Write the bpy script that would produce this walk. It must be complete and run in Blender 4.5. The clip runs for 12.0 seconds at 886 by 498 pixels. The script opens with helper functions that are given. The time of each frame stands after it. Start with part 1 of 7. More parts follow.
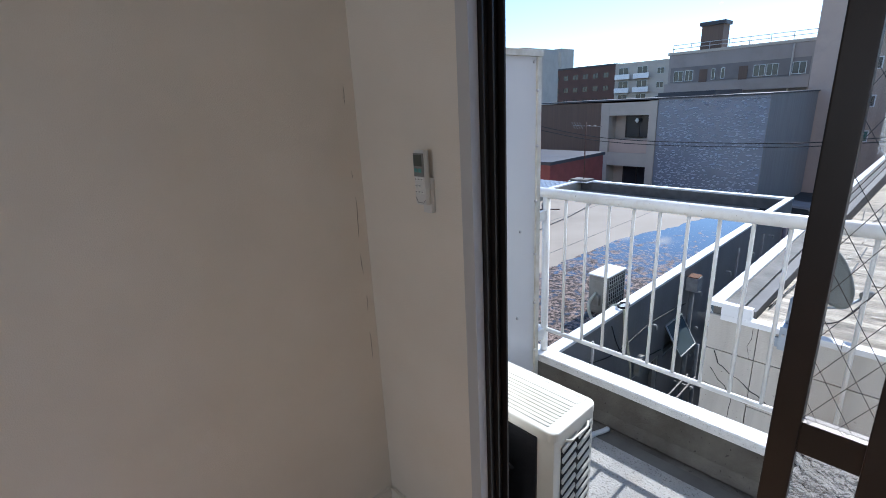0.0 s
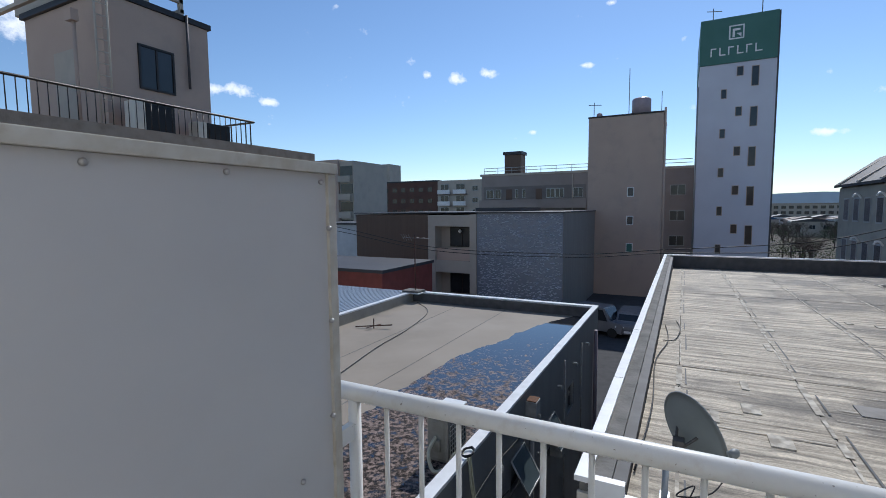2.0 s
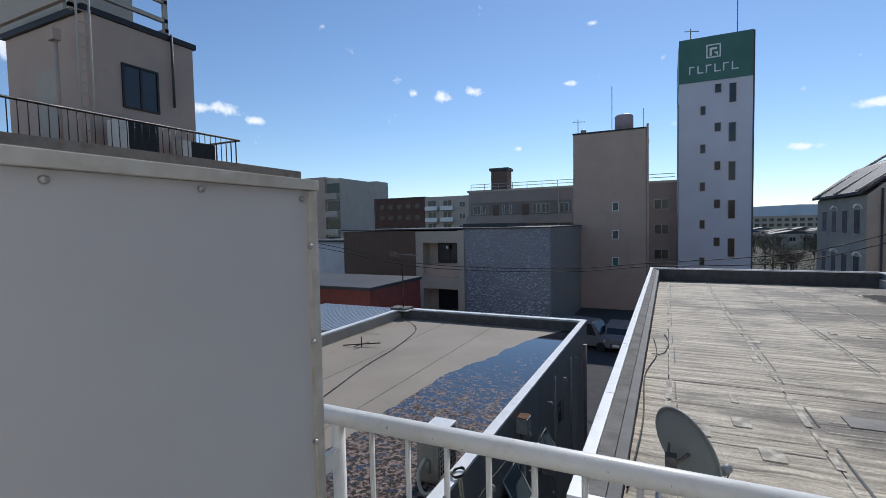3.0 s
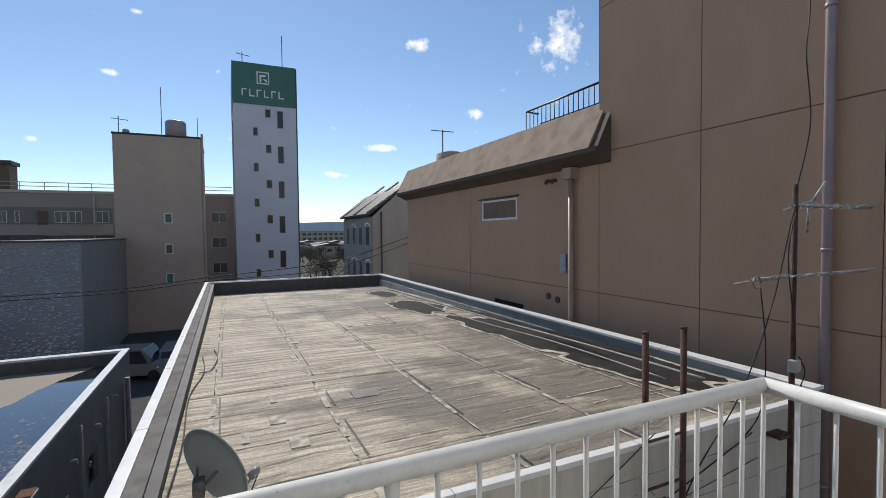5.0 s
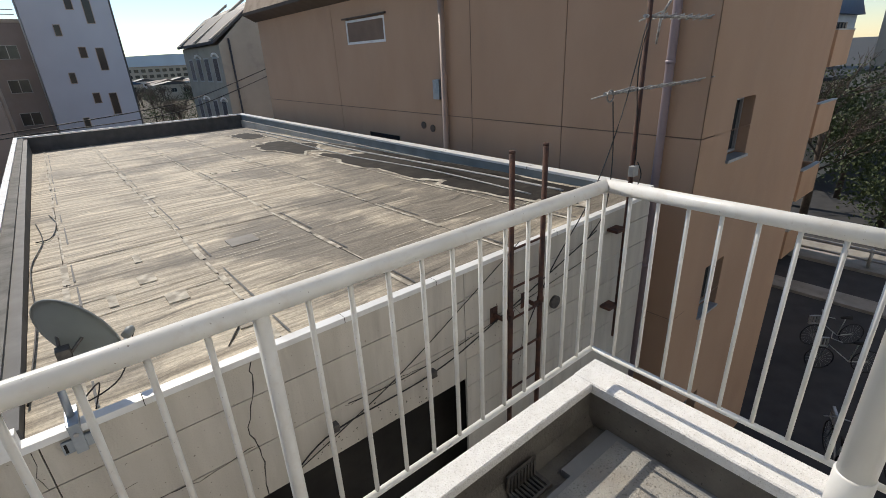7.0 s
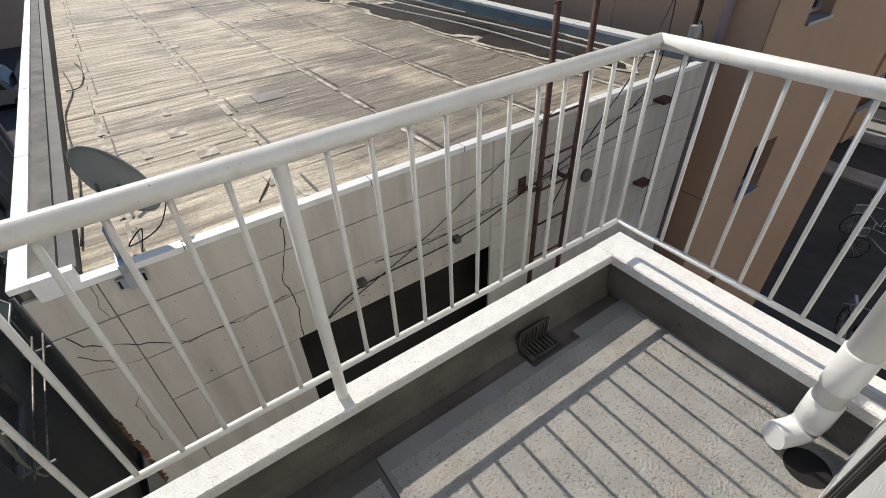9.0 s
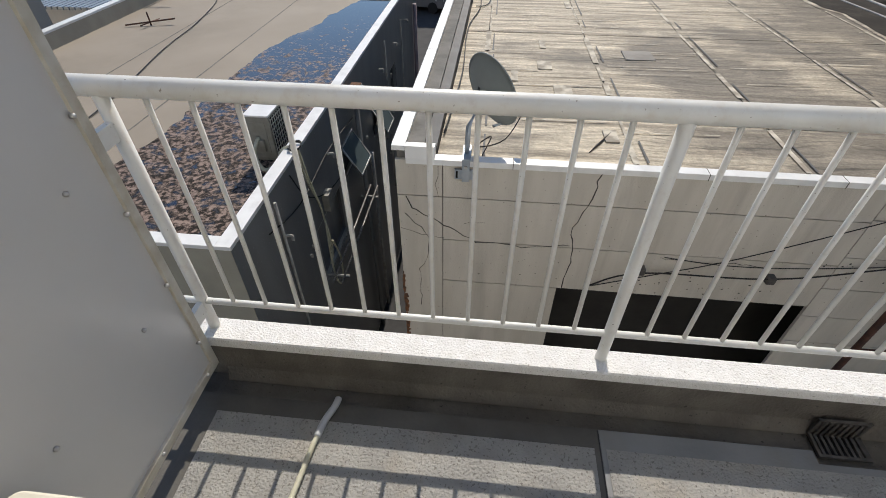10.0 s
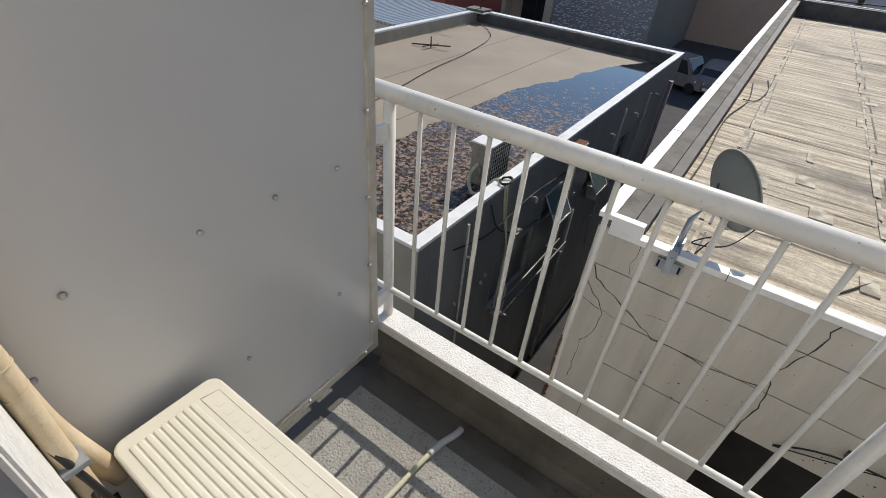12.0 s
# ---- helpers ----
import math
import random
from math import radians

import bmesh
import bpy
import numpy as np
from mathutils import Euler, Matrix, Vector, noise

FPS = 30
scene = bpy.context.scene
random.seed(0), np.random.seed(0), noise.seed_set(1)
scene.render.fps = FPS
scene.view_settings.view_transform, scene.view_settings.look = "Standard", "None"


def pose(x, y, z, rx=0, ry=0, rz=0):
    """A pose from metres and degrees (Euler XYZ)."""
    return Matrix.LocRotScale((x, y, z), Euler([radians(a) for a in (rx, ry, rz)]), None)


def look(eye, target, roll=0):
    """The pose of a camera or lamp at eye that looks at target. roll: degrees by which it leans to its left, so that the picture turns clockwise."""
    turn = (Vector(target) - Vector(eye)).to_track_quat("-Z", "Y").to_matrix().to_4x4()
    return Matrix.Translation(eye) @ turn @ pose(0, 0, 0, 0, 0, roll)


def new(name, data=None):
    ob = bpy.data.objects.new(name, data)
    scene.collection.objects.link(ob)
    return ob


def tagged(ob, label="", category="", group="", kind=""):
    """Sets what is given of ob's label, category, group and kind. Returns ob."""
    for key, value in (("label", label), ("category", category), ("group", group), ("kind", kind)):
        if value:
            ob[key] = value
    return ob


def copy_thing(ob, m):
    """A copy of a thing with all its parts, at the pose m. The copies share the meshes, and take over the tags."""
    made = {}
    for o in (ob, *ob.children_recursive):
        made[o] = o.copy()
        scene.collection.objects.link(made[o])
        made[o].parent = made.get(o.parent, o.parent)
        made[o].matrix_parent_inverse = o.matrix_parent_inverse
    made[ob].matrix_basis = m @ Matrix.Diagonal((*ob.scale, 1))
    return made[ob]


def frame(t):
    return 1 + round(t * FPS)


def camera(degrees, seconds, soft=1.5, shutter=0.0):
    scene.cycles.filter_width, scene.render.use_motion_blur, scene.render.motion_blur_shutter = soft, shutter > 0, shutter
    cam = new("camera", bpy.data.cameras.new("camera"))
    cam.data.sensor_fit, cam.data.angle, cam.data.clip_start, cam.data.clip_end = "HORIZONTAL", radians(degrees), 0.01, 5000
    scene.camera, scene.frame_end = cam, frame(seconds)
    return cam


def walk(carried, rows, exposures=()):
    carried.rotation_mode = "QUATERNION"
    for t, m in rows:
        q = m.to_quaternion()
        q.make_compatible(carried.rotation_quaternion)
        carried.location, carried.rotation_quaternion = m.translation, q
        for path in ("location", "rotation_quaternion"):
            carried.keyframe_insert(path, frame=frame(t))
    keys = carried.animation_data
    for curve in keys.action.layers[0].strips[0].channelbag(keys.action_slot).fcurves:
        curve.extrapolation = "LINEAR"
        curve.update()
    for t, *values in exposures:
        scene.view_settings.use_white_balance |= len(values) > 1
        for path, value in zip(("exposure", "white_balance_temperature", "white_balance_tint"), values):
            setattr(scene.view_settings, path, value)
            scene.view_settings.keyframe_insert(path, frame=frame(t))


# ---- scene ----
cam = camera(86.8, 12.0, soft=0.9)
PATH = [
    (0, (1.364, -1.984, 1.55), (-0.051, -0.697, 0.968), -2.8),
    (0.5, (1.172, -1.704, 1.564), (-0.046, -0.214, 1.022), -2.5),
    (1, (1.073, -1.43, 1.586), (0.029, 0.225, 1.168), -2.1),
    (1.5, (0.955, -1.212, 1.632), (-0.005, 0.521, 1.352), -0.9),
    (2, (0.848, -1.09, 1.648), (-0.061, 0.684, 1.479), -0.5),
    (2.5, (0.83, -1.051, 1.644), (-0.067, 0.733, 1.525), -1.1),
    (2.7, (0.834, -1.06, 1.645), (-0.068, 0.722, 1.537), -1.2),
    (4.3, (0.947, -1.012, 1.654), (1.125, 0.978, 1.567), 0.1),
    (4.5, (0.987, -0.992, 1.644), (1.433, 0.956, 1.567), 0.3),
    (5, (1.034, -1.016, 1.655), (1.868, 0.8, 1.583), -0.6),
    (5.5, (1.046, -1.019, 1.655), (2.064, 0.701, 1.591), -1.2),
    (6, (1.043, -1.022, 1.654), (2.178, 0.623, 1.576), -1.3),
    (6.5, (1.06, -1.017, 1.646), (2.233, 0.562, 1.285), -1.6),
    (7, (1.111, -0.992, 1.609), (2.265, 0.452, 0.846), -2.8),
    (7.2, (1.101, -1.003, 1.603), (2.226, 0.371, 0.684), -3.2),
    (8.8, (1.107, -1.025, 1.499), (2.137, 0.253, 0.357), -2.8),
    (9, (1.135, -0.99, 1.563), (2.01, 0.322, 0.333), -2.5),
    (9.5, (1.039, -0.989, 1.558), (1.428, 0.494, 0.274), -1.4),
    (10, (0.93, -1.006, 1.553), (0.772, 0.486, 0.23), -0.0),
    (10.5, (0.867, -1.019, 1.549), (0.415, 0.354, 0.167), 2.5),
    (11, (0.86, -1.023, 1.549), (0.261, 0.245, 0.123), 4.4),
    (11.5, (0.86, -1.023, 1.546), (0.163, 0.187, 0.113), 5.0),
    (12, (0.872, -1.029, 1.569), (0.015, 0.32, 0.367), 5.4),
]
walk(cam, [(t, look(e, a, r)) for t, e, a, r in PATH],
     exposures=[(0.0, 0.9, 5700, 10), (0.5, 0.7, 5700, 10), (1.0, 0.35, 5700, 10), (1.5, 0.0, 5800, 10), (2.0, -0.15, 6000, 10), (2.7, -0.2, 6100, 10),
                (4.3, -0.3, 6400, 10), (5.0, -0.1, 6700, 10), (5.5, 0.1, 6900, 10), (6.5, 0.0, 7000, 10), (7.2, 0.15, 7100, 10), (8.8, 0.24, 7000, 10), (9.5, 0.24, 7000, 10), (10.5, 0.1, 6900, 10), (12.0, 0.15, 7000, 10)])

# world and sun
SUN_EL, SUN_AZ = radians(42), radians(0.0)
SUN = Vector((math.sin(SUN_AZ) * math.cos(SUN_EL), math.cos(SUN_AZ) * math.cos(SUN_EL), math.sin(SUN_EL)))
sun_data = bpy.data.lights.new("sun", "SUN")
sun_data.energy, sun_data.angle, sun_data.color = 3.7, radians(0.53), (1.0, 0.95, 0.88)
sun = new("sun", sun_data)
sun.matrix_world = look((0, 0, 30), Vector((0, 0, 30)) - SUN)

world = bpy.data.worlds.new("sky")
scene.world = world
world.use_nodes = True
wn, wl = world.node_tree.nodes, world.node_tree.links
wn.clear()
sky = wn.new("ShaderNodeTexSky")
sky.sky_type, sky.sun_disc = "NISHITA", False
sky.sun_elevation, sky.sun_rotation = SUN_EL, SUN_AZ
sky.air_density, sky.dust_density, sky.ozone_density = 1.0, 0.06, 4.0
wtc = wn.new("ShaderNodeTexCoord")
wnoise = wn.new("ShaderNodeTexNoise")
wnoise.inputs["Scale"].default_value, wnoise.inputs["Detail"].default_value = 26.0, 9.0
wnoise.inputs["Roughness"].default_value = 0.62
wl.new(wtc.outputs["Generated"], wnoise.inputs["Vector"])
# puffs of cloud: yaw to the left, elevation, width, height in degrees
CLOUDS = [(25.5, 15.2, 1.5, 0.9), (21.4, 15.6, 1.3, 0.6), (28.7, 15.5, 0.6, 0.5), (51.5, 13.0, 4.0, 0.9), (47, 12, 1.2, 0.6), (70, 18, 10, 4.5), (16.3, 8.9, 0.7, 0.4),
          (-21.8, 21.6, 2.6, 0.8), (-38.4, 21.2, 3.6, 2.8), (-29, 13.9, 1.6, 0.8), (-17.4, 10.1, 2.6, 0.5), (-12, 6.9, 1.5, 0.4), (7.8, 21.6, 1.0, 0.4),
          (10.7, 15.8, 1.2, 0.4), (-95, 22, 10, 4), (120, 30, 22, 8), (180, 26, 30, 9), (-140, 35, 18, 8)]
total = None
for yaw, el, w, h in CLOUDS:
    turn = pose(0, 0, 0, 0, 0, yaw) @ pose(0, 0, 0, el, 0, 0)
    mapping = wn.new("ShaderNodeMapping")
    mapping.vector_type = "POINT"
    inv = turn.inverted().to_euler()
    mapping.inputs["Rotation"].default_value = inv
    wl.new(wtc.outputs["Generated"], mapping.inputs["Vector"])
    scale = wn.new("ShaderNodeVectorMath")
    scale.operation = "MULTIPLY"
    scale.inputs[1].default_value = (1 / radians(w), 0, 1 / radians(h))
    wl.new(mapping.outputs[0], scale.inputs[0])
    ln = wn.new("ShaderNodeVectorMath")
    ln.operation = "LENGTH"
    wl.new(scale.outputs[0], ln.inputs[0])
    fall = wn.new("ShaderNodeMapRange")
    fall.inputs["From Min"].default_value, fall.inputs["From Max"].default_value = 0.0, 1.4
    fall.inputs["To Min"].default_value, fall.inputs["To Max"].default_value = 1.0, 0.0
    wl.new(ln.outputs["Value"], fall.inputs["Value"])
    ysep = wn.new("ShaderNodeSeparateXYZ")
    wl.new(mapping.outputs[0], ysep.inputs[0])
    front = wn.new("ShaderNodeMath")
    front.operation = "GREATER_THAN"
    front.inputs[1].default_value = 0.0
    wl.new(ysep.outputs[1], front.inputs[0])
    both = wn.new("ShaderNodeMath")
    both.operation = "MULTIPLY"
    wl.new(fall.outputs[0], both.inputs[0])
    wl.new(front.outputs[0], both.inputs[1])
    if total is None:
        total = both
    else:
        m = wn.new("ShaderNodeMath")
        m.operation = "MAXIMUM"
        wl.new(total.outputs[0], m.inputs[0])
        wl.new(both.outputs[0], m.inputs[1])
        total = m
addn = wn.new("ShaderNodeMath")
addn.operation = "ADD"
wl.new(total.outputs[0], addn.inputs[0])
wamp = wn.new("ShaderNodeMath")
wamp.operation = "MULTIPLY"
wamp.inputs[1].default_value = 2.6
wl.new(wnoise.outputs["Fac"], wamp.inputs[0])
wl.new(wamp.outputs[0], addn.inputs[1])
cloud = wn.new("ShaderNodeMapRange")
cloud.inputs["From Min"].default_value, cloud.inputs["From Max"].default_value = 1.72, 2.25
cloud.inputs["To Min"].default_value, cloud.inputs["To Max"].default_value = 0.0, 0.9
wl.new(addn.outputs[0], cloud.inputs["Value"])
wmix = wn.new("ShaderNodeMix")
wmix.data_type = "RGBA"
wmix.inputs[7].default_value = (9.0, 9.2, 9.6, 1)
wl.new(cloud.outputs[0], wmix.inputs[0])
wl.new(sky.outputs[0], wmix.inputs[6])
bg = wn.new("ShaderNodeBackground")
bg.inputs["Strength"].default_value = 0.13
wout = wn.new("ShaderNodeOutputWorld")
wl.new(wmix.outputs[2], bg.inputs["Color"])
wl.new(bg.outputs[0], wout.inputs["Surface"])


# ---- materials ----
def mat(name, a, b=None, scale=3.0, rough=0.8, metal=0.0, bump=0.0, bump_scale=60.0, stain=None, stain_scale=0.8, stain_amt=0.5, stretch=(1, 1, 1),
        spec=0.5, rough2=None, threshold=(0.35, 0.65), speck=None):
    """Two-scale noise between colours a and b, with a large stain colour and fine relief."""
    m = bpy.data.materials.new(name)
    m.use_nodes = True
    n, l = m.node_tree.nodes, m.node_tree.links
    p = n["Principled BSDF"]
    b = b or tuple(c * 0.85 for c in a)
    tc = n.new("ShaderNodeTexCoord")
    mp = n.new("ShaderNodeMapping")
    mp.inputs["Scale"].default_value = stretch
    l.new(tc.outputs["Object"], mp.inputs["Vector"])
    n1 = n.new("ShaderNodeTexNoise")
    n1.inputs["Scale"].default_value, n1.inputs["Detail"].default_value = scale, 7.0
    l.new(mp.outputs[0], n1.inputs["Vector"])
    r1 = n.new("ShaderNodeMapRange")
    r1.inputs["From Min"].default_value, r1.inputs["From Max"].default_value = threshold
    l.new(n1.outputs["Fac"], r1.inputs["Value"])
    mx = n.new("ShaderNodeMix")
    mx.data_type = "RGBA"
    mx.inputs[6].default_value, mx.inputs[7].default_value = (*a, 1), (*b, 1)
    l.new(r1.outputs[0], mx.inputs[0])
    colour = mx.outputs[2]
    if stain:
        n2 = n.new("ShaderNodeTexNoise")
        n2.inputs["Scale"].default_value, n2.inputs["Detail"].default_value, n2.inputs["Roughness"].default_value = stain_scale, 9.0, 0.65
        l.new(mp.outputs[0], n2.inputs["Vector"])
        r2 = n.new("ShaderNodeMapRange")
        r2.inputs["From Min"].default_value, r2.inputs["From Max"].default_value = 0.52, 0.72
        r2.inputs["To Max"].default_value = stain_amt
        l.new(n2.outputs["Fac"], r2.inputs["Value"])
        mx2 = n.new("ShaderNodeMix")
        mx2.data_type = "RGBA"
        mx2.inputs[7].default_value = (*stain, 1)
        l.new(r2.outputs[0], mx2.inputs[0])
        l.new(colour, mx2.inputs[6])
        colour = mx2.outputs[2]
    if speck:
        s_col, s_scale, s_cut = speck
        ns = n.new("ShaderNodeTexNoise")
        ns.inputs["Scale"].default_value, ns.inputs["Detail"].default_value = s_scale, 3.0
        l.new(tc.outputs["Object"], ns.inputs["Vector"])
        rs = n.new("ShaderNodeMapRange")
        rs.inputs["From Min"].default_value, rs.inputs["From Max"].default_value = s_cut, s_cut + 0.04
        rs.inputs["To Max"].default_value = 0.75
        l.new(ns.outputs["Fac"], rs.inputs["Value"])
        mx3 = n.new("ShaderNodeMix")
        mx3.data_type = "RGBA"
        mx3.inputs[7].default_value = (*s_col, 1)
        l.new(rs.outputs[0], mx3.inputs[0])
        l.new(colour, mx3.inputs[6])
        colour = mx3.outputs[2]
    l.new(colour, p.inputs["Base Color"])
    p.inputs["Roughness"].default_value, p.inputs["Metallic"].default_value = rough, metal
    p.inputs["Specular IOR Level"].default_value = spec
    if rough2 is not None:
        rr = n.new("ShaderNodeMapRange")
        rr.inputs["To Min"].default_value, rr.inputs["To Max"].default_value = rough, rough2
        l.new(r1.outputs[0], rr.inputs["Value"])
        l.new(rr.outputs[0], p.inputs["Roughness"])
    if bump:
        n3 = n.new("ShaderNodeTexNoise")
        n3.inputs["Scale"].default_value, n3.inputs["Detail"].default_value = bump_scale, 4.0
        l.new(tc.outputs["Object"], n3.inputs["Vector"])
        bp = n.new("ShaderNodeBump")
        bp.inputs["Strength"].default_value, bp.inputs["Distance"].default_value = min(1, bump), 0.01
        l.new(n3.outputs["Fac"], bp.inputs["Height"])
        l.new(bp.outputs[0], p.inputs["Normal"])
    return m


M_wallpaper = mat("wallpaper", (0.74, 0.69, 0.61), (0.7, 0.65, 0.57), 4, 0.9, bump=0.15, bump_scale=350)
M_ceiling = mat("ceiling_paper", (0.75, 0.73, 0.69), None, 3, 0.9, bump=0.1, bump_scale=300)
M_woodfloor = mat("wood_floor", (0.36, 0.22, 0.12), (0.28, 0.16, 0.08), 3, 0.4, stretch=(12, 1, 1))
M_casing = mat("casing", (0.5, 0.5, 0.5), (0.46, 0.46, 0.46), 4, 0.5)
M_casing_out = mat("surround_paint", (0.74, 0.73, 0.71), (0.66, 0.65, 0.62), 12, 0.5, stain=(0.4, 0.37, 0.32), stain_scale=9, stain_amt=0.3)
M_bronze = mat("bronze_aluminium", (0.028, 0.022, 0.02), (0.02, 0.016, 0.014), 8, 0.4, metal=0.4)
M_gasket = mat("rubber", (0.01, 0.01, 0.01), None, 5, 0.7)
M_white_paint = mat("white_rail_paint", (0.78, 0.78, 0.75), (0.72, 0.71, 0.67), 9, 0.35, stain=(0.5, 0.4, 0.3), stain_scale=30, stain_amt=0.25, speck=((0.2, 0.16, 0.12), 110, 0.7))
M_partition = mat("partition_board", (0.6, 0.595, 0.585), (0.56, 0.555, 0.55), 2, 0.27, stain=(0.5, 0.49, 0.47), stain_scale=1.5, stain_amt=0.15)
M_partition_frame = mat("partition_frame", (0.6, 0.58, 0.52), (0.48, 0.44, 0.36), 14, 0.5, stain=(0.25, 0.17, 0.09), stain_scale=6, stain_amt=0.5)
M_bolt = mat("bolt_metal", (0.5, 0.5, 0.5), (0.3, 0.28, 0.26), 30, 0.4, metal=0.7)
M_coping = mat("coping_paint", (0.79, 0.785, 0.77), (0.73, 0.72, 0.7), 20, 0.7, bump=0.55, bump_scale=130, stain=(0.42, 0.39, 0.34), stain_scale=45, stain_amt=0.28, speck=((0.36, 0.34, 0.3), 170, 0.64))
M_curb = mat("curb_cement", (0.155, 0.142, 0.122), (0.1, 0.09, 0.078), 6, 0.85, bump=0.5, bump_scale=90, stain=(0.05, 0.045, 0.036), stain_scale=2.2, stain_amt=0.6, stretch=(1, 1, 1), speck=((0.04, 0.035, 0.03), 60, 0.66))
M_balcony = mat("urethane_floor", (0.33, 0.325, 0.305), (0.27, 0.265, 0.25), 8, 0.65, bump=0.8, bump_scale=110, stain=(0.36, 0.29, 0.2), stain_scale=3.5, stain_amt=0.4, speck=((0.13, 0.12, 0.105), 120, 0.6))
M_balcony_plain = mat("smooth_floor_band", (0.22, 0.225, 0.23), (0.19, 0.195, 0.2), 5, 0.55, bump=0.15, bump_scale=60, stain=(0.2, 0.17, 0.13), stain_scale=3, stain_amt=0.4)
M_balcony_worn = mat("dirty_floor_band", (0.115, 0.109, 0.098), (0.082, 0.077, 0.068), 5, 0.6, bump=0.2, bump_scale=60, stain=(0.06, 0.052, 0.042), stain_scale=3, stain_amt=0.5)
M_joint = mat("sealant_dark", (0.05, 0.05, 0.05), None, 5, 0.8)
M_stucco = mat("white_stucco", (0.76, 0.75, 0.73), (0.7, 0.69, 0.66), 12, 0.9, bump=1.0, bump_scale=70)
M_ac = mat("ac_cream", (0.66, 0.635, 0.55), (0.62, 0.6, 0.515), 7, 0.45, stain=(0.45, 0.4, 0.3), stain_scale=4, stain_amt=0.25)
M_ac_dark = mat("coil_dark", (0.03, 0.03, 0.032), (0.015, 0.015, 0.016), 40, 0.5, metal=0.5, stretch=(1, 1, 12))
M_ac_grille = mat("grille_cream", (0.5, 0.49, 0.44), (0.44, 0.43, 0.38), 10, 0.5)
M_tape = mat("pipe_tape", (0.66, 0.55, 0.39), (0.56, 0.45, 0.3), 12, 0.6, bump=0.6, bump_scale=25, stain=(0.3, 0.2, 0.1), stain_scale=5, stain_amt=0.4)
M_hose = mat("drain_hose", (0.55, 0.54, 0.42), (0.45, 0.43, 0.32), 20, 0.6)
M_hose_tip = mat("hose_tip", (0.5, 0.51, 0.52), None, 8, 0.5)
M_pvc = mat("pvc_white", (0.76, 0.76, 0.74), (0.7, 0.7, 0.67), 4, 0.3)
M_grate = mat("drain_grate_iron", (0.14, 0.13, 0.12), (0.08, 0.075, 0.07), 30, 0.6, metal=0.5)
M_black = mat("dark_void", (0.008, 0.008, 0.008), None, 2, 0.9)
M_recess = mat("recess_shade", (0.035, 0.032, 0.028), (0.02, 0.018, 0.016), 3, 0.9, bump=0.5, bump_scale=12)
M_screen = mat("screen_mesh", (0.72, 0.72, 0.7), (0.66, 0.66, 0.64), 3, 0.6)
M_remote = mat("remote_plastic", (0.7, 0.7, 0.68), None, 6, 0.4)
M_lcd = mat("lcd", (0.09, 0.1, 0.09), None, 6, 0.2)
M_button = mat("button_grey", (0.2, 0.2, 0.2), None, 6, 0.5)
M_button_teal = mat("button_teal", (0.1, 0.3, 0.28), None, 6, 0.5)

M_capwhite = mat("metal_cap_white", (0.8, 0.8, 0.78), (0.72, 0.72, 0.7), 6, 0.35, stain=(0.4, 0.38, 0.33), stain_scale=3, stain_amt=0.3)
M_alc = mat("alc_panel", (0.58, 0.54, 0.47), (0.49, 0.455, 0.39), 2.2, 0.9, bump=0.4, bump_scale=90, stain=(0.3, 0.27, 0.23), stain_scale=1.7, stain_amt=0.45, stretch=(3.0, 1, 0.4), speck=((0.14, 0.12, 0.1), 45, 0.68))
M_crack = mat("crack", (0.06, 0.055, 0.05), None, 5, 0.95)
M_parapet = mat("parapet_mortar", (0.2, 0.19, 0.17), (0.13, 0.125, 0.11), 5, 0.9, bump=0.6, bump_scale=30, stain=(0.06, 0.06, 0.05), stain_scale=2.5, stain_amt=0.6)
M_parapet_blue = mat("parapet_membrane", (0.2, 0.23, 0.24), (0.16, 0.185, 0.19), 3, 0.6, stain=(0.08, 0.08, 0.08), stain_scale=2, stain_amt=0.4)
M_wet_shade = mat("wet_shaded_membrane", (0.026, 0.023, 0.02), (0.014, 0.012, 0.011), 4, 0.8, stain=(0.09, 0.08, 0.065), stain_scale=3, stain_amt=0.5, spec=0.2)
M_roofedge = mat("parapet_shade_and_dirt", (0.1, 0.1, 0.1), (0.07, 0.07, 0.07), 5, 0.7, stain=(0.03, 0.03, 0.03), stain_scale=3, stain_amt=0.5)
M_rust = mat("rusty_steel", (0.12, 0.05, 0.03), (0.05, 0.025, 0.02), 14, 0.8, bump=0.6, bump_scale=80)
M_rustbright = mat("rust_orange", (0.2, 0.085, 0.035), (0.07, 0.04, 0.028), 25, 0.9, bump=0.8, bump_scale=60)
M_alu = mat("antenna_aluminium", (0.3, 0.29, 0.28), (0.12, 0.11, 0.1), 30, 0.5, metal=0.5)
M_aerial = mat("weathered_aerial", (0.58, 0.57, 0.54), (0.25, 0.235, 0.22), 22, 0.45, metal=0.4)
M_cable = mat("cable_black", (0.012, 0.012, 0.012), None, 5, 0.6)
M_cablewhite = mat("cable_grey", (0.45, 0.44, 0.42), (0.3, 0.29, 0.27), 9, 0.7)
M_dish = mat("dish_grey", (0.26, 0.28, 0.275), (0.22, 0.24, 0.235), 5, 0.5)
M_bracket = mat("galvanised", (0.4, 0.44, 0.48), (0.3, 0.34, 0.38), 12, 0.4, metal=0.6)
M_awall = mat("painted_metal_dark", (0.215, 0.215, 0.21), (0.165, 0.165, 0.16), 1.5, 0.38, stain=(0.26, 0.26, 0.25), stain_scale=3, stain_amt=0.35, stretch=(1, 2.5, 0.3), bump=0.15, bump_scale=8, speck=((0.3, 0.3, 0.29), 35, 0.66))
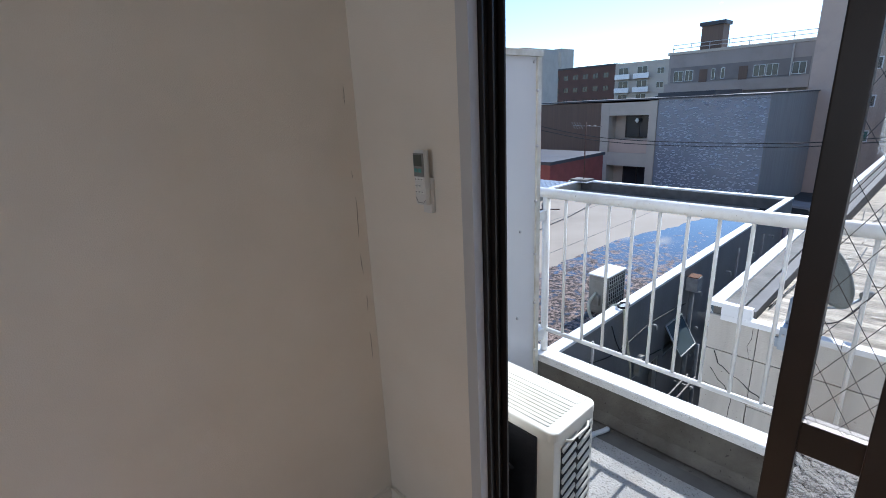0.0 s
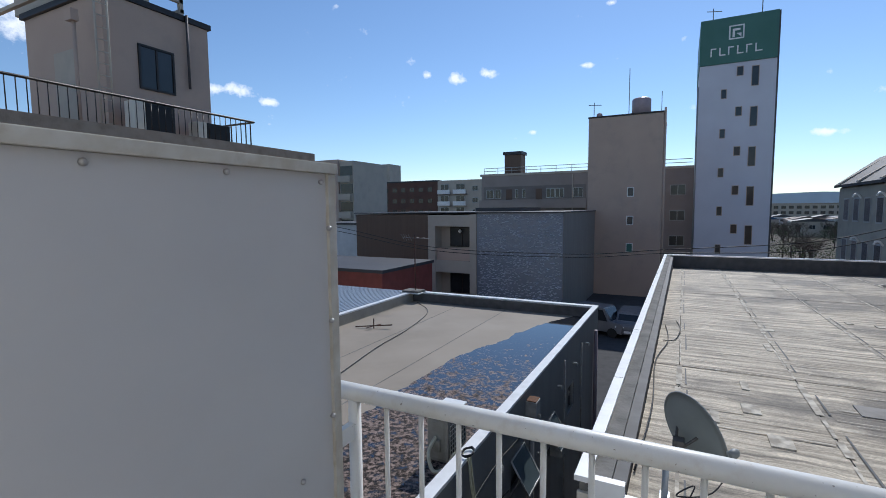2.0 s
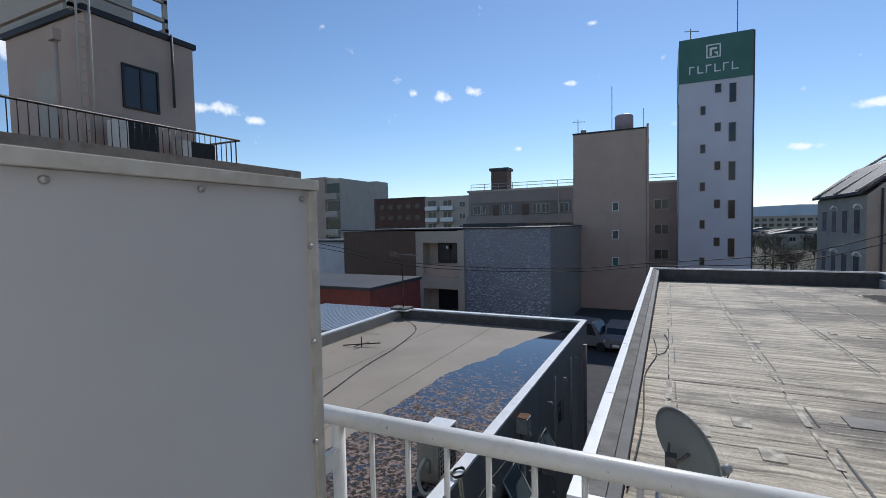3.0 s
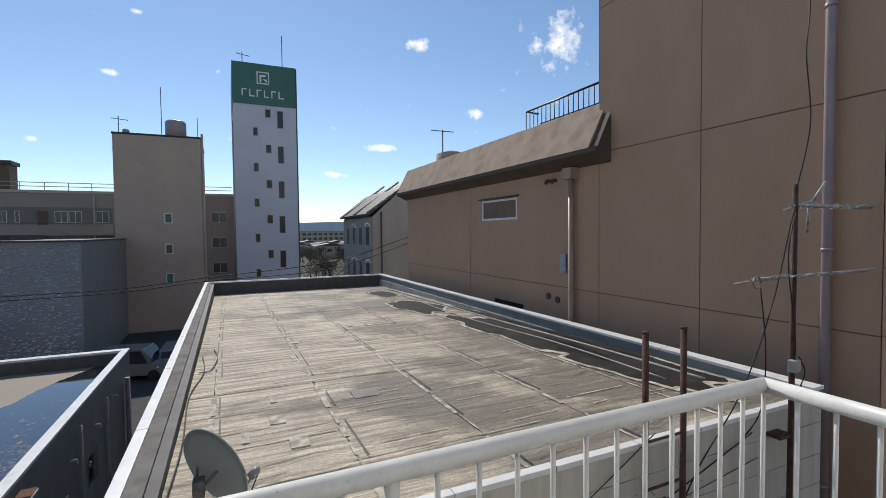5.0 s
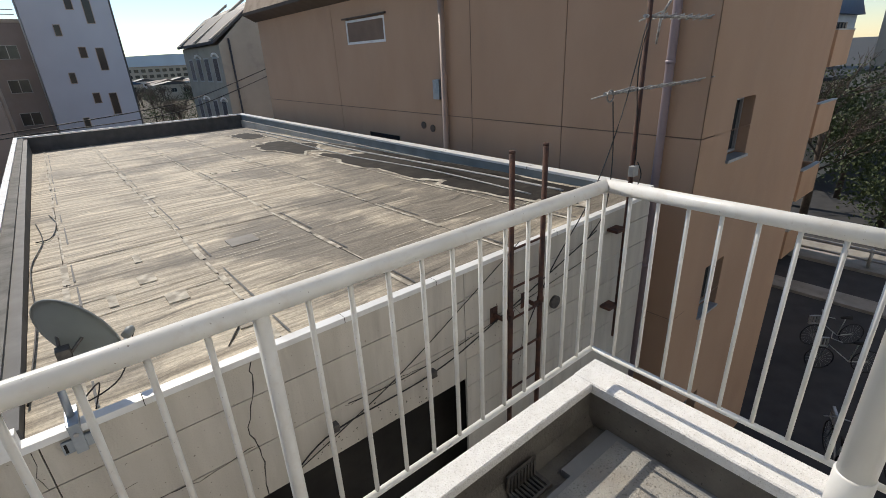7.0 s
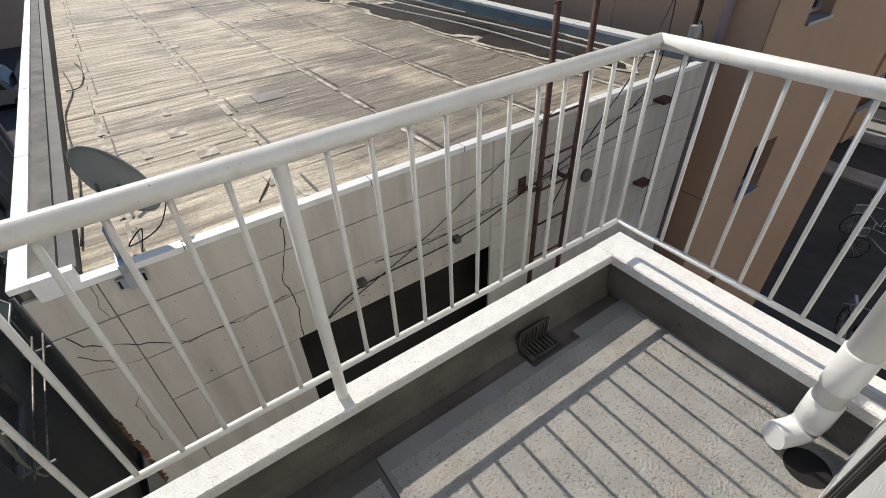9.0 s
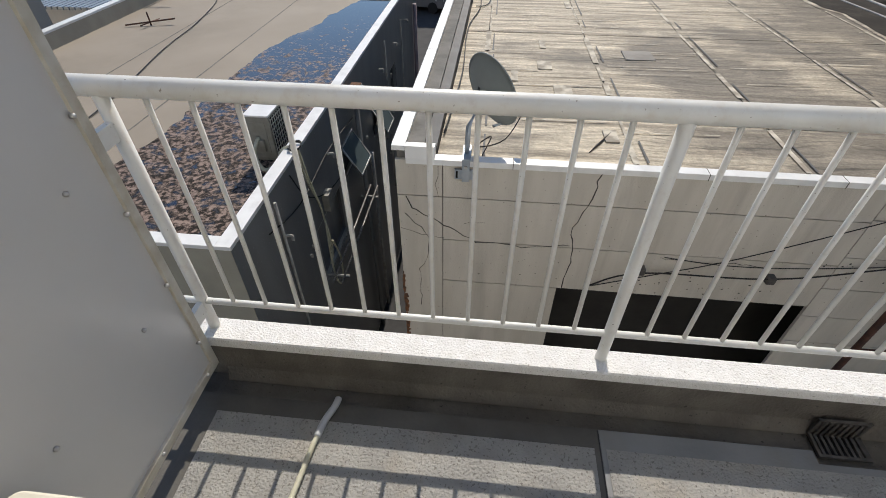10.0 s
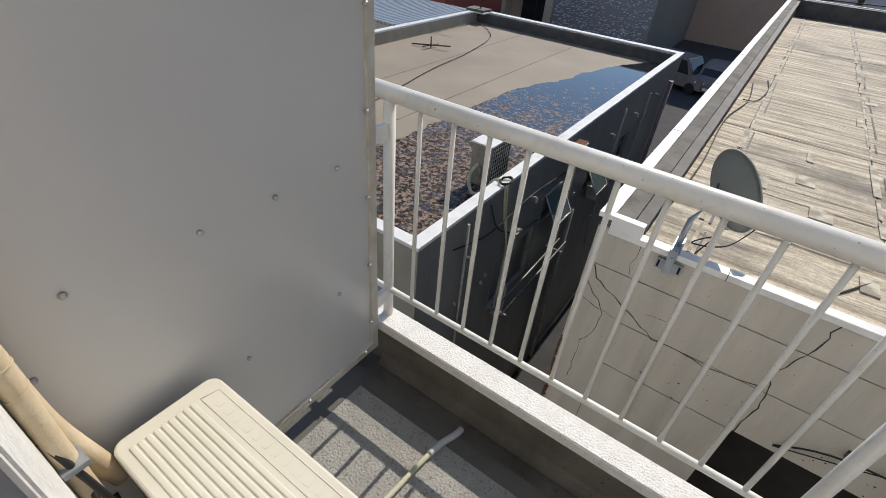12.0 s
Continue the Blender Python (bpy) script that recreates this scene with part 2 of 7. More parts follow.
M_acold = mat("old_unit_grey", (0.3, 0.29, 0.25), (0.22, 0.21, 0.18), 8, 0.6)
M_afront = mat("beige_render", (0.36, 0.34, 0.28), (0.31, 0.29, 0.24), 3, 0.85, bump=0.3)
M_glassdark = mat("window_glass_dark", (0.02, 0.024, 0.028), (0.03, 0.034, 0.038), 1, 0.15, spec=0.5)
M_frameal = mat("window_frame_silver", (0.45, 0.46, 0.45), None, 5, 0.4, metal=0.4)
M_frost = mat("frosted_pane", (0.1, 0.13, 0.14), (0.07, 0.095, 0.1), 2, 0.25)
M_salmon = mat("salmon_paint", (0.5, 0.325, 0.215), (0.47, 0.3, 0.195), 1.2, 0.85, bump=0.3, bump_scale=110, stain=(0.36, 0.24, 0.17), stain_scale=0.9, stain_amt=0.35, stretch=(1, 1, 0.5))
M_salmon_top = mat("fascia_mortar", (0.4, 0.3, 0.22), (0.33, 0.24, 0.17), 3, 0.9, bump=0.6, bump_scale=40, stain=(0.2, 0.14, 0.1), stain_scale=3, stain_amt=0.5)
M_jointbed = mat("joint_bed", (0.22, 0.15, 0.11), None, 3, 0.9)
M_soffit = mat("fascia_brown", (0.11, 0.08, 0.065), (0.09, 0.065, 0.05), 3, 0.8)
M_pipe_purple = mat("downpipe_mauve", (0.36, 0.28, 0.29), (0.31, 0.24, 0.25), 4, 0.4)
M_pipe_salmon = mat("downpipe_salmon", (0.42, 0.29, 0.22), None, 4, 0.45)
M_ground = mat("asphalt", (0.05, 0.05, 0.052), (0.035, 0.035, 0.037), 2, 0.9, stain=(0.08, 0.078, 0.075), stain_scale=0.2, stain_amt=0.5)
M_kerb = mat("pale_concrete", (0.33, 0.31, 0.28), (0.25, 0.235, 0.21), 2, 0.9, stain=(0.12, 0.11, 0.09), stain_scale=1.5, stain_amt=0.6)
M_brown = mat("brown_siding", (0.13, 0.085, 0.06), (0.11, 0.072, 0.052), 1, 0.7, stretch=(8, 1, 0.2))
M_concrete = mat("pale_wall", (0.46, 0.41, 0.34), (0.42, 0.37, 0.31), 0.6, 0.85, stain=(0.28, 0.26, 0.23), stain_scale=0.5, stain_amt=0.4)
M_graywall = mat("mauve_grey_wall", (0.47, 0.36, 0.29), (0.44, 0.335, 0.27), 0.5, 0.85, stain=(0.25, 0.22, 0.2), stain_scale=0.4, stain_amt=0.4)
M_flats = mat("grey_flats_wall", (0.31, 0.27, 0.245), (0.28, 0.245, 0.22), 0.5, 0.85, stain=(0.17, 0.15, 0.14), stain_scale=0.4, stain_amt=0.4)
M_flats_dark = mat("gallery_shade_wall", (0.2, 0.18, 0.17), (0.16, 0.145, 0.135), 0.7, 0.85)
M_towerwhite = mat("tower_panel", (0.6, 0.6, 0.66), (0.56, 0.56, 0.62), 0.4, 0.7)
M_sign = mat("sign_green", (0.05, 0.16, 0.13), (0.04, 0.14, 0.11), 0.5, 0.5)
M_signwhite = mat("sign_white", (0.8, 0.82, 0.82), None, 1, 0.5)
M_textured = mat("rippled_panel", (0.22, 0.24, 0.28), (0.19, 0.215, 0.25), 0.6, 0.35, metal=0.2)
M_ripple = mat("ripple_glints", (0.6, 0.63, 0.67), None, 1, 0.35, metal=0.6)
M_brick = mat("orange_brick", (0.13, 0.068, 0.05), (0.1, 0.055, 0.042), 0.5, 0.85)
M_gabwall = mat("grey_render", (0.42, 0.385, 0.32), (0.37, 0.34, 0.28), 0.8, 0.85, stain=(0.18, 0.17, 0.16), stain_scale=0.7, stain_amt=0.5)
M_slate = mat("slate_roof", (0.05, 0.05, 0.055), None, 1, 0.6)
M_redwall = mat("red_metal", (0.22, 0.05, 0.04), (0.18, 0.04, 0.03), 2, 0.6)
M_carwhite = mat("car_silver", (0.2, 0.2, 0.205), None, 2, 0.25)
M_tyre = mat("tyre", (0.015, 0.015, 0.015), None, 5, 0.8)
M_foliage = mat("evergreen_leaf", (0.03, 0.05, 0.012), (0.055, 0.075, 0.02), 8, 0.7)
M_dry = mat("dry_grass", (0.1, 0.075, 0.048), (0.045, 0.038, 0.022), 0.7, 0.9)
M_bark = mat("bark", (0.09, 0.07, 0.055), (0.06, 0.045, 0.035), 9, 0.9)
M_blue_roof = mat("blue_roof", (0.02, 0.07, 0.16), None, 2, 0.5)
M_whitehouse = mat("house_white", (0.62, 0.63, 0.64), None, 1, 0.8)
M_hill = mat("hazed_hill", (0.6, 0.68, 0.76), None, 0.01, 1.0)


def special(name):
    m = bpy.data.materials.new(name)
    m.use_nodes = True
    return m, m.node_tree.nodes, m.node_tree.links, m.node_tree.nodes["Principled BSDF"]


def node(n, kind, **vals):
    x = n.new(kind)
    for k, v in vals.items():
        x.inputs[k.replace("_", " ")].default_value = v
    return x


# weathered roof sheet: fine streaks across, blotches, pale worn laps
M_lap = mat("lap_mortar", (0.6, 0.55, 0.45), (0.3, 0.265, 0.21), 9, 0.85, threshold=(0.4, 0.6))
M_sheet, n, l, p = special("roof_membrane")
tc = node(n, "ShaderNodeTexCoord")
mp = node(n, "ShaderNodeMapping", Scale=(0.35, 5.0, 1.0))
l.new(tc.outputs["Object"], mp.inputs["Vector"])
a1 = node(n, "ShaderNodeTexNoise", Scale=2.2, Detail=8.0, Roughness=0.62)
l.new(mp.outputs[0], a1.inputs["Vector"])
a2 = node(n, "ShaderNodeTexNoise", Scale=0.55, Detail=9.0, Roughness=0.62)
l.new(tc.outputs["Object"], a2.inputs["Vector"])
c1 = n.new("ShaderNodeValToRGB")
c1.color_ramp.elements[0].position, c1.color_ramp.elements[0].color = 0.34, (0.21, 0.172, 0.122, 1)
c1.color_ramp.elements[1].position, c1.color_ramp.elements[1].color = 0.6, (0.62, 0.54, 0.41, 1)
l.new(a1.outputs["Fac"], c1.inputs[0])
# dull grey weathering, growing towards the drained east side
sx = n.new("ShaderNodeSeparateXYZ")
l.new(tc.outputs["Object"], sx.inputs[0])
east = node(n, "ShaderNodeMapRange", From_Min=-2.6, From_Max=2.6, To_Min=-0.07, To_Max=0.09)
l.new(sx.outputs[0], east.inputs["Value"])
sm = n.new("ShaderNodeMath")
l.new(a2.outputs["Fac"], sm.inputs[0])
l.new(east.outputs[0], sm.inputs[1])
r = node(n, "ShaderNodeMapRange", From_Min=0.45, From_Max=0.57, To_Max=0.8)
l.new(sm.outputs[0], r.inputs["Value"])
mx = n.new("ShaderNodeMix")
mx.data_type = "RGBA"
mx.inputs[7].default_value = (0.135, 0.118, 0.095, 1)
l.new(r.outputs[0], mx.inputs[0])
l.new(c1.outputs[0], mx.inputs[6])
# shadows of the sheets' wrinkles, coloured in as thin dark lines across, broken up
wob = node(n, "ShaderNodeTexNoise", Scale=1.1, Detail=3.0)
l.new(tc.outputs["Object"], wob.inputs["Vector"])
wadd = n.new("ShaderNodeVectorMath")
wadd.operation = "MULTIPLY_ADD"
wadd.inputs[1].default_value = (0.0, 0.55, 0.0)
l.new(wob.outputs["Fac"], wadd.inputs[0])
l.new(tc.outputs["Object"], wadd.inputs[2])
mp3 = node(n, "ShaderNodeMapping", Scale=(0.45, 7.5, 1.0))
l.new(wadd.outputs[0], mp3.inputs["Vector"])
a3 = node(n, "ShaderNodeTexNoise", Scale=1.3, Detail=9.0, Roughness=0.68)
l.new(mp3.outputs[0], a3.inputs["Vector"])
r3 = n.new("ShaderNodeValToRGB")
for k_, (pos_, v_) in enumerate(((0.34, 0.34), (0.42, 0.82), (0.49, 1.0), (0.53, 0.68), (0.58, 1.15))):
    el_ = r3.color_ramp.elements[k_] if k_ < 2 else r3.color_ramp.elements.new(pos_)
    el_.position, el_.color = pos_, (v_ / 1.2, v_ / 1.2, v_ / 1.2, 1)
l.new(a3.outputs["Fac"], r3.inputs[0])
mul = n.new("ShaderNodeVectorMath")
mul.operation = "MULTIPLY"
l.new(mx.outputs[2], mul.inputs[0])
l.new(r3.outputs[0], mul.inputs[1])
a4 = node(n, "ShaderNodeTexNoise", Scale=34.0, Detail=6.0, Roughness=0.85)
l.new(tc.outputs["Object"], a4.inputs["Vector"])
r4 = node(n, "ShaderNodeMapRange", From_Min=0.35, From_Max=0.65, To_Min=0.85, To_Max=1.5)
l.new(a4.outputs["Fac"], r4.inputs["Value"])
mul2 = n.new("ShaderNodeVectorMath")
mul2.operation = "SCALE"
l.new(mul.outputs[0], mul2.inputs[0])
l.new(r4.outputs[0], mul2.inputs["Scale"])
l.new(mul2.outputs[0], p.inputs["Base Color"])
p.inputs["Roughness"].default_value = 0.75
bp = node(n, "ShaderNodeBump", Strength=0.6, Distance=0.02)
l.new(a3.outputs["Fac"], bp.inputs["Height"])
l.new(bp.outputs[0], p.inputs["Normal"])

# standing water with leaf litter near the camera's end
M_puddle, n, l, p = special("roof_water")
tc = node(n, "ShaderNodeTexCoord")
w1 = node(n, "ShaderNodeTexNoise", Scale=7.0, Detail=9.0, Roughness=0.8)
l.new(tc.outputs["Object"], w1.inputs["Vector"])
sep = n.new("ShaderNodeSeparateXYZ")
l.new(tc.outputs["Object"], sep.inputs[0])
yy = node(n, "ShaderNodeMapRange", From_Min=2.0, From_Max=9.5, To_Min=0.13, To_Max=-0.16)
l.new(sep.outputs[1], yy.inputs["Value"])
ad = n.new("ShaderNodeMath")
l.new(w1.outputs["Fac"], ad.inputs[0])
l.new(yy.outputs[0], ad.inputs[1])
lit = node(n, "ShaderNodeMapRange", From_Min=0.54, From_Max=0.57)
l.new(ad.outputs[0], lit.inputs["Value"])
w2 = node(n, "ShaderNodeTexNoise", Scale=14.0, Detail=8.0, Roughness=0.75)
l.new(tc.outputs["Object"], w2.inputs["Vector"])
c2 = n.new("ShaderNodeValToRGB")
c2.color_ramp.elements[0].position, c2.color_ramp.elements[0].color = 0.47, (0.02, 0.016, 0.013, 1)
c2.color_ramp.elements[1].position, c2.color_ramp.elements[1].color = 0.58, (0.3, 0.225, 0.19, 1)
l.new(w2.outputs["Fac"], c2.inputs[0])
mx = n.new("ShaderNodeMix")
mx.data_type = "RGBA"
mx.inputs[6].default_value = (0.02, 0.022, 0.028, 1)
l.new(lit.outputs[0], mx.inputs[0])
l.new(c2.outputs[0], mx.inputs[7])
l.new(mx.outputs[2], p.inputs["Base Color"])
rr = node(n, "ShaderNodeMapRange", To_Min=0.03, To_Max=0.75)
l.new(lit.outputs[0], rr.inputs["Value"])
l.new(rr.outputs[0], p.inputs["Roughness"])
sp = node(n, "ShaderNodeMapRange", To_Min=1.0, To_Max=0.1)
l.new(lit.outputs[0], sp.inputs["Value"])
l.new(sp.outputs[0], p.inputs["Specular IOR Level"])

# glass
M_clear, n, l, p = special("clear_glass")
p.inputs["Transmission Weight"].default_value, p.inputs["Roughness"].default_value, p.inputs["IOR"].default_value = 1.0, 0.0, 1.45
M_obscure, n, l, p = special("figured_glass")
p.inputs["Transmission Weight"].default_value, p.inputs["Roughness"].default_value = 1.0, 0.25
nz = node(n, "ShaderNodeTexNoise", Scale=60.0)
tc = n.new("ShaderNodeTexCoord")
l.new(tc.outputs["Object"], nz.inputs["Vector"])
bp = node(n, "ShaderNodeBump", Strength=0.8, Distance=0.01)
l.new(nz.outputs["Fac"], bp.inputs["Height"])
l.new(bp.outputs[0], p.inputs["Normal"])


# ---- building helpers ----
def base_of(ob):
    v = Vector((0, 0, 0))
    while ob is not None:
        v += ob.location
        ob = ob.parent
    return v


def part(name, bm, material, parent=None, label="", kind="", category=""):
    """A bmesh in world metres becomes one mesh object under parent."""
    off = base_of(parent)
    bmesh.ops.translate(bm, verts=bm.verts, vec=-off)
    me = bpy.data.meshes.new(name)
    bm.to_mesh(me)
    bm.free()
    me.materials.append(material)
    ob = new(name, me)
    ob.parent = parent
    return tagged(ob, label, category, "", kind)


def thing(name, at, label, category, group="", kind=""):
    ob = new(name)
    ob.empty_display_size = 0.1
    ob.location = at
    return tagged(ob, label, category, group, kind)


def add_box(bm, x0, x1, y0, y1, z0, z1, bevel=0.0):
    vs = [bm.verts.new((x, y, z)) for x in (x0, x1) for y in (y0, y1) for z in (z0, z1)]
    fs = [bm.faces.new([vs[i] for i in q]) for q in ((0, 1, 3, 2), (4, 6, 7, 5), (0, 4, 5, 1), (2, 3, 7, 6), (0, 2, 6, 4), (1, 5, 7, 3))]
    if bevel:
        es = list({e for f in fs for e in f.edges})
        bmesh.ops.bevel(bm, geom=es, offset=bevel, segments=2, affect="EDGES", profile=0.7)
    return bm


def box(x0, x1, y0, y1, z0, z1, bevel=0.0):
    return add_box(bmesh.new(), min(x0, x1), max(x0, x1), min(y0, y1), max(y0, y1), min(z0, z1), max(z0, z1), bevel)


def add_tube(bm, pts, r, seg=10, cap=True):
    pts = [Vector(q) for q in pts]
    rings = []
    for i, q in enumerate(pts):
        d = (pts[min(i + 1, len(pts) - 1)] - pts[max(i - 1, 0)]).normalized()
        u = d.cross(Vector((0, 0, 1)) if abs(d.z) < 0.9 else Vector((1, 0, 0))).normalized()
        v = d.cross(u)
        rad = r[i] if isinstance(r, (list, tuple)) else r
        rings.append([bm.verts.new(q + rad * (math.cos(k * math.tau / seg) * u + math.sin(k * math.tau / seg) * v)) for k in range(seg)])
    for a, b in zip(rings, rings[1:]):
        for k in range(seg):
            f = bm.faces.new((a[k], a[(k + 1) % seg], b[(k + 1) % seg], b[k]))
            f.smooth = True
    if cap:
        bm.faces.new(rings[0][::-1])
        bm.faces.new(rings[-1])
    return bm


def tube(pts, r, seg=10):
    return add_tube(bmesh.new(), pts, r, seg)


def curve_pts(pts, k=6):
    """Catmull-Rom through points."""
    q = [Vector(v) for v in pts]
    q = [q[0]] + q + [q[-1]]
    out = []
    for i in range(1, len(q) - 2):
        for s in range(k):
            t = s / k
            a, b, c, d = q[i - 1:i + 3]
            out.append(0.5 * ((2 * b) + (c - a) * t + (2 * a - 5 * b + 4 * c - d) * t * t + (3 * b - a - 3 * c + d) * t ** 3))
    return out + [q[-2]]


def prism(profile, axis, lo, hi):
    """A closed profile swept along x or y. profile: (other horizontal, z) pairs."""
    bm = bmesh.new()
    ends = []
    for w in (lo, hi):
        ends.append([bm.verts.new((w, a, z) if axis == "x" else (a, w, z)) for a, z in profile])
    n_ = len(profile)
    for k in range(n_):
        bm.faces.new((ends[0][k], ends[0][(k + 1) % n_], ends[1][(k + 1) % n_], ends[1][k]))
    bm.faces.new(ends[0][::-1])
    bm.faces.new(ends[1])
    bmesh.ops.recalc_face_normals(bm, faces=bm.faces)
    return bm


def holed(bm, o, u, v, nrm, W, H, holes, depth, back=True):
    """A wall face with openings (u0, u1, v0, v1) and their reveals, depth deep against the normal."""
    o, u, v, nrm = Vector(o), Vector(u), Vector(v), Vector(nrm)
    us = sorted({0, W, *[h[0] for h in holes], *[h[1] for h in holes]})
    vs = sorted({0, H, *[h[2] for h in holes], *[h[3] for h in holes]})

    def quad(*p):
        bm.faces.new([bm.verts.new(q) for q in p])
    for a, b in zip(us, us[1:]):
        for c, d in zip(vs, vs[1:]):
            mu, mv = (a + b) / 2, (c + d) / 2
            if any(h[0] < mu < h[1] and h[2] < mv < h[3] for h in holes):
                continue
            quad(o + u * a + v * c, o + u * b + v * c, o + u * b + v * d, o + u * a + v * d)
    for a, b, c, d in holes:
        p = [o + u * a + v * c, o + u * b + v * c, o + u * b + v * d, o + u * a + v * d]
        for i in range(4):
            q0, q1 = p[i], p[(i + 1) % 4]
            quad(q0, q1, q1 - nrm * depth, q0 - nrm * depth)
        if back:
            quad(*[q - nrm * (depth + 0.001) for q in p])
    bmesh.ops.remove_doubles(bm, verts=bm.verts, dist=0.002)
    return bm


def add_window(parent, o, u, nrm, W, H, frame_m, glass_m, bars=1, t=0.04, label="", name="window"):
    """A framed window: o is its lower corner, u runs along its width, nrm out of the wall."""
    o, u, nrm = Vector(o), Vector(u), Vector(nrm)
    w = part(name, _frame_bm(o, u, nrm, W, H, t, bars), frame_m, parent, label)
    bm = bmesh.new()
    p = [o + u * t - nrm * 0.015 + Vector((0, 0, t)), o + u * (W - t) - nrm * 0.015 + Vector((0, 0, t)),
         o + u * (W - t) - nrm * 0.015 + Vector((0, 0, H - t)), o + u * t - nrm * 0.015 + Vector((0, 0, H - t))]
    bm.faces.new([bm.verts.new(q) for q in p])
    part("pane", bm, glass_m, w)
    return w


def _frame_bm(o, u, nrm, W, H, t, bars):
    bm = bmesh.new()

    def bar(a0, a1, b0, b1, lo, hi):
        c = [o + u * a + Vector((0, 0, b)) + nrm * d for a in (a0, a1) for b in (b0, b1) for d in (lo, hi)]
        vs = [bm.verts.new(q) for q in c]
        for q in ((0, 1, 3, 2), (4, 6, 7, 5), (0, 4, 5, 1), (2, 3, 7, 6), (0, 2, 6, 4), (1, 5, 7, 3)):
            bm.faces.new([vs[i] for i in q])
    bar(0, t, 0, H, -0.03, 0.02)
    bar(W - t, W, 0, H, -0.03, 0.02)
    bar(t, W - t, 0, t, -0.03, 0.02)
    bar(t, W - t, H - t, H, -0.03, 0.02)
    for k in range(1, bars + 1):
        m_ = W * k / (bars + 1)
        bar(m_ - t / 2, m_ + t / 2, t, H - t, -0.028, 0.012)
    bmesh.ops.recalc_face_normals(bm, faces=bm.faces)
    return bm


def smooth(ob):
    for f in ob.data.polygons:
        f.use_smooth = True
    return ob


# ---- the ground ----
GZ = -6.5
def structure(name, bm, material, label):
    return part(name, bm, material, None, label, "structure")

bm = bmesh.new()
bm.faces.new([bm.verts.new(q) for q in ((-2500, -600, GZ), (2500, -600, GZ), (2500, 3000, GZ), (-2500, 3000, GZ))])
structure("ground", bm, M_ground, "dark grey asphalt ground between the buildings")
structure("kerb", box(19.3, 20.2, -30, 40, GZ, GZ + 0.1), M_kerb, "worn pale concrete kerb strip beside the road")
structure("road", box(20.2, 22.5, -40, 40, GZ + 0.064, GZ + 0.08), M_ground, "asphalt side road past the apartments")
structure("pavement", box(22.5, 25, -40, 40, GZ + 0.06, GZ + 0.2), M_kerb, "raised pale concrete pavement strip")

# pale blocks added out of view; their sunlit walls bounce light forward
nb = thing("unseen_building", (16, -8, GZ), "plain pale building added out of view to bounce sunlight", "building")
part("wall", box(7, 30, -18, -8, GZ, 7.0), M_stucco, nb)
nb = thing("unseen_building", (-14, -12, GZ), "plain pale building added out of view behind the home", "building")
part("wall", box(-30, -3, -22, -12, GZ, 6.0), M_stucco, nb)

# ---- the room ----
RF = 0.06
RW, RN = 0.10, -1.165  # inner faces of the side wall and the window wall
structure("floor", box(RW, 3.4, -5.2, RN, RF - 0.1, RF), M_woodfloor, "brown wood floor of the empty room")
structure("ceiling", box(RW, 3.4, -5.2, RN, 2.46, 2.56), M_ceiling, "white papered ceiling of the room")
structure("wall_west", box(-0.02, RW, -5.2, -1.121, RF - 0.1, 2.56), M_wallpaper, "off-white papered side wall with fine cracks")
structure("wall_east", box(3.4, 3.55, -5.2, -1.121, RF - 0.1, 2.56), M_wallpaper, "off-white papered side wall")
structure("wall_south", box(-0.04, 3.55, -5.35, -5.2, RF - 0.1, 2.56), M_wallpaper, "off-white papered back wall")
WX0, WX1, WZ0, WZ1 = 0.585, 2.2, 0.1, 2.1
bm = bmesh.new()
for a in ((RW, WX0, RF - 0.1, 2.56), (WX1, 3.4, RF - 0.1, 2.56), (WX0, WX1, RF - 0.1, WZ0), (WX0, WX1, WZ1, 2.56)):
    add_box(bm, a[0], a[1], RN, -1.121, a[2], a[3])
structure("wall_north", bm, M_wallpaper, "off-white papered wall round the balcony window")
bm = bmesh.new()
for a in ((WX1, 3.6, -6.4, 5.0), (WX0, WX1, -6.4, WZ0), (WX0, WX1, WZ1, 5.0)):
    add_box(bm, a[0], a[1], -1.12, -1.085, a[2], a[3])
add_box(bm, -0.1, WX0 - 0.012, -1.12, -1.048, -6.4, 5.0)
structure("wall_outer", bm, M_stucco, "rough white stucco outer wall")
structure("window_surround", box(WX0 - 0.012, WX0, -1.12, -1.05, -6.4, 5.0, 0.004), M_casing_out, "smooth white painted window surround")
structure("roof", box(-0.1, 3.6, -5.5, -1.16, 4.9, 5.0), M_parapet, "flat roof of the home")
structure("wall_back", box(-0.1, 3.6, -5.5, -5.36, -6.4, 4.9), M_stucco, "white outer back wall")
structure("baseboard", box(RW + 0.001, RW + 0.014, -5.19, RN - 0.015, RF, RF + 0.09), M_wallpaper, "pale baseboard along the side wall")
structure("baseboard", box(RW + 0.014, WX0 - 0.038, RN - 0.014, RN - 0.0015, RF, RF + 0.09), M_wallpaper, "pale baseboard below the window wall")

# an unseen window made up in the back wall, to carry the room's fill light
back = thing("fill_window", (1.7, -5.2, 1.0), "made-up back window frame round the room's fill light", "window", kind="structure")
part("frame", _frame_bm(Vector((0.9, -5.19, 0.9)), Vector((1, 0, 0)), Vector((0, 1, 0)), 1.7, 1.2, 0.05, 1), M_bronze, back)
lamp = bpy.data.lights.new("room_fill", "AREA")
lamp.shape, lamp.size, lamp.size_y, lamp.energy, lamp.color = "RECTANGLE", 1.6, 1.1, 11.0, (0.86, 0.93, 1.0)
new("room_fill", lamp).matrix_world = look((1.75, -5.15, 1.5), (1.6, 0, 1.2))

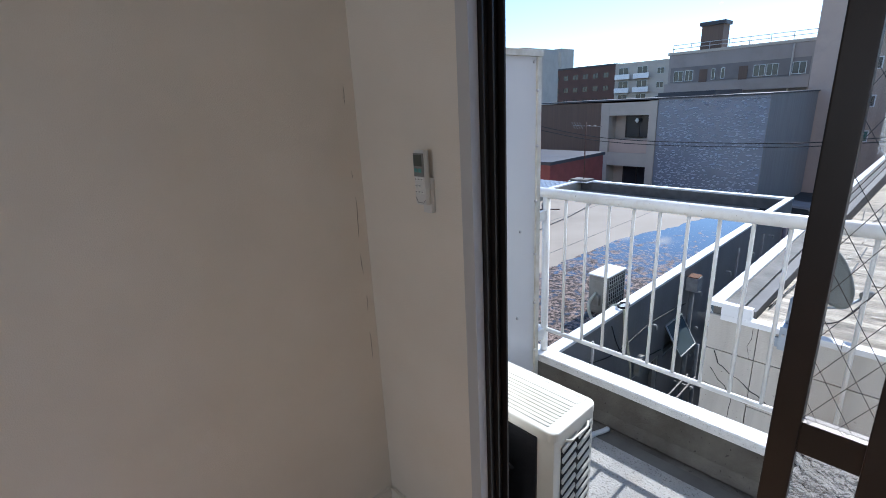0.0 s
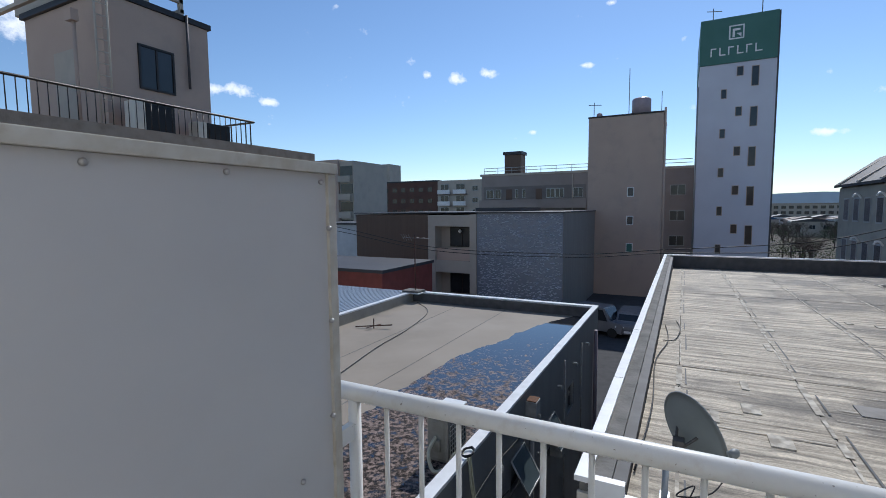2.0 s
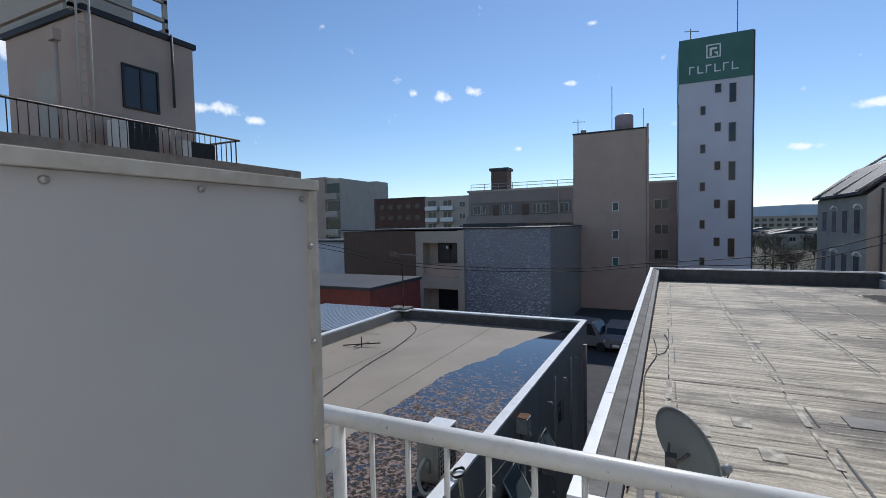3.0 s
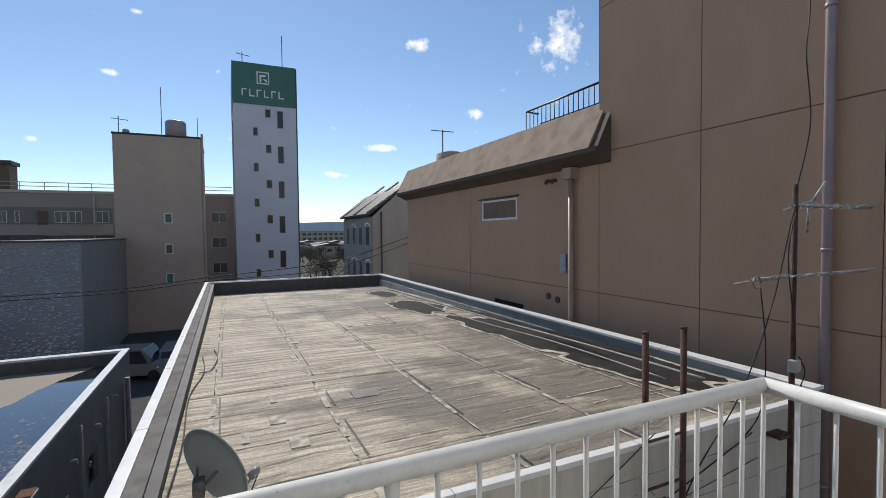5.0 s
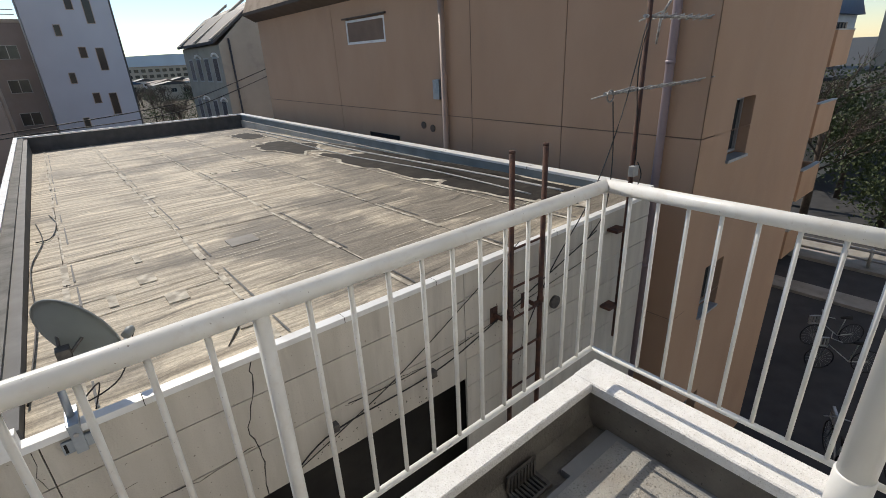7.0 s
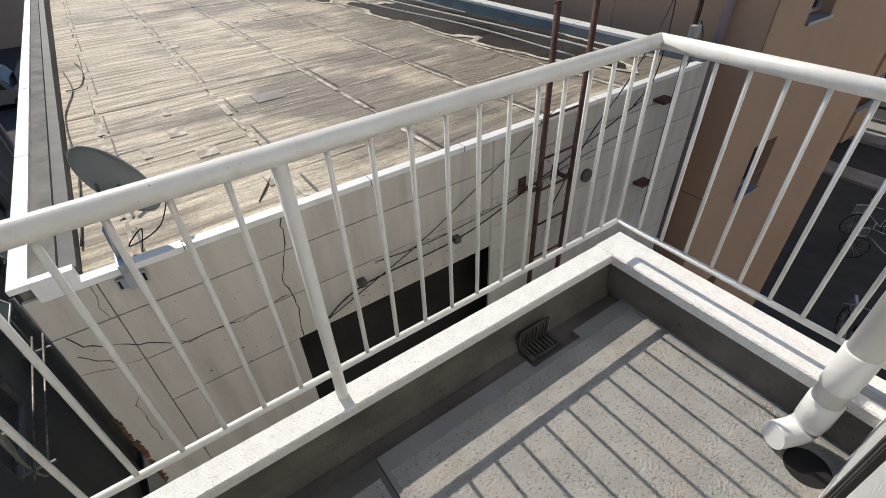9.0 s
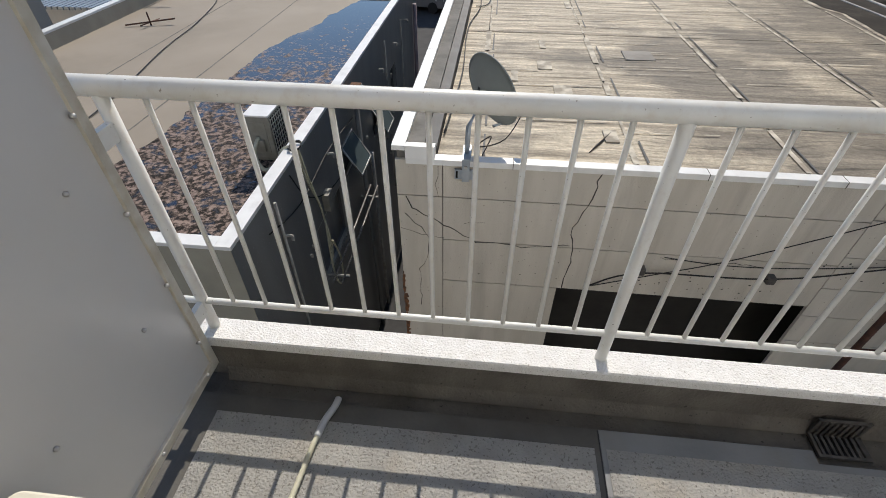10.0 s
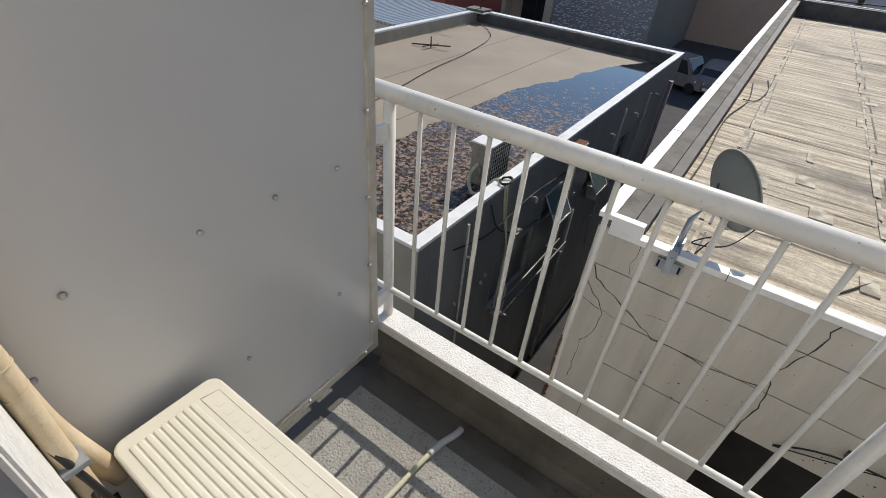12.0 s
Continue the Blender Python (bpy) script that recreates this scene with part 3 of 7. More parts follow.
# window with two sashes slid to one side
win = thing("window_1", (WX0, -1.16, WZ0), "sliding balcony window in dark bronze frame, slid open", "window", kind="structure")
part("casing", box(WX0 - 0.037, WX0 + 0.002, -1.172, -1.141, WZ0, WZ1, 0.002), M_casing, win, "pale grey window casing")
part("window_sill", box(WX0, WX1, -1.2, -1.1, WZ0 - 0.03, WZ0), M_casing, win)
part("frame_head", box(WX0, WX1, -1.14, -1.07, WZ1 - 0.04, WZ1), M_bronze, win)
part("frame_track", box(WX0, WX1, -1.14, -1.07, WZ0, WZ0 + 0.03), M_bronze, win)
bm = bmesh.new()
add_box(bm, WX0, WX0 + 0.006, -1.1395, -1.072, WZ0 + 0.03, WZ1 - 0.04)
for ya, yb, xr in ((-1.1395, -1.134, 0.014), (-1.112, -1.106, 0.02), (-1.079, -1.072, 0.026)):
    add_box(bm, WX0 + 0.006, WX0 + xr, ya, yb, WZ0 + 0.03, WZ1 - 0.04, 0.001)
part("frame_jamb", bm, M_bronze, win)
part("frame_jamb", box(WX1 - 0.045, WX1, -1.1395, -1.072, WZ0 + 0.03, WZ1 - 0.04, 0.003), M_bronze, win)


def sash(x0, x1, yc, mid):
    t = 0.042
    s = part("sash", box(x0, x0 + t, yc - 0.015, yc + 0.015, WZ0 + 0.032, WZ1 - 0.042, 0.003), M_bronze, win)
    part("stile", box(x1 - t, x1, yc - 0.016, yc + 0.016, WZ0 + 0.032, WZ1 - 0.042, 0.003), M_bronze, s)
    for name_, z0, z1 in (("bottom_rail", WZ0 + 0.032, WZ0 + 0.11), ("middle_rail", mid - 0.03, mid + 0.03), ("top_rail", WZ1 - 0.09, WZ1 - 0.042)):
        part(name_, box(x0 + t, x1 - t, yc - 0.015, yc + 0.015, z0, z1, 0.002), M_bronze, s)
    g = part("wired_pane", box(x0 + t, x1 - t, yc - 0.003, yc + 0.003, mid + 0.03, WZ1 - 0.09), M_clear, s, "clear wired glass pane")
    g.visible_shadow = False
    g2 = part("figured_pane", box(x0 + t, x1 - t, yc - 0.003, yc + 0.003, WZ0 + 0.11, mid - 0.03), M_obscure, s, "frosted figured glass pane")
    g2.visible_shadow = False
    bm = bmesh.new()
    w, h, z0 = x1 - x0 - 2 * t, WZ1 - 0.09 - mid - 0.03, mid + 0.03
    step = 0.045
    for k in range(-int(h / step) * 2, int(w / step) + 2):
        for sg in (1, -1):
            a0 = k * step if sg == 1 else w - k * step
            lo_s, hi_s = 0.0, h
            # x = a0 + sg * s / 2 for s from 0 to h, clipped to the pane
            ends = []
            for s_ in (0, h):
                ends.append((a0 + sg * s_ / 1.7, s_))
            (xa, sa), (xb, sb) = ends
            if max(xa, xb) <= 0 or min(xa, xb) >= w:
                continue
            def clip(xx, ss):
                if xx < 0:
                    ss += (0 - xx) * (sb - sa) / (xb - xa); xx = 0
                elif xx > w:
                    ss += (w - xx) * (sb - sa) / (xb - xa); xx = w
                return xx, ss
            p0, p1 = clip(xa, sa), clip(xb, sb)
            add_tube(bm, [(x0 + t + p0[0], yc + 0.0045, z0 + p0[1]), (x0 + t + p1[0], yc + 0.0045, z0 + p1[1])], 0.0006, 4, False)
    part("wire_mesh", bm, M_grate, s, kind="stuff")


sash(1.229, 2.14, -1.09, 0.985)
sash(1.355, 2.155, -1.124, 0.985)

# remote on its holder
rem = thing("remote_control", (0.425, RN, 1.3), "white air conditioner remote resting in a wall holder", "remote control")
bm = box(0.41, 0.444, RN - 0.016, RN - 0.0005, 1.278, 1.372, 0.005)
part("holder", bm, M_remote, rem, "plain white wall holder")
part("body", box(0.403, 0.446, RN - 0.035, RN - 0.0165, 1.302, 1.446, 0.009), M_remote, rem)
part("face_panel", box(0.405, 0.4445, RN - 0.0365, RN - 0.0352, 1.378, 1.438, 0.0005), M_button, rem, "grey printed face panel")
part("lcd", box(0.407, 0.438, RN - 0.0378, RN - 0.0366, 1.405, 1.434), M_lcd, rem, "small dark display")
for k in range(2):
    part("button", box(0.409 + k * 0.014, 0.42 + k * 0.016, RN - 0.0385, RN - 0.0367, 1.389, 1.399, 0.001), M_button_teal, rem, "teal button")
for row, z in enumerate((1.375, 1.358, 1.342)):
    for k in range(3 if row != 1 else 2):
        part("button", box(0.408 + k * 0.0125, 0.416 + k * 0.0125, RN - 0.0375, RN - 0.0353, z - 0.008, z, 0.001), M_capwhite, rem)
        part("button_mark", box(0.4105 + k * 0.0125, 0.4135 + k * 0.0125, RN - 0.0382, RN - 0.0376, z - 0.0055, z - 0.0025), M_black, rem)
part("battery_cover_line", tube([(0.406, RN - 0.0352, 1.322), (0.415, RN - 0.0352, 1.309), (0.436, RN - 0.0352, 1.309), (0.444, RN - 0.0352, 1.318)], 0.0008, 4), M_button, rem)

wc = thing("wall_cracks", (RW, -1.2, 1.0), "fine dark cracks in the wallpaper near the corner", "crack", kind="structure")
rnd = random.Random(2)
for y, z0, z1 in ((-1.215, 1.98, 1.87), (-1.2, 1.62, 1.57), (-1.197, 1.29, 1.16), (-1.2, 1.37, 1.35), (-1.198, 1.1, 1.03), (-1.194, 0.82, 0.72), (-1.193, 0.95, 0.9)):
    pts = [(RW + 0.0004, y + rnd.uniform(-0.002, 0.002), z0 + (z1 - z0) * t / 6) for t in range(7)]
    part("hairline", tube(pts, [0.0002 + 0.0006 * math.sin(math.pi * (t + 0.5) / 7) for t in range(7)], 4), M_crack, wc)

# ---- balcony ----
CT = 0.215  # coping top
structure("balcony_slab", box(-1.6, 2.84, -1.09, 0.03, -0.2, -0.034), M_curb, "grey concrete balcony slab and gutter bed")
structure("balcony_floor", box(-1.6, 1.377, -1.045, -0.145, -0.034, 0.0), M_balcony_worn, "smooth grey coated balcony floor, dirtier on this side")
bm = box(1.383, 2.09, -1.09, -0.145, -0.034, 0.0)
add_box(bm, 2.09, 2.36, -1.09, -0.19, -0.034, 0.0)
add_box(bm, 2.36, 2.69, -1.09, -0.145, -0.034, 0.0)
structure("balcony_floor", bm, M_balcony_plain, "smooth grey coated balcony floor with gutter cut-out")
for x0, x1 in ((0.03, 1.36), (1.4, 2.66)):
    structure("floor_sheet", box(x0, x1, -1.1, -0.215, 0.0, 0.003), M_balcony, "rough grey non-slip balcony coating")
structure("floor_joint", box(1.377, 1.383, -1.09, -0.145, -0.02, -0.004), M_joint, "dark joint across the balcony floor")
structure("curb", box(-1.6, 2.69, -0.048, 0.02, -0.022, CT - 0.045), M_curb, "stained grey cement curb")
structure("curb", box(2.691, 2.83, -1.09, 0.02, -0.022, CT - 0.045), M_curb, "stained grey cement curb at the end")
structure("curb_fillet", prism([(-0.048, 0.03), (-0.048, -0.022), (-0.075, -0.022)], "x", -0.0, 2.69), M_curb, "mortar fillet at the curb's foot")
structure("coping", prism([(-0.062, CT - 0.042), (-0.062, CT - 0.006), (-0.057, CT), (0.032, CT), (0.037, CT - 0.005), (0.037, CT - 0.05)], "x", -1.6, 2.675),
          M_coping, "white painted rough concrete coping")
structure("coping", prism([(2.675, CT - 0.05), (2.675, CT - 0.006), (2.681, CT), (2.845, CT), (2.85, CT - 0.005), (2.85, CT - 0.05)], "y", -1.09, 0.037),
          M_coping, "white painted rough concrete end coping")
structure("balcony_face", box(-1.6, 2.83, 0.03, 0.06, -0.5, CT - 0.05), M_stucco, "white outer face of the balcony")

drain = thing("floor_drain", (2.16, -0.13, 0), "dark iron corner drain grate in the gutter", "drain")
part("pit", box(2.12, 2.27, -0.15, -0.055, -0.0335, -0.03), M_black, drain)
bm = bmesh.new()
add_box(bm, 2.11, 2.28, -0.075, -0.066, -0.02, 0.075)
add_box(bm, 2.11, 2.12, -0.15, -0.075, -0.018, -0.006)
add_box(bm, 2.27, 2.28, -0.15, -0.075, -0.018, -0.006)
add_box(bm, 2.11, 2.28, -0.16, -0.15, -0.018, -0.006)
part("frame", bm, M_grate, drain)
for k in range(8):
    x = 2.124 + k * 0.0195
    bm = box(x, x + 0.009, -0.15, -0.076, -0.012, -0.004)
    add_box(bm, x, x + 0.009, -0.082, -0.0755, -0.004, 0.07)
    part("bar", bm, M_grate, drain)


# railings: round top rail, bottom rail, posts and round balusters
RT, RB = 1.105, 0.347
def railing(name, p0, p1, posts, gaps, label, skip_end=False):
    p0, p1 = Vector(p0), Vector(p1)
    d = p1 - p0
    r_ = thing(name, (p0.x, p0.y, CT), label, "railing")
    a, b = p0 - (d.normalized() * 0.0), p1
    part("top_rail", tube([a + Vector((0, 0, RT)), b + Vector((0, 0, RT))], 0.026, 20), M_white_paint, r_)
    bm = tube([a + Vector((0, 0, RB)), b + Vector((0, 0, RB))], 0.012, 12)
    part("bottom_rail", bm, M_white_paint, r_)
    me = None
    n_ = round(d.length / gaps)
    for k in range(n_ + 1):
        q = p0 + d * (k / n_)
        if any(abs(k - i) < 0.1 for i in posts):
            continue
        if skip_end and k in (0, n_):
            continue
        if me is None:
            bm = tube([(q.x, q.y, RB), (q.x, q.y, RT - 0.02)], 0.0075, 10)
            ob = part("baluster", bm, M_white_paint, r_)
            me, q0 = ob.data, q.copy()
        else:
            o2 = new("baluster", me)
            o2.parent = r_
            o2.location = q - q0
    for i in posts:
        q = p0 + d * (i / n_)
        bm = tube([(q.x, q.y, CT), (q.x, q.y, CT + 0.06), (q.x, q.y, RT - 0.01)], 0.019, 14)
        po = part("post", bm, M_white_paint, r_)
        part("base_collar", tube([(q.x, q.y, CT - 0.004), (q.x, q.y, CT + 0.004)], 0.0215, 16), M_white_paint, po)
    return r_


PITCH = 2.742 / 24
rail = railing("railing", (-0.02 - 12 * PITCH, 0, 0), (2.742, 0, 0), (12, 24), PITCH, "white painted steel railing on the coping, paint chipped")
rail2 = railing("railing", (2.742, 0, 0), (2.742, -1.09, 0), (), 1.09 / 10, "white painted steel end railing joined at the corner", skip_end=True)

# partition board
prt = thing("partition_screen", (0, -0.6, 0.1), "pale grey partition board in a rust-stained metal frame", "partition")
part("board", box(-0.03, -0.006, -1.112, -0.085, 0.14, 1.744), M_partition, prt)
bm = box(-0.038, 0.004, -0.11, -0.08, 0.1, 1.744, 0.002)
part("edge_post", bm, M_partition_frame, prt)
part("bottom_rail", box(-0.036, 0.006, -1.112, -0.11, 0.105, 0.14, 0.002), M_partition_frame, prt, "rust-stained bottom rail")
part("top_rail", box(-0.045, 0.012, -1.112, -0.08, 1.745, 1.772, 0.002), M_partition_frame, prt)
bolt_mesh = None
BOLTS = [(-0.898, 0.949), (-0.635, 0.947), (-0.436, 0.948), (-0.23, 0.95), (-0.255, 0.5), (-0.68, 1.728), (-0.416, 1.73), (-0.13, 1.722), (-0.6, 0.5), (-0.997, 0.807),
         (-0.113, 1.6), (-0.113, 1.349), (-0.118, 1.084), (-0.12, 0.811), (-0.12, 0.544), (-0.12, 0.267), (-0.155, 0.128), (-0.437, 0.128), (-0.75, 0.128)]
for y, z in BOLTS:
    x = 0.0 if y < -0.125 and z > 0.2 else 0.008
    if bolt_mesh is None:
        ob = part("bolt", add_tube(bmesh.new(), [(-0.008, y, z), (0.0, y, z), (0.004, y, z)], [0.007, 0.007, 0.003], 8), M_bolt, prt)
        bolt_mesh, b0 = ob.data, Vector((0.0, y, z))
    else:
        ob = new("bolt", bolt_mesh)
        ob.parent = prt
        ob.location = Vector((x if y < -0.125 and z > 0.2 else 0.009, y, z)) - b0
part("bracket", box(-0.02, 0.0, -0.082, -0.02, 0.97, 1.02, 0.001), M_white_paint, prt)
part("bracket", box(-0.02, 0.0, -0.082, -0.02, 0.3, 0.36, 0.001), M_white_paint, prt)

# air conditioner outdoor unit
def rounded_slab(x0, x1, y0, y1, z0, z1, r, e=0.006):
    """Slab with round plan corners and a softened upper edge."""
    bm = bmesh.new()
    rings = []
    for inset, z in ((0, z0), (0, z1 - e), (e * 0.3, z1 - e * 0.3), (e, z1)):
        ring = []
        for cx, cy, a0 in ((x1 - r, y1 - r, 0), (x0 + r, y1 - r, 90), (x0 + r, y0 + r, 180), (x1 - r, y0 + r, 270)):
            for k in range(7):
                a = radians(a0 + k * 15)
                ring.append(bm.verts.new((cx + (r - inset) * math.cos(a), cy + (r - inset) * math.sin(a), z)))
        rings.append(ring)
    for a, b in zip(rings, rings[1:]):
        for k in range(len(a)):
            bm.faces.new((a[k], a[(k + 1) % len(a)], b[(k + 1) % len(a)], b[k]))
    bm.faces.new(rings[-1])
    bm.faces.new(list(reversed(rings[0])))
    return bm


def outdoor_unit(x0, x1, y0, y1, z0, z1, label, grille_side=True, text=True, front="+y"):
    u = thing("outdoor_unit", ((x0 + x1) / 2, (y0 + y1) / 2, z0), label, "air conditioner", "outdoor units")
    part("body", box(x0 + 0.008, x1 - 0.008, y0 + 0.012, y1 - 0.008, z0 + 0.03, z1 - 0.03, 0.006), M_ac, u)
    part("lid", rounded_slab(x0, x1, y0, y1, z1 - 0.035, z1 - 0.004, 0.03), M_ac, u, "ribbed cream top panel")
    n_ = 9
    ym = y1 - 0.075
    for k in range(n_):
        y = y0 + 0.025 + k * (ym - y0 - 0.04) / (n_ - 1)
        part("rib", rounded_slab(x0 + 0.035, x1 - 0.04, y, y + 0.013, z1 - 0.0045, z1 - 0.001, 0.0064, 0.003), M_ac, u)
    bm = bmesh.new()
    add_tube(bm, [(x0 + 0.04, ym + 0.012, z1 - 0.004), (x1 - 0.04, ym + 0.012, z1 - 0.004), (x1 - 0.03, ym + 0.055, z1 - 0.004), (x0 + 0.05, ym + 0.055, z1 - 0.004),
                  (x0 + 0.04, ym + 0.012, z1 - 0.004)], 0.0015, 5)
    part("embossed_border", bm, M_ac, u)
    if text:
        rnd = random.Random(4)
        for k in range(16):
            bm = bmesh.new()
            xx = x0 + 0.08 + k * 0.033
            w = rnd.uniform(0.008, 0.018)
            add_box(bm, xx, xx + w, ym + 0.024, ym + 0.028, z1 - 0.0045, z1 - 0.0033)
            add_box(bm, xx + w * rnd.random(), xx + w * 0.9 + 0.003, ym + 0.028, ym + 0.043, z1 - 0.0045, z1 - 0.0033)
            part("embossed_mark", bm, M_ac, u)
    part("coil", box(x0 + 0.03, x1 - 0.07, y0 + 0.005, y0 + 0.0115, z0 + 0.04, z1 - 0.05), M_ac_dark, u, "dark finned coil on the back")
    if grille_side:
        part("side_void", box(x1 - 0.0075, x1 - 0.005, y0 + 0.05, y1 - 0.03, z0 + 0.05, z1 - 0.08), M_black, u, "dark coil behind the side louvres")
        for k in range(12):
            z = z0 + 0.05 + k * (z1 - z0 - 0.14) / 11
            for a, b in ((y0 + 0.05, (y0 + y1) / 2 + 0.004), ((y0 + y1) / 2 + 0.016, y1 - 0.03)):
                bm = bmesh.new()
                vs = [bm.verts.new(q) for q in ((x1 - 0.004, a, z), (x1 - 0.004, b, z + 0.022), (x1 - 0.004, b, z + 0.034), (x1 - 0.004, a, z + 0.012),
                                                (x1 + 0.001, a, z - 0.004), (x1 + 0.001, b, z + 0.018), (x1 + 0.001, b, z + 0.03), (x1 + 0.001, a, z + 0.008))]
                for q in ((3, 2, 1, 0), (4, 5, 6, 7), (0, 1, 5, 4), (2, 3, 7, 6), (1, 2, 6, 5), (3, 0, 4, 7)):
                    bm.faces.new([vs[i] for i in q])
                part("louvre", bm, M_ac_grille, u)
        part("handle", tube([(x1 + 0.002, y0 + 0.06, z1 - 0.05), (x1 + 0.012, y0 + 0.08, z1 - 0.055), (x1 + 0.012, y1 - 0.08, z1 - 0.055), (x1 + 0.002, y1 - 0.06, z1 - 0.05)], 0.004, 6), M_ac, u)
    # fan ring and guard on the front
    cx, cz, R = x0 + (x1 - x0) * 0.4, (z0 + z1) / 2, (z1 - z0) * 0.38
    ring = [(cx + R * math.cos(a), y1 - 0.004, cz + R * math.sin(a)) for a in [k * math.tau / 28 for k in range(29)]]
    fan = part("fan_ring", tube(ring, 0.006, 6), M_ac, u)
    bm = bmesh.new()
    for rr in (0.25, 0.45, 0.65, 0.85):
        add_tube(bm, [(cx + R * rr * math.cos(a), y1 - 0.004, cz + R * rr * math.sin(a)) for a in [k * math.tau / 24 for k in range(25)]], 0.002, 4)
    for k in range(6):
        a = k * math.pi / 6
        add_tube(bm, [(cx - R * math.cos(a), y1 - 0.003, cz - R * math.sin(a)), (cx + R * math.cos(a), y1 - 0.003, cz + R * math.sin(a))], 0.002, 4)
    part("fan_guard", bm, M_ac_grille, fan)
    for xx in (x0 + 0.08, x1 - 0.16):
        part("foot", box(xx, xx + 0.08, y0 - 0.01, y1 + 0.015, z0, z0 + 0.03, 0.004), M_joint, u)
    return u


outdoor_unit(0.04, 0.70, -0.965, -0.715, 0.003, 0.588, "cream air conditioner outdoor unit on the balcony floor")

pb = thing("refrigerant_pipes", (0.05, -1.05, 0.7), "tan taped pipe bundle running from the wall to the outdoor unit", "pipe")
part("wrapped_pipe", tube(curve_pts([(0.035, -1.025, 1.7), (0.035, -1.026, 1.2), (0.035, -1.026, 0.92), (0.037, -1.018, 0.74), (0.043, -0.994, 0.6), (0.058, -0.972, 0.5)]), 0.022, 14), M_tape, pb)
part("wrapped_pipe", tube(curve_pts([(0.08, -1.025, 1.7), (0.078, -1.026, 1.1), (0.076, -1.027, 0.8), (0.08, -1.027, 0.6), (0.088, -1.024, 0.35), (0.09, -1.02, 0.05)]), 0.02, 12), M_tape, pb)
part("connector", box(0.2, 0.25, -1.03, -0.99, 0.42, 0.5, 0.006), M_pvc, pb, "small white ribbed connector")
for k in range(4):
    part("connector_rib", box(0.198, 0.252, -1.032, -0.988, 0.432 + k * 0.012, 0.437 + k * 0.012), M_pvc, pb)
part("strap", box(0.1, 0.19, -1.043, -1.036, 0.5, 0.54, 0.002), M_rust, pb, "brown mounting strap")
part("saddle", box(0.02, 0.11, -1.047, -1.0, 0.655, 0.67, 0.002), M_bracket, pb, "metal pipe saddle")
part("saddle", box(0.02, 0.11, -1.047, -1.0, 0.255, 0.27, 0.002), M_bracket, pb, "metal pipe saddle")
for pts in ([(0.1, -1.0, 0.52), (0.22, -1.01, 0.44), (0.34, -1.0, 0.36), (0.46, -1.01, 0.2), (0.5, -1.01, 0.02)], [(0.09, -1.01, 0.42), (0.25, -1.02, 0.38), (0.42, -1.01, 0.45), (0.56, -0.99, 0.4)],
            [(0.25, -1.01, 0.46), (0.36, -1.02, 0.5), (0.5, -1.0, 0.46)]):
    part("loose_cable", tube(curve_pts(pts), 0.006, 6), M_cable, pb, "loose black cable")
# tape turns: thin raised overlaps round each pipe
bm = bmesh.new()
for px, k0 in ((0.035, 0), (0.079, 1)):
    for k in range(14):
        z = 0.86 + k * 0.058 + 0.02 * k0
        ring_pts = [(px + 0.0225 * math.cos(a), -1.026 + 0.0225 * math.sin(a), z + 0.006 * math.sin(a + k)) for a in [q * math.tau / 14 for q in range(15)]]
        add_tube(bm, ring_pts, 0.0008, 4, False)
part("tape_edge", bm, M_tape, pb, kind="stuff")
part("cable", tube(curve_pts([(0.08, -1.04, 0.75), (0.13, -1.01, 0.55), (0.2, -1.0, 0.4), (0.3, -1.02, 0.25), (0.45, -1.04, 0.05)]), 0.007, 8), M_cable, pb)
part("cable", tube(curve_pts([(0.06, -1.02, 0.6), (0.16, -1.03, 0.48), (0.12, -1.0, 0.3), (0.24, -1.04, 0.12), (0.5, -1.06, 0.02)]), 0.006, 8), M_cable, pb)

hs = thing("drain_hose", (0.42, -0.4, 0), "pale ribbed drain hose with grey tip on the floor", "hose")
path = curve_pts([(0.36, -0.715, 0.03), (0.39, -0.6, 0.016), (0.405, -0.45, 0.014), (0.415, -0.32, 0.014), (0.425, -0.255, 0.014)], 14)
part("hose", tube(path, [0.0105 if i % 2 else 0.0085 for i in range(len(path))], 10), M_hose, hs)
part("tip", tube(curve_pts([(0.42, -0.28, 0.015), (0.43, -0.22, 0.015), (0.448, -0.165, 0.012), (0.452, -0.125, 0.004)]), 0.0125, 12), M_hose_tip, hs, "grey hose tip")
dsh = thing("metal_bowl", (0.47, -0.62, 0), "shallow pale metal tray end beside the outdoor unit", "tray")
part("rim", tube([(0.36 + 0.08 * math.cos(a), -0.66 + 0.05 * math.sin(a), 0.02) for a in [k * math.tau / 20 for k in range(21)]], 0.006, 6), M_bracket, dsh)

# downpipe at the end of the balcony
dp = thing("downpipe", (2.6, -0.95, 0), "white plastic rainwater downpipe with elbow and joints", "pipe")
part("pipe", tube([(2.6, -0.95, 0.14), (2.6, -0.95, 4.85)], 0.045, 24), M_pvc, dp)
part("socket", tube([(2.6, -0.95, 0.3), (2.6, -0.95, 0.305), (2.6, -0.95, 0.46), (2.6, -0.95, 0.465)], [0.046, 0.05, 0.05, 0.046], 24), M_pvc, dp)
part("socket", tube([(2.6, -0.95, 0.12), (2.6, -0.95, 0.125), (2.6, -0.95, 0.23), (2.6, -0.95, 0.235)], [0.046, 0.05, 0.05, 0.046], 24), M_pvc, dp)
part("elbow", tube(curve_pts([(2.6, -0.95, 0.14), (2.597, -0.948, 0.09), (2.57, -0.935, 0.062), (2.52, -0.91, 0.056), (2.5, -0.9, 0.056)], 5), 0.047, 24), M_pvc, dp)
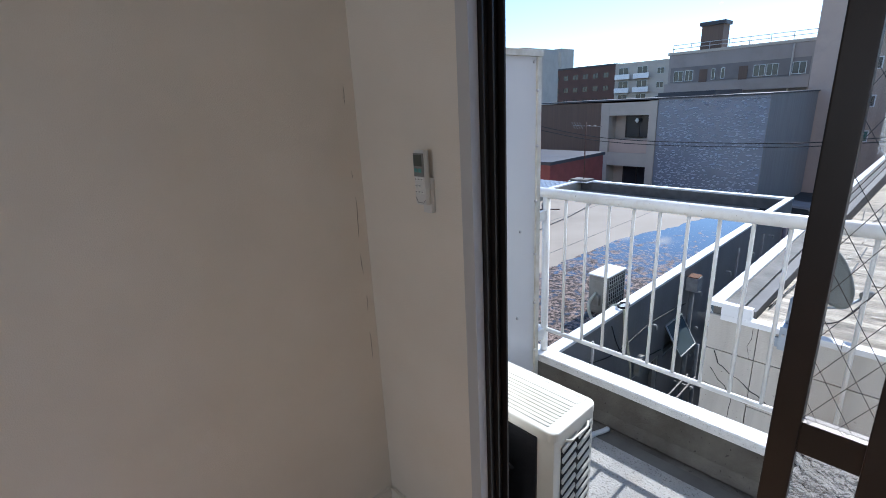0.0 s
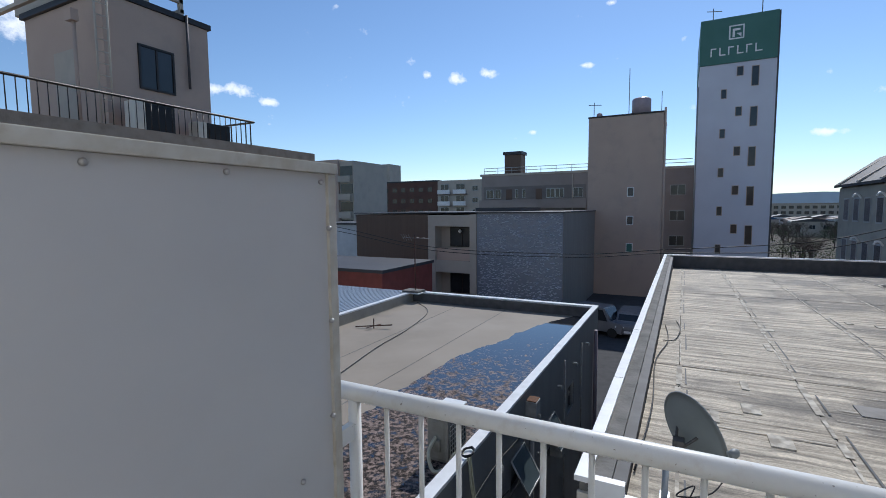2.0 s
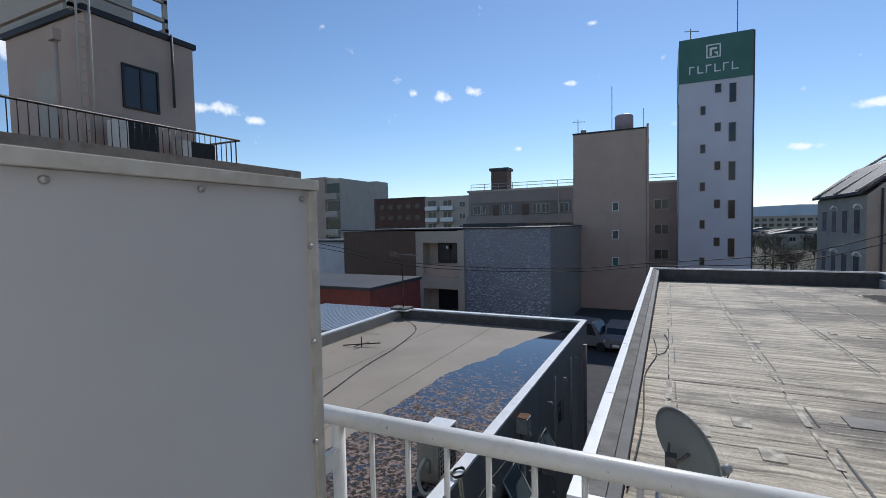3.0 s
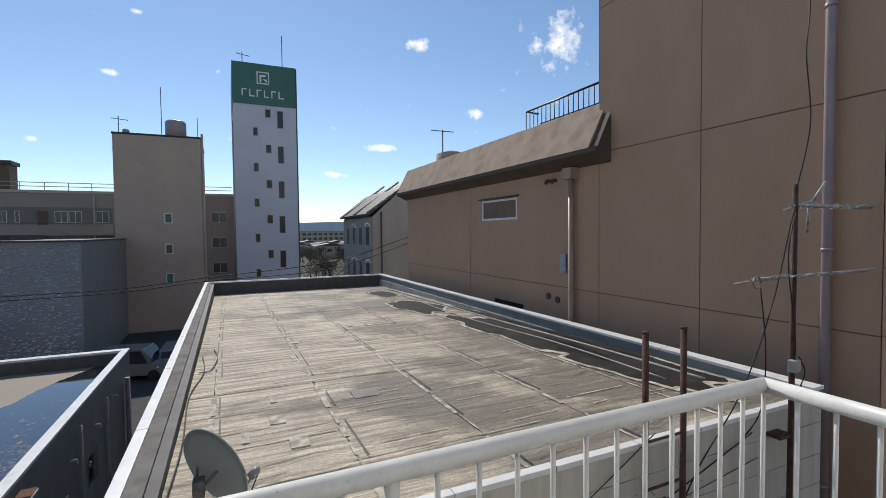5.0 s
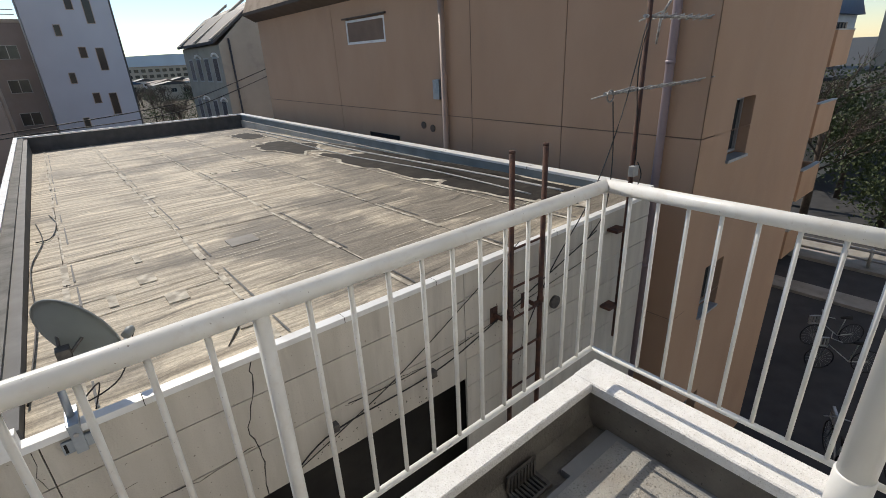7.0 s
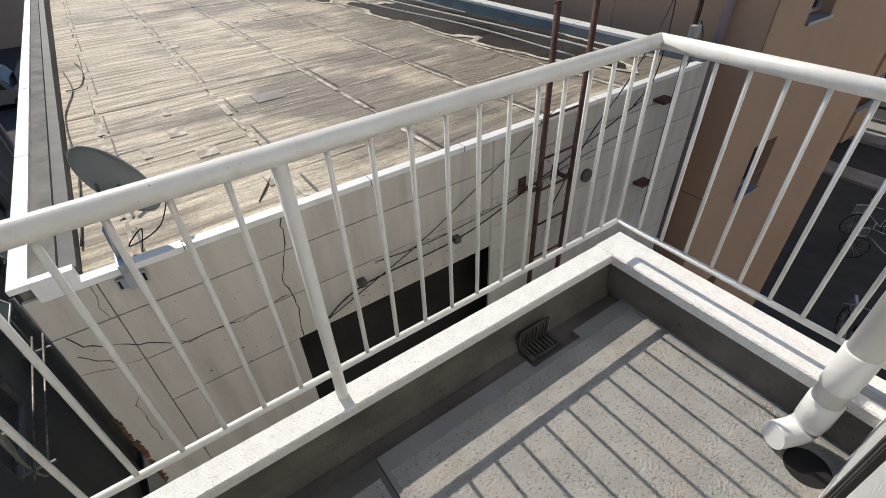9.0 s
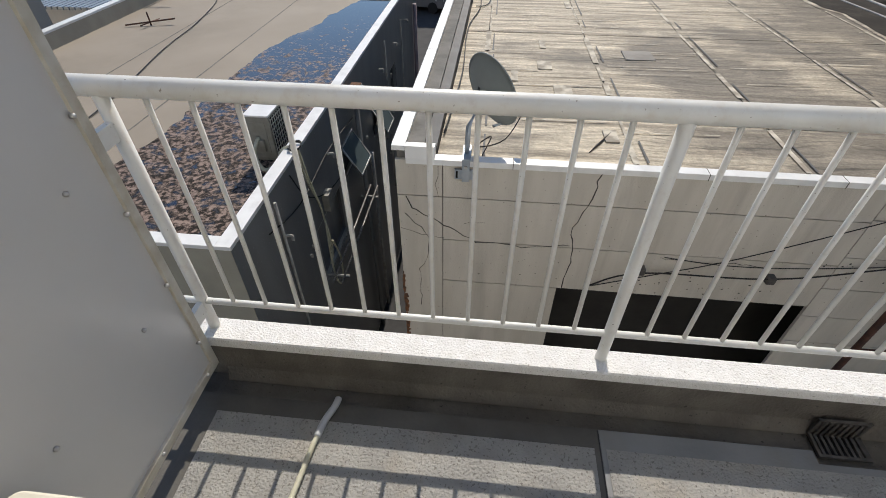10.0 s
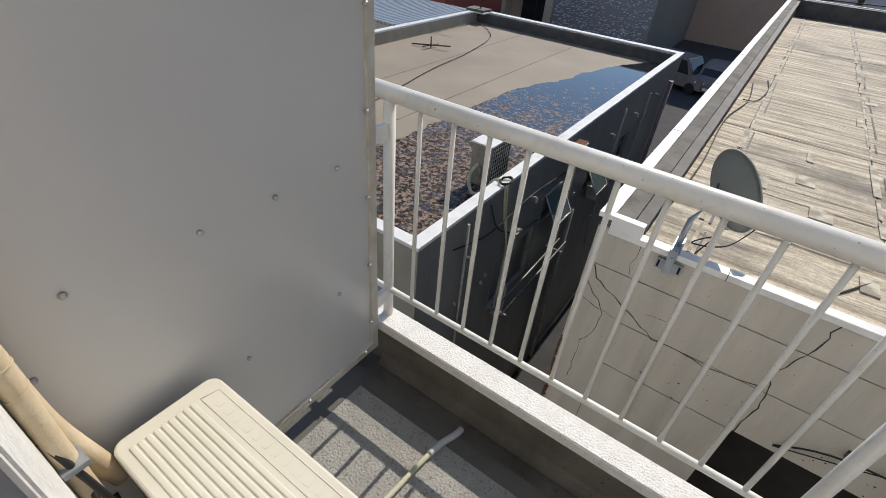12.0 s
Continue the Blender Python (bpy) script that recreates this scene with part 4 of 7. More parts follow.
part("clamp", box(2.59, 2.61, -1.09, -0.99, 0.33, 0.36, 0.003), M_bracket, dp)
part("clamp", box(2.59, 2.61, -1.09, -0.99, 1.9, 1.93, 0.003), M_bracket, dp)
structure("floor_outlet", tube([(2.52, -1.02, 0.0032), (2.52, -1.02, 0.005)], 0.07, 20), M_black, "round dark drain opening under the pipe")

# insect screen beside the window
scr = thing("insect_screen", (2.0, -1.1, 0.1), "white fine-ribbed screen with a slim dark frame bar", "screen")
part("screen_frame", box(1.996, 2.01, -1.085, -1.069, 0.12, 2.08), M_bronze, scr, "slim dark frame bar")
part("backing", box(1.62, 2.6, -1.085, -1.0815, 0.12, 2.08), M_screen, scr)
bm = bmesh.new()
for k in range(138):
    x = 1.622 + k * 0.007
    if abs(x - 2.0) > 0.012:
        add_box(bm, x, x + 0.0035, -1.0815, -1.0795, 0.13, 2.06)
part("screen_mesh", bm, M_screen, scr, kind="stuff")
structure("wall_trim", box(2.61, 2.78, -1.085, -1.081, 0.12, 2.2), M_stucco, "white wall trim beside the window")

# ---- flat-roofed building in front ----
BX0, BX1, BY0, BY1 = 0.333, 6.4, 1.62, 16.28
BZ = 0.085
def roof_z(y):
    return -0.03 - (y - 1.7) * 0.021

low = thing("flat_roof_building", ((BX0 + BX1) / 2, BY0, GZ), "pale concrete panel building with weathered flat roof", "building")
# front wall of panels, recessed joints
bm = bmesh.new()
add_box(bm, BX0 + 0.02, BX1, BY0 + 0.02, BY0 + 0.06, -1.1, -0.05)
add_box(bm, BX0 + 0.02, 1.55, BY0 + 0.02, BY0 + 0.06, GZ, -1.1)
add_box(bm, 3.45, BX1, BY0 + 0.02, BY0 + 0.06, GZ, -1.1)
add_box(bm, 1.55, 3.5, BY0 + 0.02, BY0 + 0.06, GZ, -3.4)
front_wall = part("wall", bm, M_crack, low, "dark joint bed behind the front panels")
# the recess's shade is painted: its back sheet is nearly black
part("recess", box(0.6, 6.1, BY0 + 0.5, BY0 + 0.55, -3.5, -0.9), M_recess, low, "back of the deep recess, coloured near black for shade")
columns = [((BX0, 0.65), (-0.02, -0.3, -2.1, -3.4, -5.2, GZ)), ((0.65, 1.545), (-1.103, -2.1, -3.4, -5.2, GZ)), ((0.65, 3.4), (-0.02, -0.3, -0.68, -1.1)),
           ((1.545, 3.4), (-3.4, -5.2, GZ))]
columns += [(c_, (-0.02, -0.28, -0.6, -0.9, -1.2, -1.5, -2.1, -3.4, -5.2, GZ)) for c_ in ((3.4, 4.35), (4.35, 5.2), (5.2, BX1))]
for (xa, xb), zs_ in columns:
    for za, zb in zip(zs_, zs_[1:]):
        gap = 0.004 if za > -1 else 0.003
        part("wall_panel", box(xa + 0.003, xb - 0.003, BY0, BY0 + 0.025, zb + gap, za - gap), M_alc, low)
part("wall_west", box(BX0, BX0 + 0.2, BY0 + 0.065, BY1, GZ, -0.1), M_alc, low, "shaded concrete side wall")
part("wall_east", box(BX1 - 0.2, BX1, BY0 + 0.065, BY1, GZ, -0.1), M_alc, low)
part("wall_north", box(BX0 + 0.2, BX1 - 0.2, BY1 - 0.2, BY1, GZ, -0.4), M_alc, low)
# parapets
part("parapet", box(BX0 + 0.012, 0.52, BY0 + 0.03, BY1 - 0.012, -0.4, BZ - 0.03), M_parapet, low, "stained mortar parapet")
# inner faces turned from the sun have their shade in the colour
part("parapet_side", box(0.521, 0.6, BY0 + 0.1, BY1 - 0.3, -0.4, BZ - 0.055), M_roofedge, low, "inner face of the parapet, darkened for shade")
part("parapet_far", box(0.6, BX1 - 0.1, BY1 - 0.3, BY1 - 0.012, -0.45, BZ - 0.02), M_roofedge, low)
part("parapet_right", box(BX1 - 0.16, BX1 - 0.012, BY0 + 0.03, BY1 - 0.3, -0.45, BZ - 0.02), M_parapet_blue, low, "blue-grey coated parapet")
part("cap", box(BX0 - 0.012, BX0 + 0.075, BY0 - 0.015, BY1, BZ - 0.035, BZ, 0.004), M_capwhite, low, "white metal parapet cap")
part("cap", box(BX0 + 0.076, BX1, BY1 - 0.1, BY1 + 0.01, BZ - 0.035, BZ, 0.004), M_capwhite, low, "white metal parapet cap")
part("cap", box(BX1 - 0.175, BX1 + 0.01, BY0 - 0.015, BY1 - 0.1, BZ - 0.035, BZ, 0.004), M_capwhite, low, "white metal parapet cap")
part("cap", box(BX0 + 0.076, BX1 - 0.176, BY0 - 0.015, BY0 + 0.06, -0.045, -0.004, 0.004), M_capwhite, low, "white metal front edge cap")
part("cap_end", box(BX0 + 0.076, 0.6, BY0 - 0.014, BY0 + 0.04, -0.004, BZ - 0.002), M_capwhite, low)
# roof sheets between raised seams
seams_x = [0.6, 0.86, 1.9, 2.95, 4.0, 5.05, BX1 - 0.16]
for xa, xb in zip(seams_x, seams_x[1:]):
    for k in range(5):
        ya, yb = BY0 + 0.06 + k * 2.87, min(BY0 + 0.06 + (k + 1) * 2.87, BY1 - 0.3)
        lift = 0.004 * (k % 2)
        bm = bmesh.new()
        vs = [bm.verts.new(q) for q in ((xa + 0.004, ya, roof_z(ya) + lift), (xb - 0.004, ya, roof_z(ya) + lift), (xb - 0.004, yb, roof_z(yb) + lift), (xa + 0.004, yb, roof_z(yb) + lift))]
        lo = [bm.verts.new((v.co.x, v.co.y, -0.6)) for v in vs]
        bm.faces.new(vs)
        for i in range(4):
            bm.faces.new((vs[i], lo[i], lo[(i + 1) % 4], vs[(i + 1) % 4]))
        part("roof_sheet", bm, M_sheet, low, "weathered streaky roofing sheet")
rnd = random.Random(7)
for xs in seams_x[1:-1]:
    bm = bmesh.new()
    y = BY0 + 0.1
    while y < BY1 - 0.35:
        L = rnd.uniform(0.25, 0.9)
        w = rnd.uniform(0.008, 0.028)
        y2 = min(y + L, BY1 - 0.32)
        dx = rnd.uniform(-0.012, 0.012)
        vs = [bm.verts.new(q) for q in ((xs + dx - w, y, roof_z(y) + 0.008), (xs + dx + w, y, roof_z(y) + 0.008), (xs + dx + w, y2, roof_z(y2) + 0.008), (xs + dx - w, y2, roof_z(y2) + 0.008))]
        bm.faces.new(vs)
        y = y2 + rnd.uniform(0.0, 0.35)
    part("lap_strip", bm, M_lap, low, "pale worn lap strip", kind="stuff")
    bm = bmesh.new()
    y = BY0 + 0.12
    while y < BY1 - 0.5:
        L = rnd.uniform(0.15, 1.0)
        y2 = min(y + L, BY1 - 0.4)
        a = xs + 0.045 + rnd.uniform(-0.01, 0.02)
        vs = [bm.verts.new(q) for q in ((a, y, roof_z(y) + 0.01), (a + 0.018, y, roof_z(y) + 0.01), (a + 0.014, y2, roof_z(y2) + 0.01), (a + 0.002, y2, roof_z(y2) + 0.01))]
        bm.faces.new(vs)
        y = y2 + rnd.uniform(0.1, 0.9)
    part("seam_dirt", bm, M_roofedge, low, "dark dirt along the seam", kind="stuff")
# pale cross laps with uneven edges
bm = bmesh.new()
for k in range(150):
    y = rnd.uniform(BY0 + 0.2, BY1 - 0.5)
    x = rnd.choice(seams_x[1:-1]) + rnd.uniform(-0.1, 0.4)
    L, w = rnd.uniform(0.2, 0.9), rnd.uniform(0.006, 0.016)
    x1_ = min(x + L, BX1 - 0.2)
    bm.faces.new([bm.verts.new(q) for q in ((x, y, roof_z(y) + 0.0095), (x1_, y + 0.02, roof_z(y) + 0.0095), (x1_, y + 0.02 + w, roof_z(y) + 0.0095), (x, y + w, roof_z(y) + 0.0095))])
part("cross_lap", bm, M_lap, low, "pale worn ridges across the sheets", kind="stuff")
def wet_shade_patch(cx, cy, rx, ry, seed):
    rn_ = random.Random(seed)
    ring_, rim_ = [], []
    for k in range(60):
        a = k * math.tau / 60
        f = 1 + 0.45 * noise.noise(Vector((math.cos(a) * 1.6 + seed, math.sin(a) * 1.6, 0))) + 0.2 * noise.noise(Vector((math.cos(a) * 5, math.sin(a) * 5 + seed, 3)))
        x, y = min(cx + rx * f * math.cos(a), BX1 - 0.17), cy + ry * f * math.sin(a)
        ring_.append((x, y, roof_z(y) + 0.013))
        g_ = 1.12 + 0.05 * noise.noise(Vector((a * 3, seed, 1)))
        x2, y2 = min(cx + rx * f * g_ * math.cos(a), BX1 - 0.165), cy + ry * f * g_ * math.sin(a)
        rim_.append((x2, y2, roof_z(y2) + 0.0115))
    for nm, pts_, m_ in (("wet_shade", ring_, M_wet_shade), ("lime_rim", rim_, M_lap)):
        bm = bmesh.new()
        c0 = bm.verts.new((cx, cy, roof_z(cy) + (0.013 if nm == "wet_shade" else 0.0115)))
        vs = [bm.verts.new(q) for q in pts_]
        for k in range(60):
            bm.faces.new((c0, vs[k], vs[(k + 1) % 60]))
        part(nm, bm, m_, low, "dark patch for roof wet and painted shade" if m_ is M_wet_shade else "pale lime edge of the dark patch")


# four wet patches; the last, narrow strip paints the right parapet's shadow
for k, a in enumerate(((5.72, 3.6, 0.5, 1.3), (5.6, 5.9, 0.55, 1.9), (5.3, 9.9, 0.45, 1.3), (5.4, 13.0, 0.42, 0.9), (6.08, 6.0, 0.16, 3.4))):
    wet_shade_patch(*a, k)
part("patch", box(2.2, 2.48, 3.75, 4.0, -0.1, roof_z(3.85) + 0.012), M_kerb, low, "pale repair patch")
part("cable", tube(curve_pts([(0.62, 2.0, roof_z(2) + 0.02), (0.66, 3.2, roof_z(3) + 0.02), (0.62, 4.6, roof_z(4.6) + 0.02), (0.72, 5.6, roof_z(5.6) + 0.02), (0.66, 6.6, roof_z(6.6) + 0.02)]), 0.006, 6), M_cable, low)
part("cable", tube(curve_pts([(0.66, 5.6, roof_z(5.6) + 0.02), (0.8, 5.7, roof_z(5.7) + 0.02), (0.86, 6.4, roof_z(6.4) + 0.02), (0.8, 7.0, roof_z(7) + 0.02)]), 0.006, 6), M_cable, low)
part("hose", tube(curve_pts([(5.88, 2.5, -0.03), (5.93, 4.3, -0.067), (5.92, 7.4, -0.133), (5.97, 10.0, -0.186), (6.0, 14.4, -0.28)]), 0.018, 8), M_cablewhite, low, "pale cable along the parapet foot")
part("hose", tube(curve_pts([(5.5, 2.7, -0.032), (5.64, 4.9, -0.08), (5.52, 7.6, -0.137), (5.68, 10.7, -0.2), (5.8, 12.5, -0.24)]), 0.012, 8), M_cablewhite, low)


def crack(pts, w=0.004, y=BY0 - 0.001, seed=1):
    rn = random.Random(seed)
    out = []
    for (xa, za), (xb, zb) in zip(pts, pts[1:]):
        k = max(2, int(math.hypot(xb - xa, zb - za) / 0.05))
        for i in range(k):
            t = i / k
            out.append((xa + (xb - xa) * t + rn.uniform(-0.012, 0.012), y, za + (zb - za) * t + rn.uniform(-0.012, 0.012)))
    out.append((pts[-1][0], y, pts[-1][1]))
    bm = tube(out, [w * rn.uniform(0.3, 1.0) for _ in out], 4)
    return part("crack", bm, M_crack, low, kind="stuff")


crack([(1.66, -0.05), (1.64, -0.25), (1.56, -0.49), (1.58, -0.6), (1.61, -0.81), (1.57, -1.0), (1.58, -1.1)], 0.0045, seed=2)
crack([(0.4, -0.31), (0.43, -0.4), (0.7, -0.57), (0.9, -0.68), (1.22, -0.7), (1.57, -0.66)], 0.0045, seed=3)
crack([(0.39, -0.45), (0.55, -0.67), (0.55, -0.82), (0.47, -1.0), (0.47, -1.41)], 0.0035, seed=4)
crack([(0.34, -0.6), (0.45, -0.64), (0.66, -0.66)], 0.003, seed=5)
crack([(2.21, -0.72), (2.51, -0.74), (2.72, -0.72), (2.93, -0.74)], 0.003, seed=6)
crack([(0.8, -0.52), (0.95, -0.5)], 0.002, seed=9)
crack([(3.9, -0.5), (4.2, -0.8), (4.1, -1.3)], 0.003, seed=8)
crack([(0.62, -0.06), (0.61, -0.2), (0.62, -0.3)], 0.002, seed=12)
rnd = random.Random(21)
for cx_, cz_, n_, sp_ in ((2.25, -0.98, 26, 0.3), (2.75, -0.95, 16, 0.2), (1.35, -0.95, 14, 0.35), (3.6, -0.7, 30, 0.25), (4.1, -0.5, 20, 0.3)):
    bm = bmesh.new()
    for k in range(n_):
        x, z, r_ = cx_ + rnd.gauss(0, sp_), cz_ + rnd.gauss(0, 0.07), rnd.uniform(0.002, 0.009)
        if z < -1.09:
            continue
        bm.faces.new([bm.verts.new((x + r_ * math.cos(a), BY0 - 0.0012, z + r_ * 0.8 * math.sin(a))) for a in [q * math.tau / 7 for q in range(7)]])
    part("chip", bm, M_crack, low, "small dark chips in the panel face", kind="stuff")
for pts, w in (([(1.78, BY0 - 0.02, -1.02), (2.11, BY0 - 0.05, -0.83), (3.0, BY0 - 0.05, -0.8), (3.75, BY0 - 0.05, -0.61), (5.24, BY0 - 0.04, -0.16)], 0.006),
               ([(1.78, BY0 - 0.02, -1.03), (2.2, BY0 - 0.03, -0.86), (2.72, BY0 - 0.03, -0.65), (3.56, BY0 - 0.03, -0.21), (4.05, BY0 - 0.03, 0.06)], 0.004),
               ([(2.24, BY0 - 0.01, -0.7), (2.69, BY0 - 0.02, -0.73), (3.25, BY0 - 0.02, -0.7), (4.3, BY0 - 0.02, -0.56), (5.36, BY0 - 0.02, -0.42)], 0.0035)):
    part("cable", tube(curve_pts(pts), w, 6), M_cable, low)
for x in (2.1, 3.0):
    part("cable_clip", box(x - 0.03, x + 0.03, BY0 - 0.06, BY0, -0.85, -0.79, 0.01), M_grate, low)
part("vent_cap", tube([(4.62, BY0 - 0.03, -0.78), (4.62, BY0, -0.78)], 0.07, 16), M_grate, low, "small round grey vent cap")
rnd = random.Random(33)
bm = bmesh.new()
for k in range(220):
    z = -2.6 + 1.55 * rnd.random()
    w_ = rnd.uniform(0.006, 0.028) * (1.0 if z < -1.3 else 0.5)
    x0_ = BX0 - 0.004 + rnd.uniform(-0.004, 0.012)
    add_box(bm, x0_, x0_ + w_, BY0 - rnd.uniform(0.003, 0.009), BY0 + 0.03, z, z + rnd.uniform(0.008, 0.03))
part("corner_rust", bm, M_rustbright, low, "flaking orange rusted corner bead", kind="stuff")

rnd = random.Random(71)
for k in range(9):
    x, y = rnd.uniform(0.95, 3.6), rnd.uniform(1.9, 8.0)
    w_, h_ = rnd.uniform(0.06, 0.16), rnd.uniform(0.1, 0.3)
    part("patch", box(x, x + w_, y, y + h_, -0.2, roof_z(y) + 0.0105), M_lap, low, "pale worn repair patch")
part("roof_crack", tube([(1.62 + 0.06 * t + rnd.uniform(-0.012, 0.012), 1.85 + 0.1 * t, roof_z(1.9) + 0.006) for t in range(4)], [0.003, 0.008, 0.006, 0.003], 5), M_crack, low, "open dark split in the roofing")
for x in (1.1, 2.3, 3.1, 3.9, 4.6, 5.4):
    part("cap_joint", box(x, x + 0.004, BY0 - 0.017, BY0 + 0.061, -0.046, -0.0035), M_crack, low)
for y in (3.4, 5.3, 7.2, 9.1, 11.0, 12.9, 14.8):
    part("cap_joint", box(BX0 - 0.0135, BX0 + 0.0765, y, y + 0.006, BZ - 0.036, BZ + 0.0005), M_crack, low)
    part("cap_joint", box(BX1 - 0.1765, BX1 + 0.0115, y, y + 0.006, BZ - 0.036, BZ + 0.0005), M_crack, low)

# satellite dish on a rail bracket
dsh_c = Vector((0.905, 1.78, 0.36))
dish = thing("satellite_dish", (0.80, 1.6, 0.0), "grey satellite dish on a galvanised bracket", "satellite dish")
ax = Vector((0.66, 0.68, 0.31)).normalized()
ux = ax.cross(Vector((0, 0, 1))).normalized()
uz = ux.cross(ax).normalized()
bm = bmesh.new()
rings = []
for i in range(9):
    rr = i / 8
    dep = 0.055 * rr * rr
    rings.append([bm.verts.new(dsh_c + ux * (0.205 * rr * math.cos(k * math.tau / 36)) + uz * (0.25 * rr * math.sin(k * math.tau / 36)) + ax * dep) for k in range(36)] if i else [bm.verts.new(dsh_c)])
for k in range(36):
    bm.faces.new((rings[0][0], rings[1][k], rings[1][(k + 1) % 36]))
for i in range(1, 8):
    for k in range(36):
        bm.faces.new((rings[i][k], rings[i + 1][k], rings[i + 1][(k + 1) % 36], rings[i][(k + 1) % 36]))
for f in bm.faces:
    f.smooth = True
bmesh.ops.solidify(bm, geom=bm.faces[:], thickness=0.004)
part("reflector", bm, M_dish, dish)
rim_pts = [dsh_c + ux * (0.205 * math.cos(a)) + uz * (0.25 * math.sin(a)) + ax * 0.055 for a in [k * math.tau / 36 for k in range(37)]]
part("rim", tube(rim_pts, 0.005, 6), M_dish, dish)
mt = dsh_c - ax * 0.07 - uz * 0.02
part("mount", box(mt.x - 0.03, mt.x + 0.03, mt.y - 0.025, mt.y + 0.045, mt.z - 0.05, mt.z + 0.04, 0.006), M_grate, dish)
for s_ in (-1, 1):
    part("back_brace", tube([mt + ux * 0.02 * s_, dsh_c + ux * 0.07 * s_ + uz * 0.03 + ax * 0.01], 0.008, 6), M_grate, dish)
part("mast", tube([(0.80, 1.66, -0.02), (0.805, 1.68, 0.2), (mt.x, mt.y, mt.z)], 0.017, 12), M_bracket, dish)
lnb = dsh_c + ux * 0.06 - uz * 0.2 + ax * 0.27
part("arm", tube([dsh_c - uz * 0.24, dsh_c - uz * 0.26 + ux * 0.03 + ax * 0.1, lnb], 0.009, 8), M_bracket, dish)
part("receiver", tube([lnb, lnb - ax * 0.02, lnb - ax * 0.07], [0.012, 0.026, 0.026], 12), M_dish, dish)
part("cable", tube(curve_pts([lnb - uz * 0.02, dsh_c - uz * 0.3 + ux * 0.1, (0.86, 1.7, 0.05), (0.95, 1.72, 0.12), (0.9, 1.7, -0.01)]), 0.004, 6), M_cable, dish)
part("bracket_arm", box(0.775, 0.83, BY0 - 0.03, BY0 + 0.14, -0.002, 0.03, 0.003), M_bracket, dish)
part("bracket_plate", box(0.778, 0.827, BY0 - 0.045, BY0 - 0.017, -0.14, 0.028, 0.002), M_bracket, dish)
part("bracket_foot", box(0.73, 0.88, BY0 - 0.03, BY0 - 0.012, -0.13, -0.06, 0.002), M_bracket, dish)
for x in (0.745, 0.865):
    part("slot", box(x - 0.006, x + 0.006, BY0 - 0.033, BY0 - 0.0305, -0.12, -0.07), M_black, dish)
part("bolt", tube([(0.802, BY0 - 0.052, -0.03), (0.802, BY0 - 0.045, -0.03)], 0.012, 6), M_bolt, dish)

# rusty pipe stands against the front
for x in (3.84, 4.25):
    pst = thing("steel_pole", (x, 1.5, -3.2), "rusty brown steel pipe pole fixed to the front wall", "pole", "rusty poles")
    part("pole", tube([(x, 1.5, -3.2), (x, 1.5, 0.9)], 0.024, 12), M_rust, pst)
    part("cap_ring", tube([(x, 1.5, 0.88), (x, 1.5, 0.902)], 0.026, 12), M_rust, pst)
    part("bracket", box(x - 0.1, x - 0.085, 1.49, BY0, -0.6, -0.56), M_rust, pst)
    part("bracket", box(x - 0.085, x - 0.02, 1.49, 1.503, -0.6, -0.56), M_rust, pst)
    part("wall_plate", box(x - 0.14, x - 0.05, BY0 - 0.008, BY0 - 0.001, -0.66, -0.5), M_rust, pst)
    part("clamp", tube([(x, 1.5, -0.59), (x, 1.5, -0.54)], 0.032, 12), M_rust, pst)
for z in (0.06, -0.31, -0.62, -1.0, -1.4, -1.8):
    part("rung", tube([(3.865, 1.5, z), (4.225, 1.5, z + 0.005)], 0.011, 8), M_rust, pst)

# antenna mast
am = thing("antenna_mast", (5.68, 1.5, -1.6), "rusty antenna mast with two weathered aerials", "antenna")
part("mast", tube([(5.66, 1.5, -1.6), (5.68, 1.5, 2.05)], 0.024, 12), M_rust, am)
part("junction_box", box(5.6, 5.7, 1.44, 1.5, 0.36, 0.47, 0.01), M_cablewhite, am, "small pale junction box")
for z, xa, xb, nel, half, tag in ((1.86, 5.6, 7.6, 12, 0.05, "upper_aerial"), (1.22, 5.05, 7.05, 9, 0.09, "lower_aerial")):
    aer = part(tag, tube([(xa, 1.5, z), (xb, 1.52, z)], 0.016, 8), M_aerial, am)
    for k in range(nel):
        x = xa + 0.12 + (xb - xa - 0.16) * k / (nel - 1)
        h = half * (1.0 if k else 1.7)
        part("element", tube([(x, 1.5 - h * 1.4, z + h * 0.4), (x, 1.5 + h * 1.4, z - h * 0.4)], 0.008, 5), M_aerial, aer)
part("reflector_arm", tube([(5.9, 1.5, 1.86), (6.0, 1.42, 2.08)], 0.012, 6), M_aerial, am)
part("reflector_arm", tube([(5.9, 1.5, 1.86), (6.02, 1.58, 1.62)], 0.012, 6), M_aerial, am)
part("loop", tube([(5.1 + 0.05 * math.cos(a), 1.47, 1.2 + 0.05 * math.sin(a)) for a in [k * math.tau / 12 for k in range(13)]], 0.008, 6), M_alu, am)
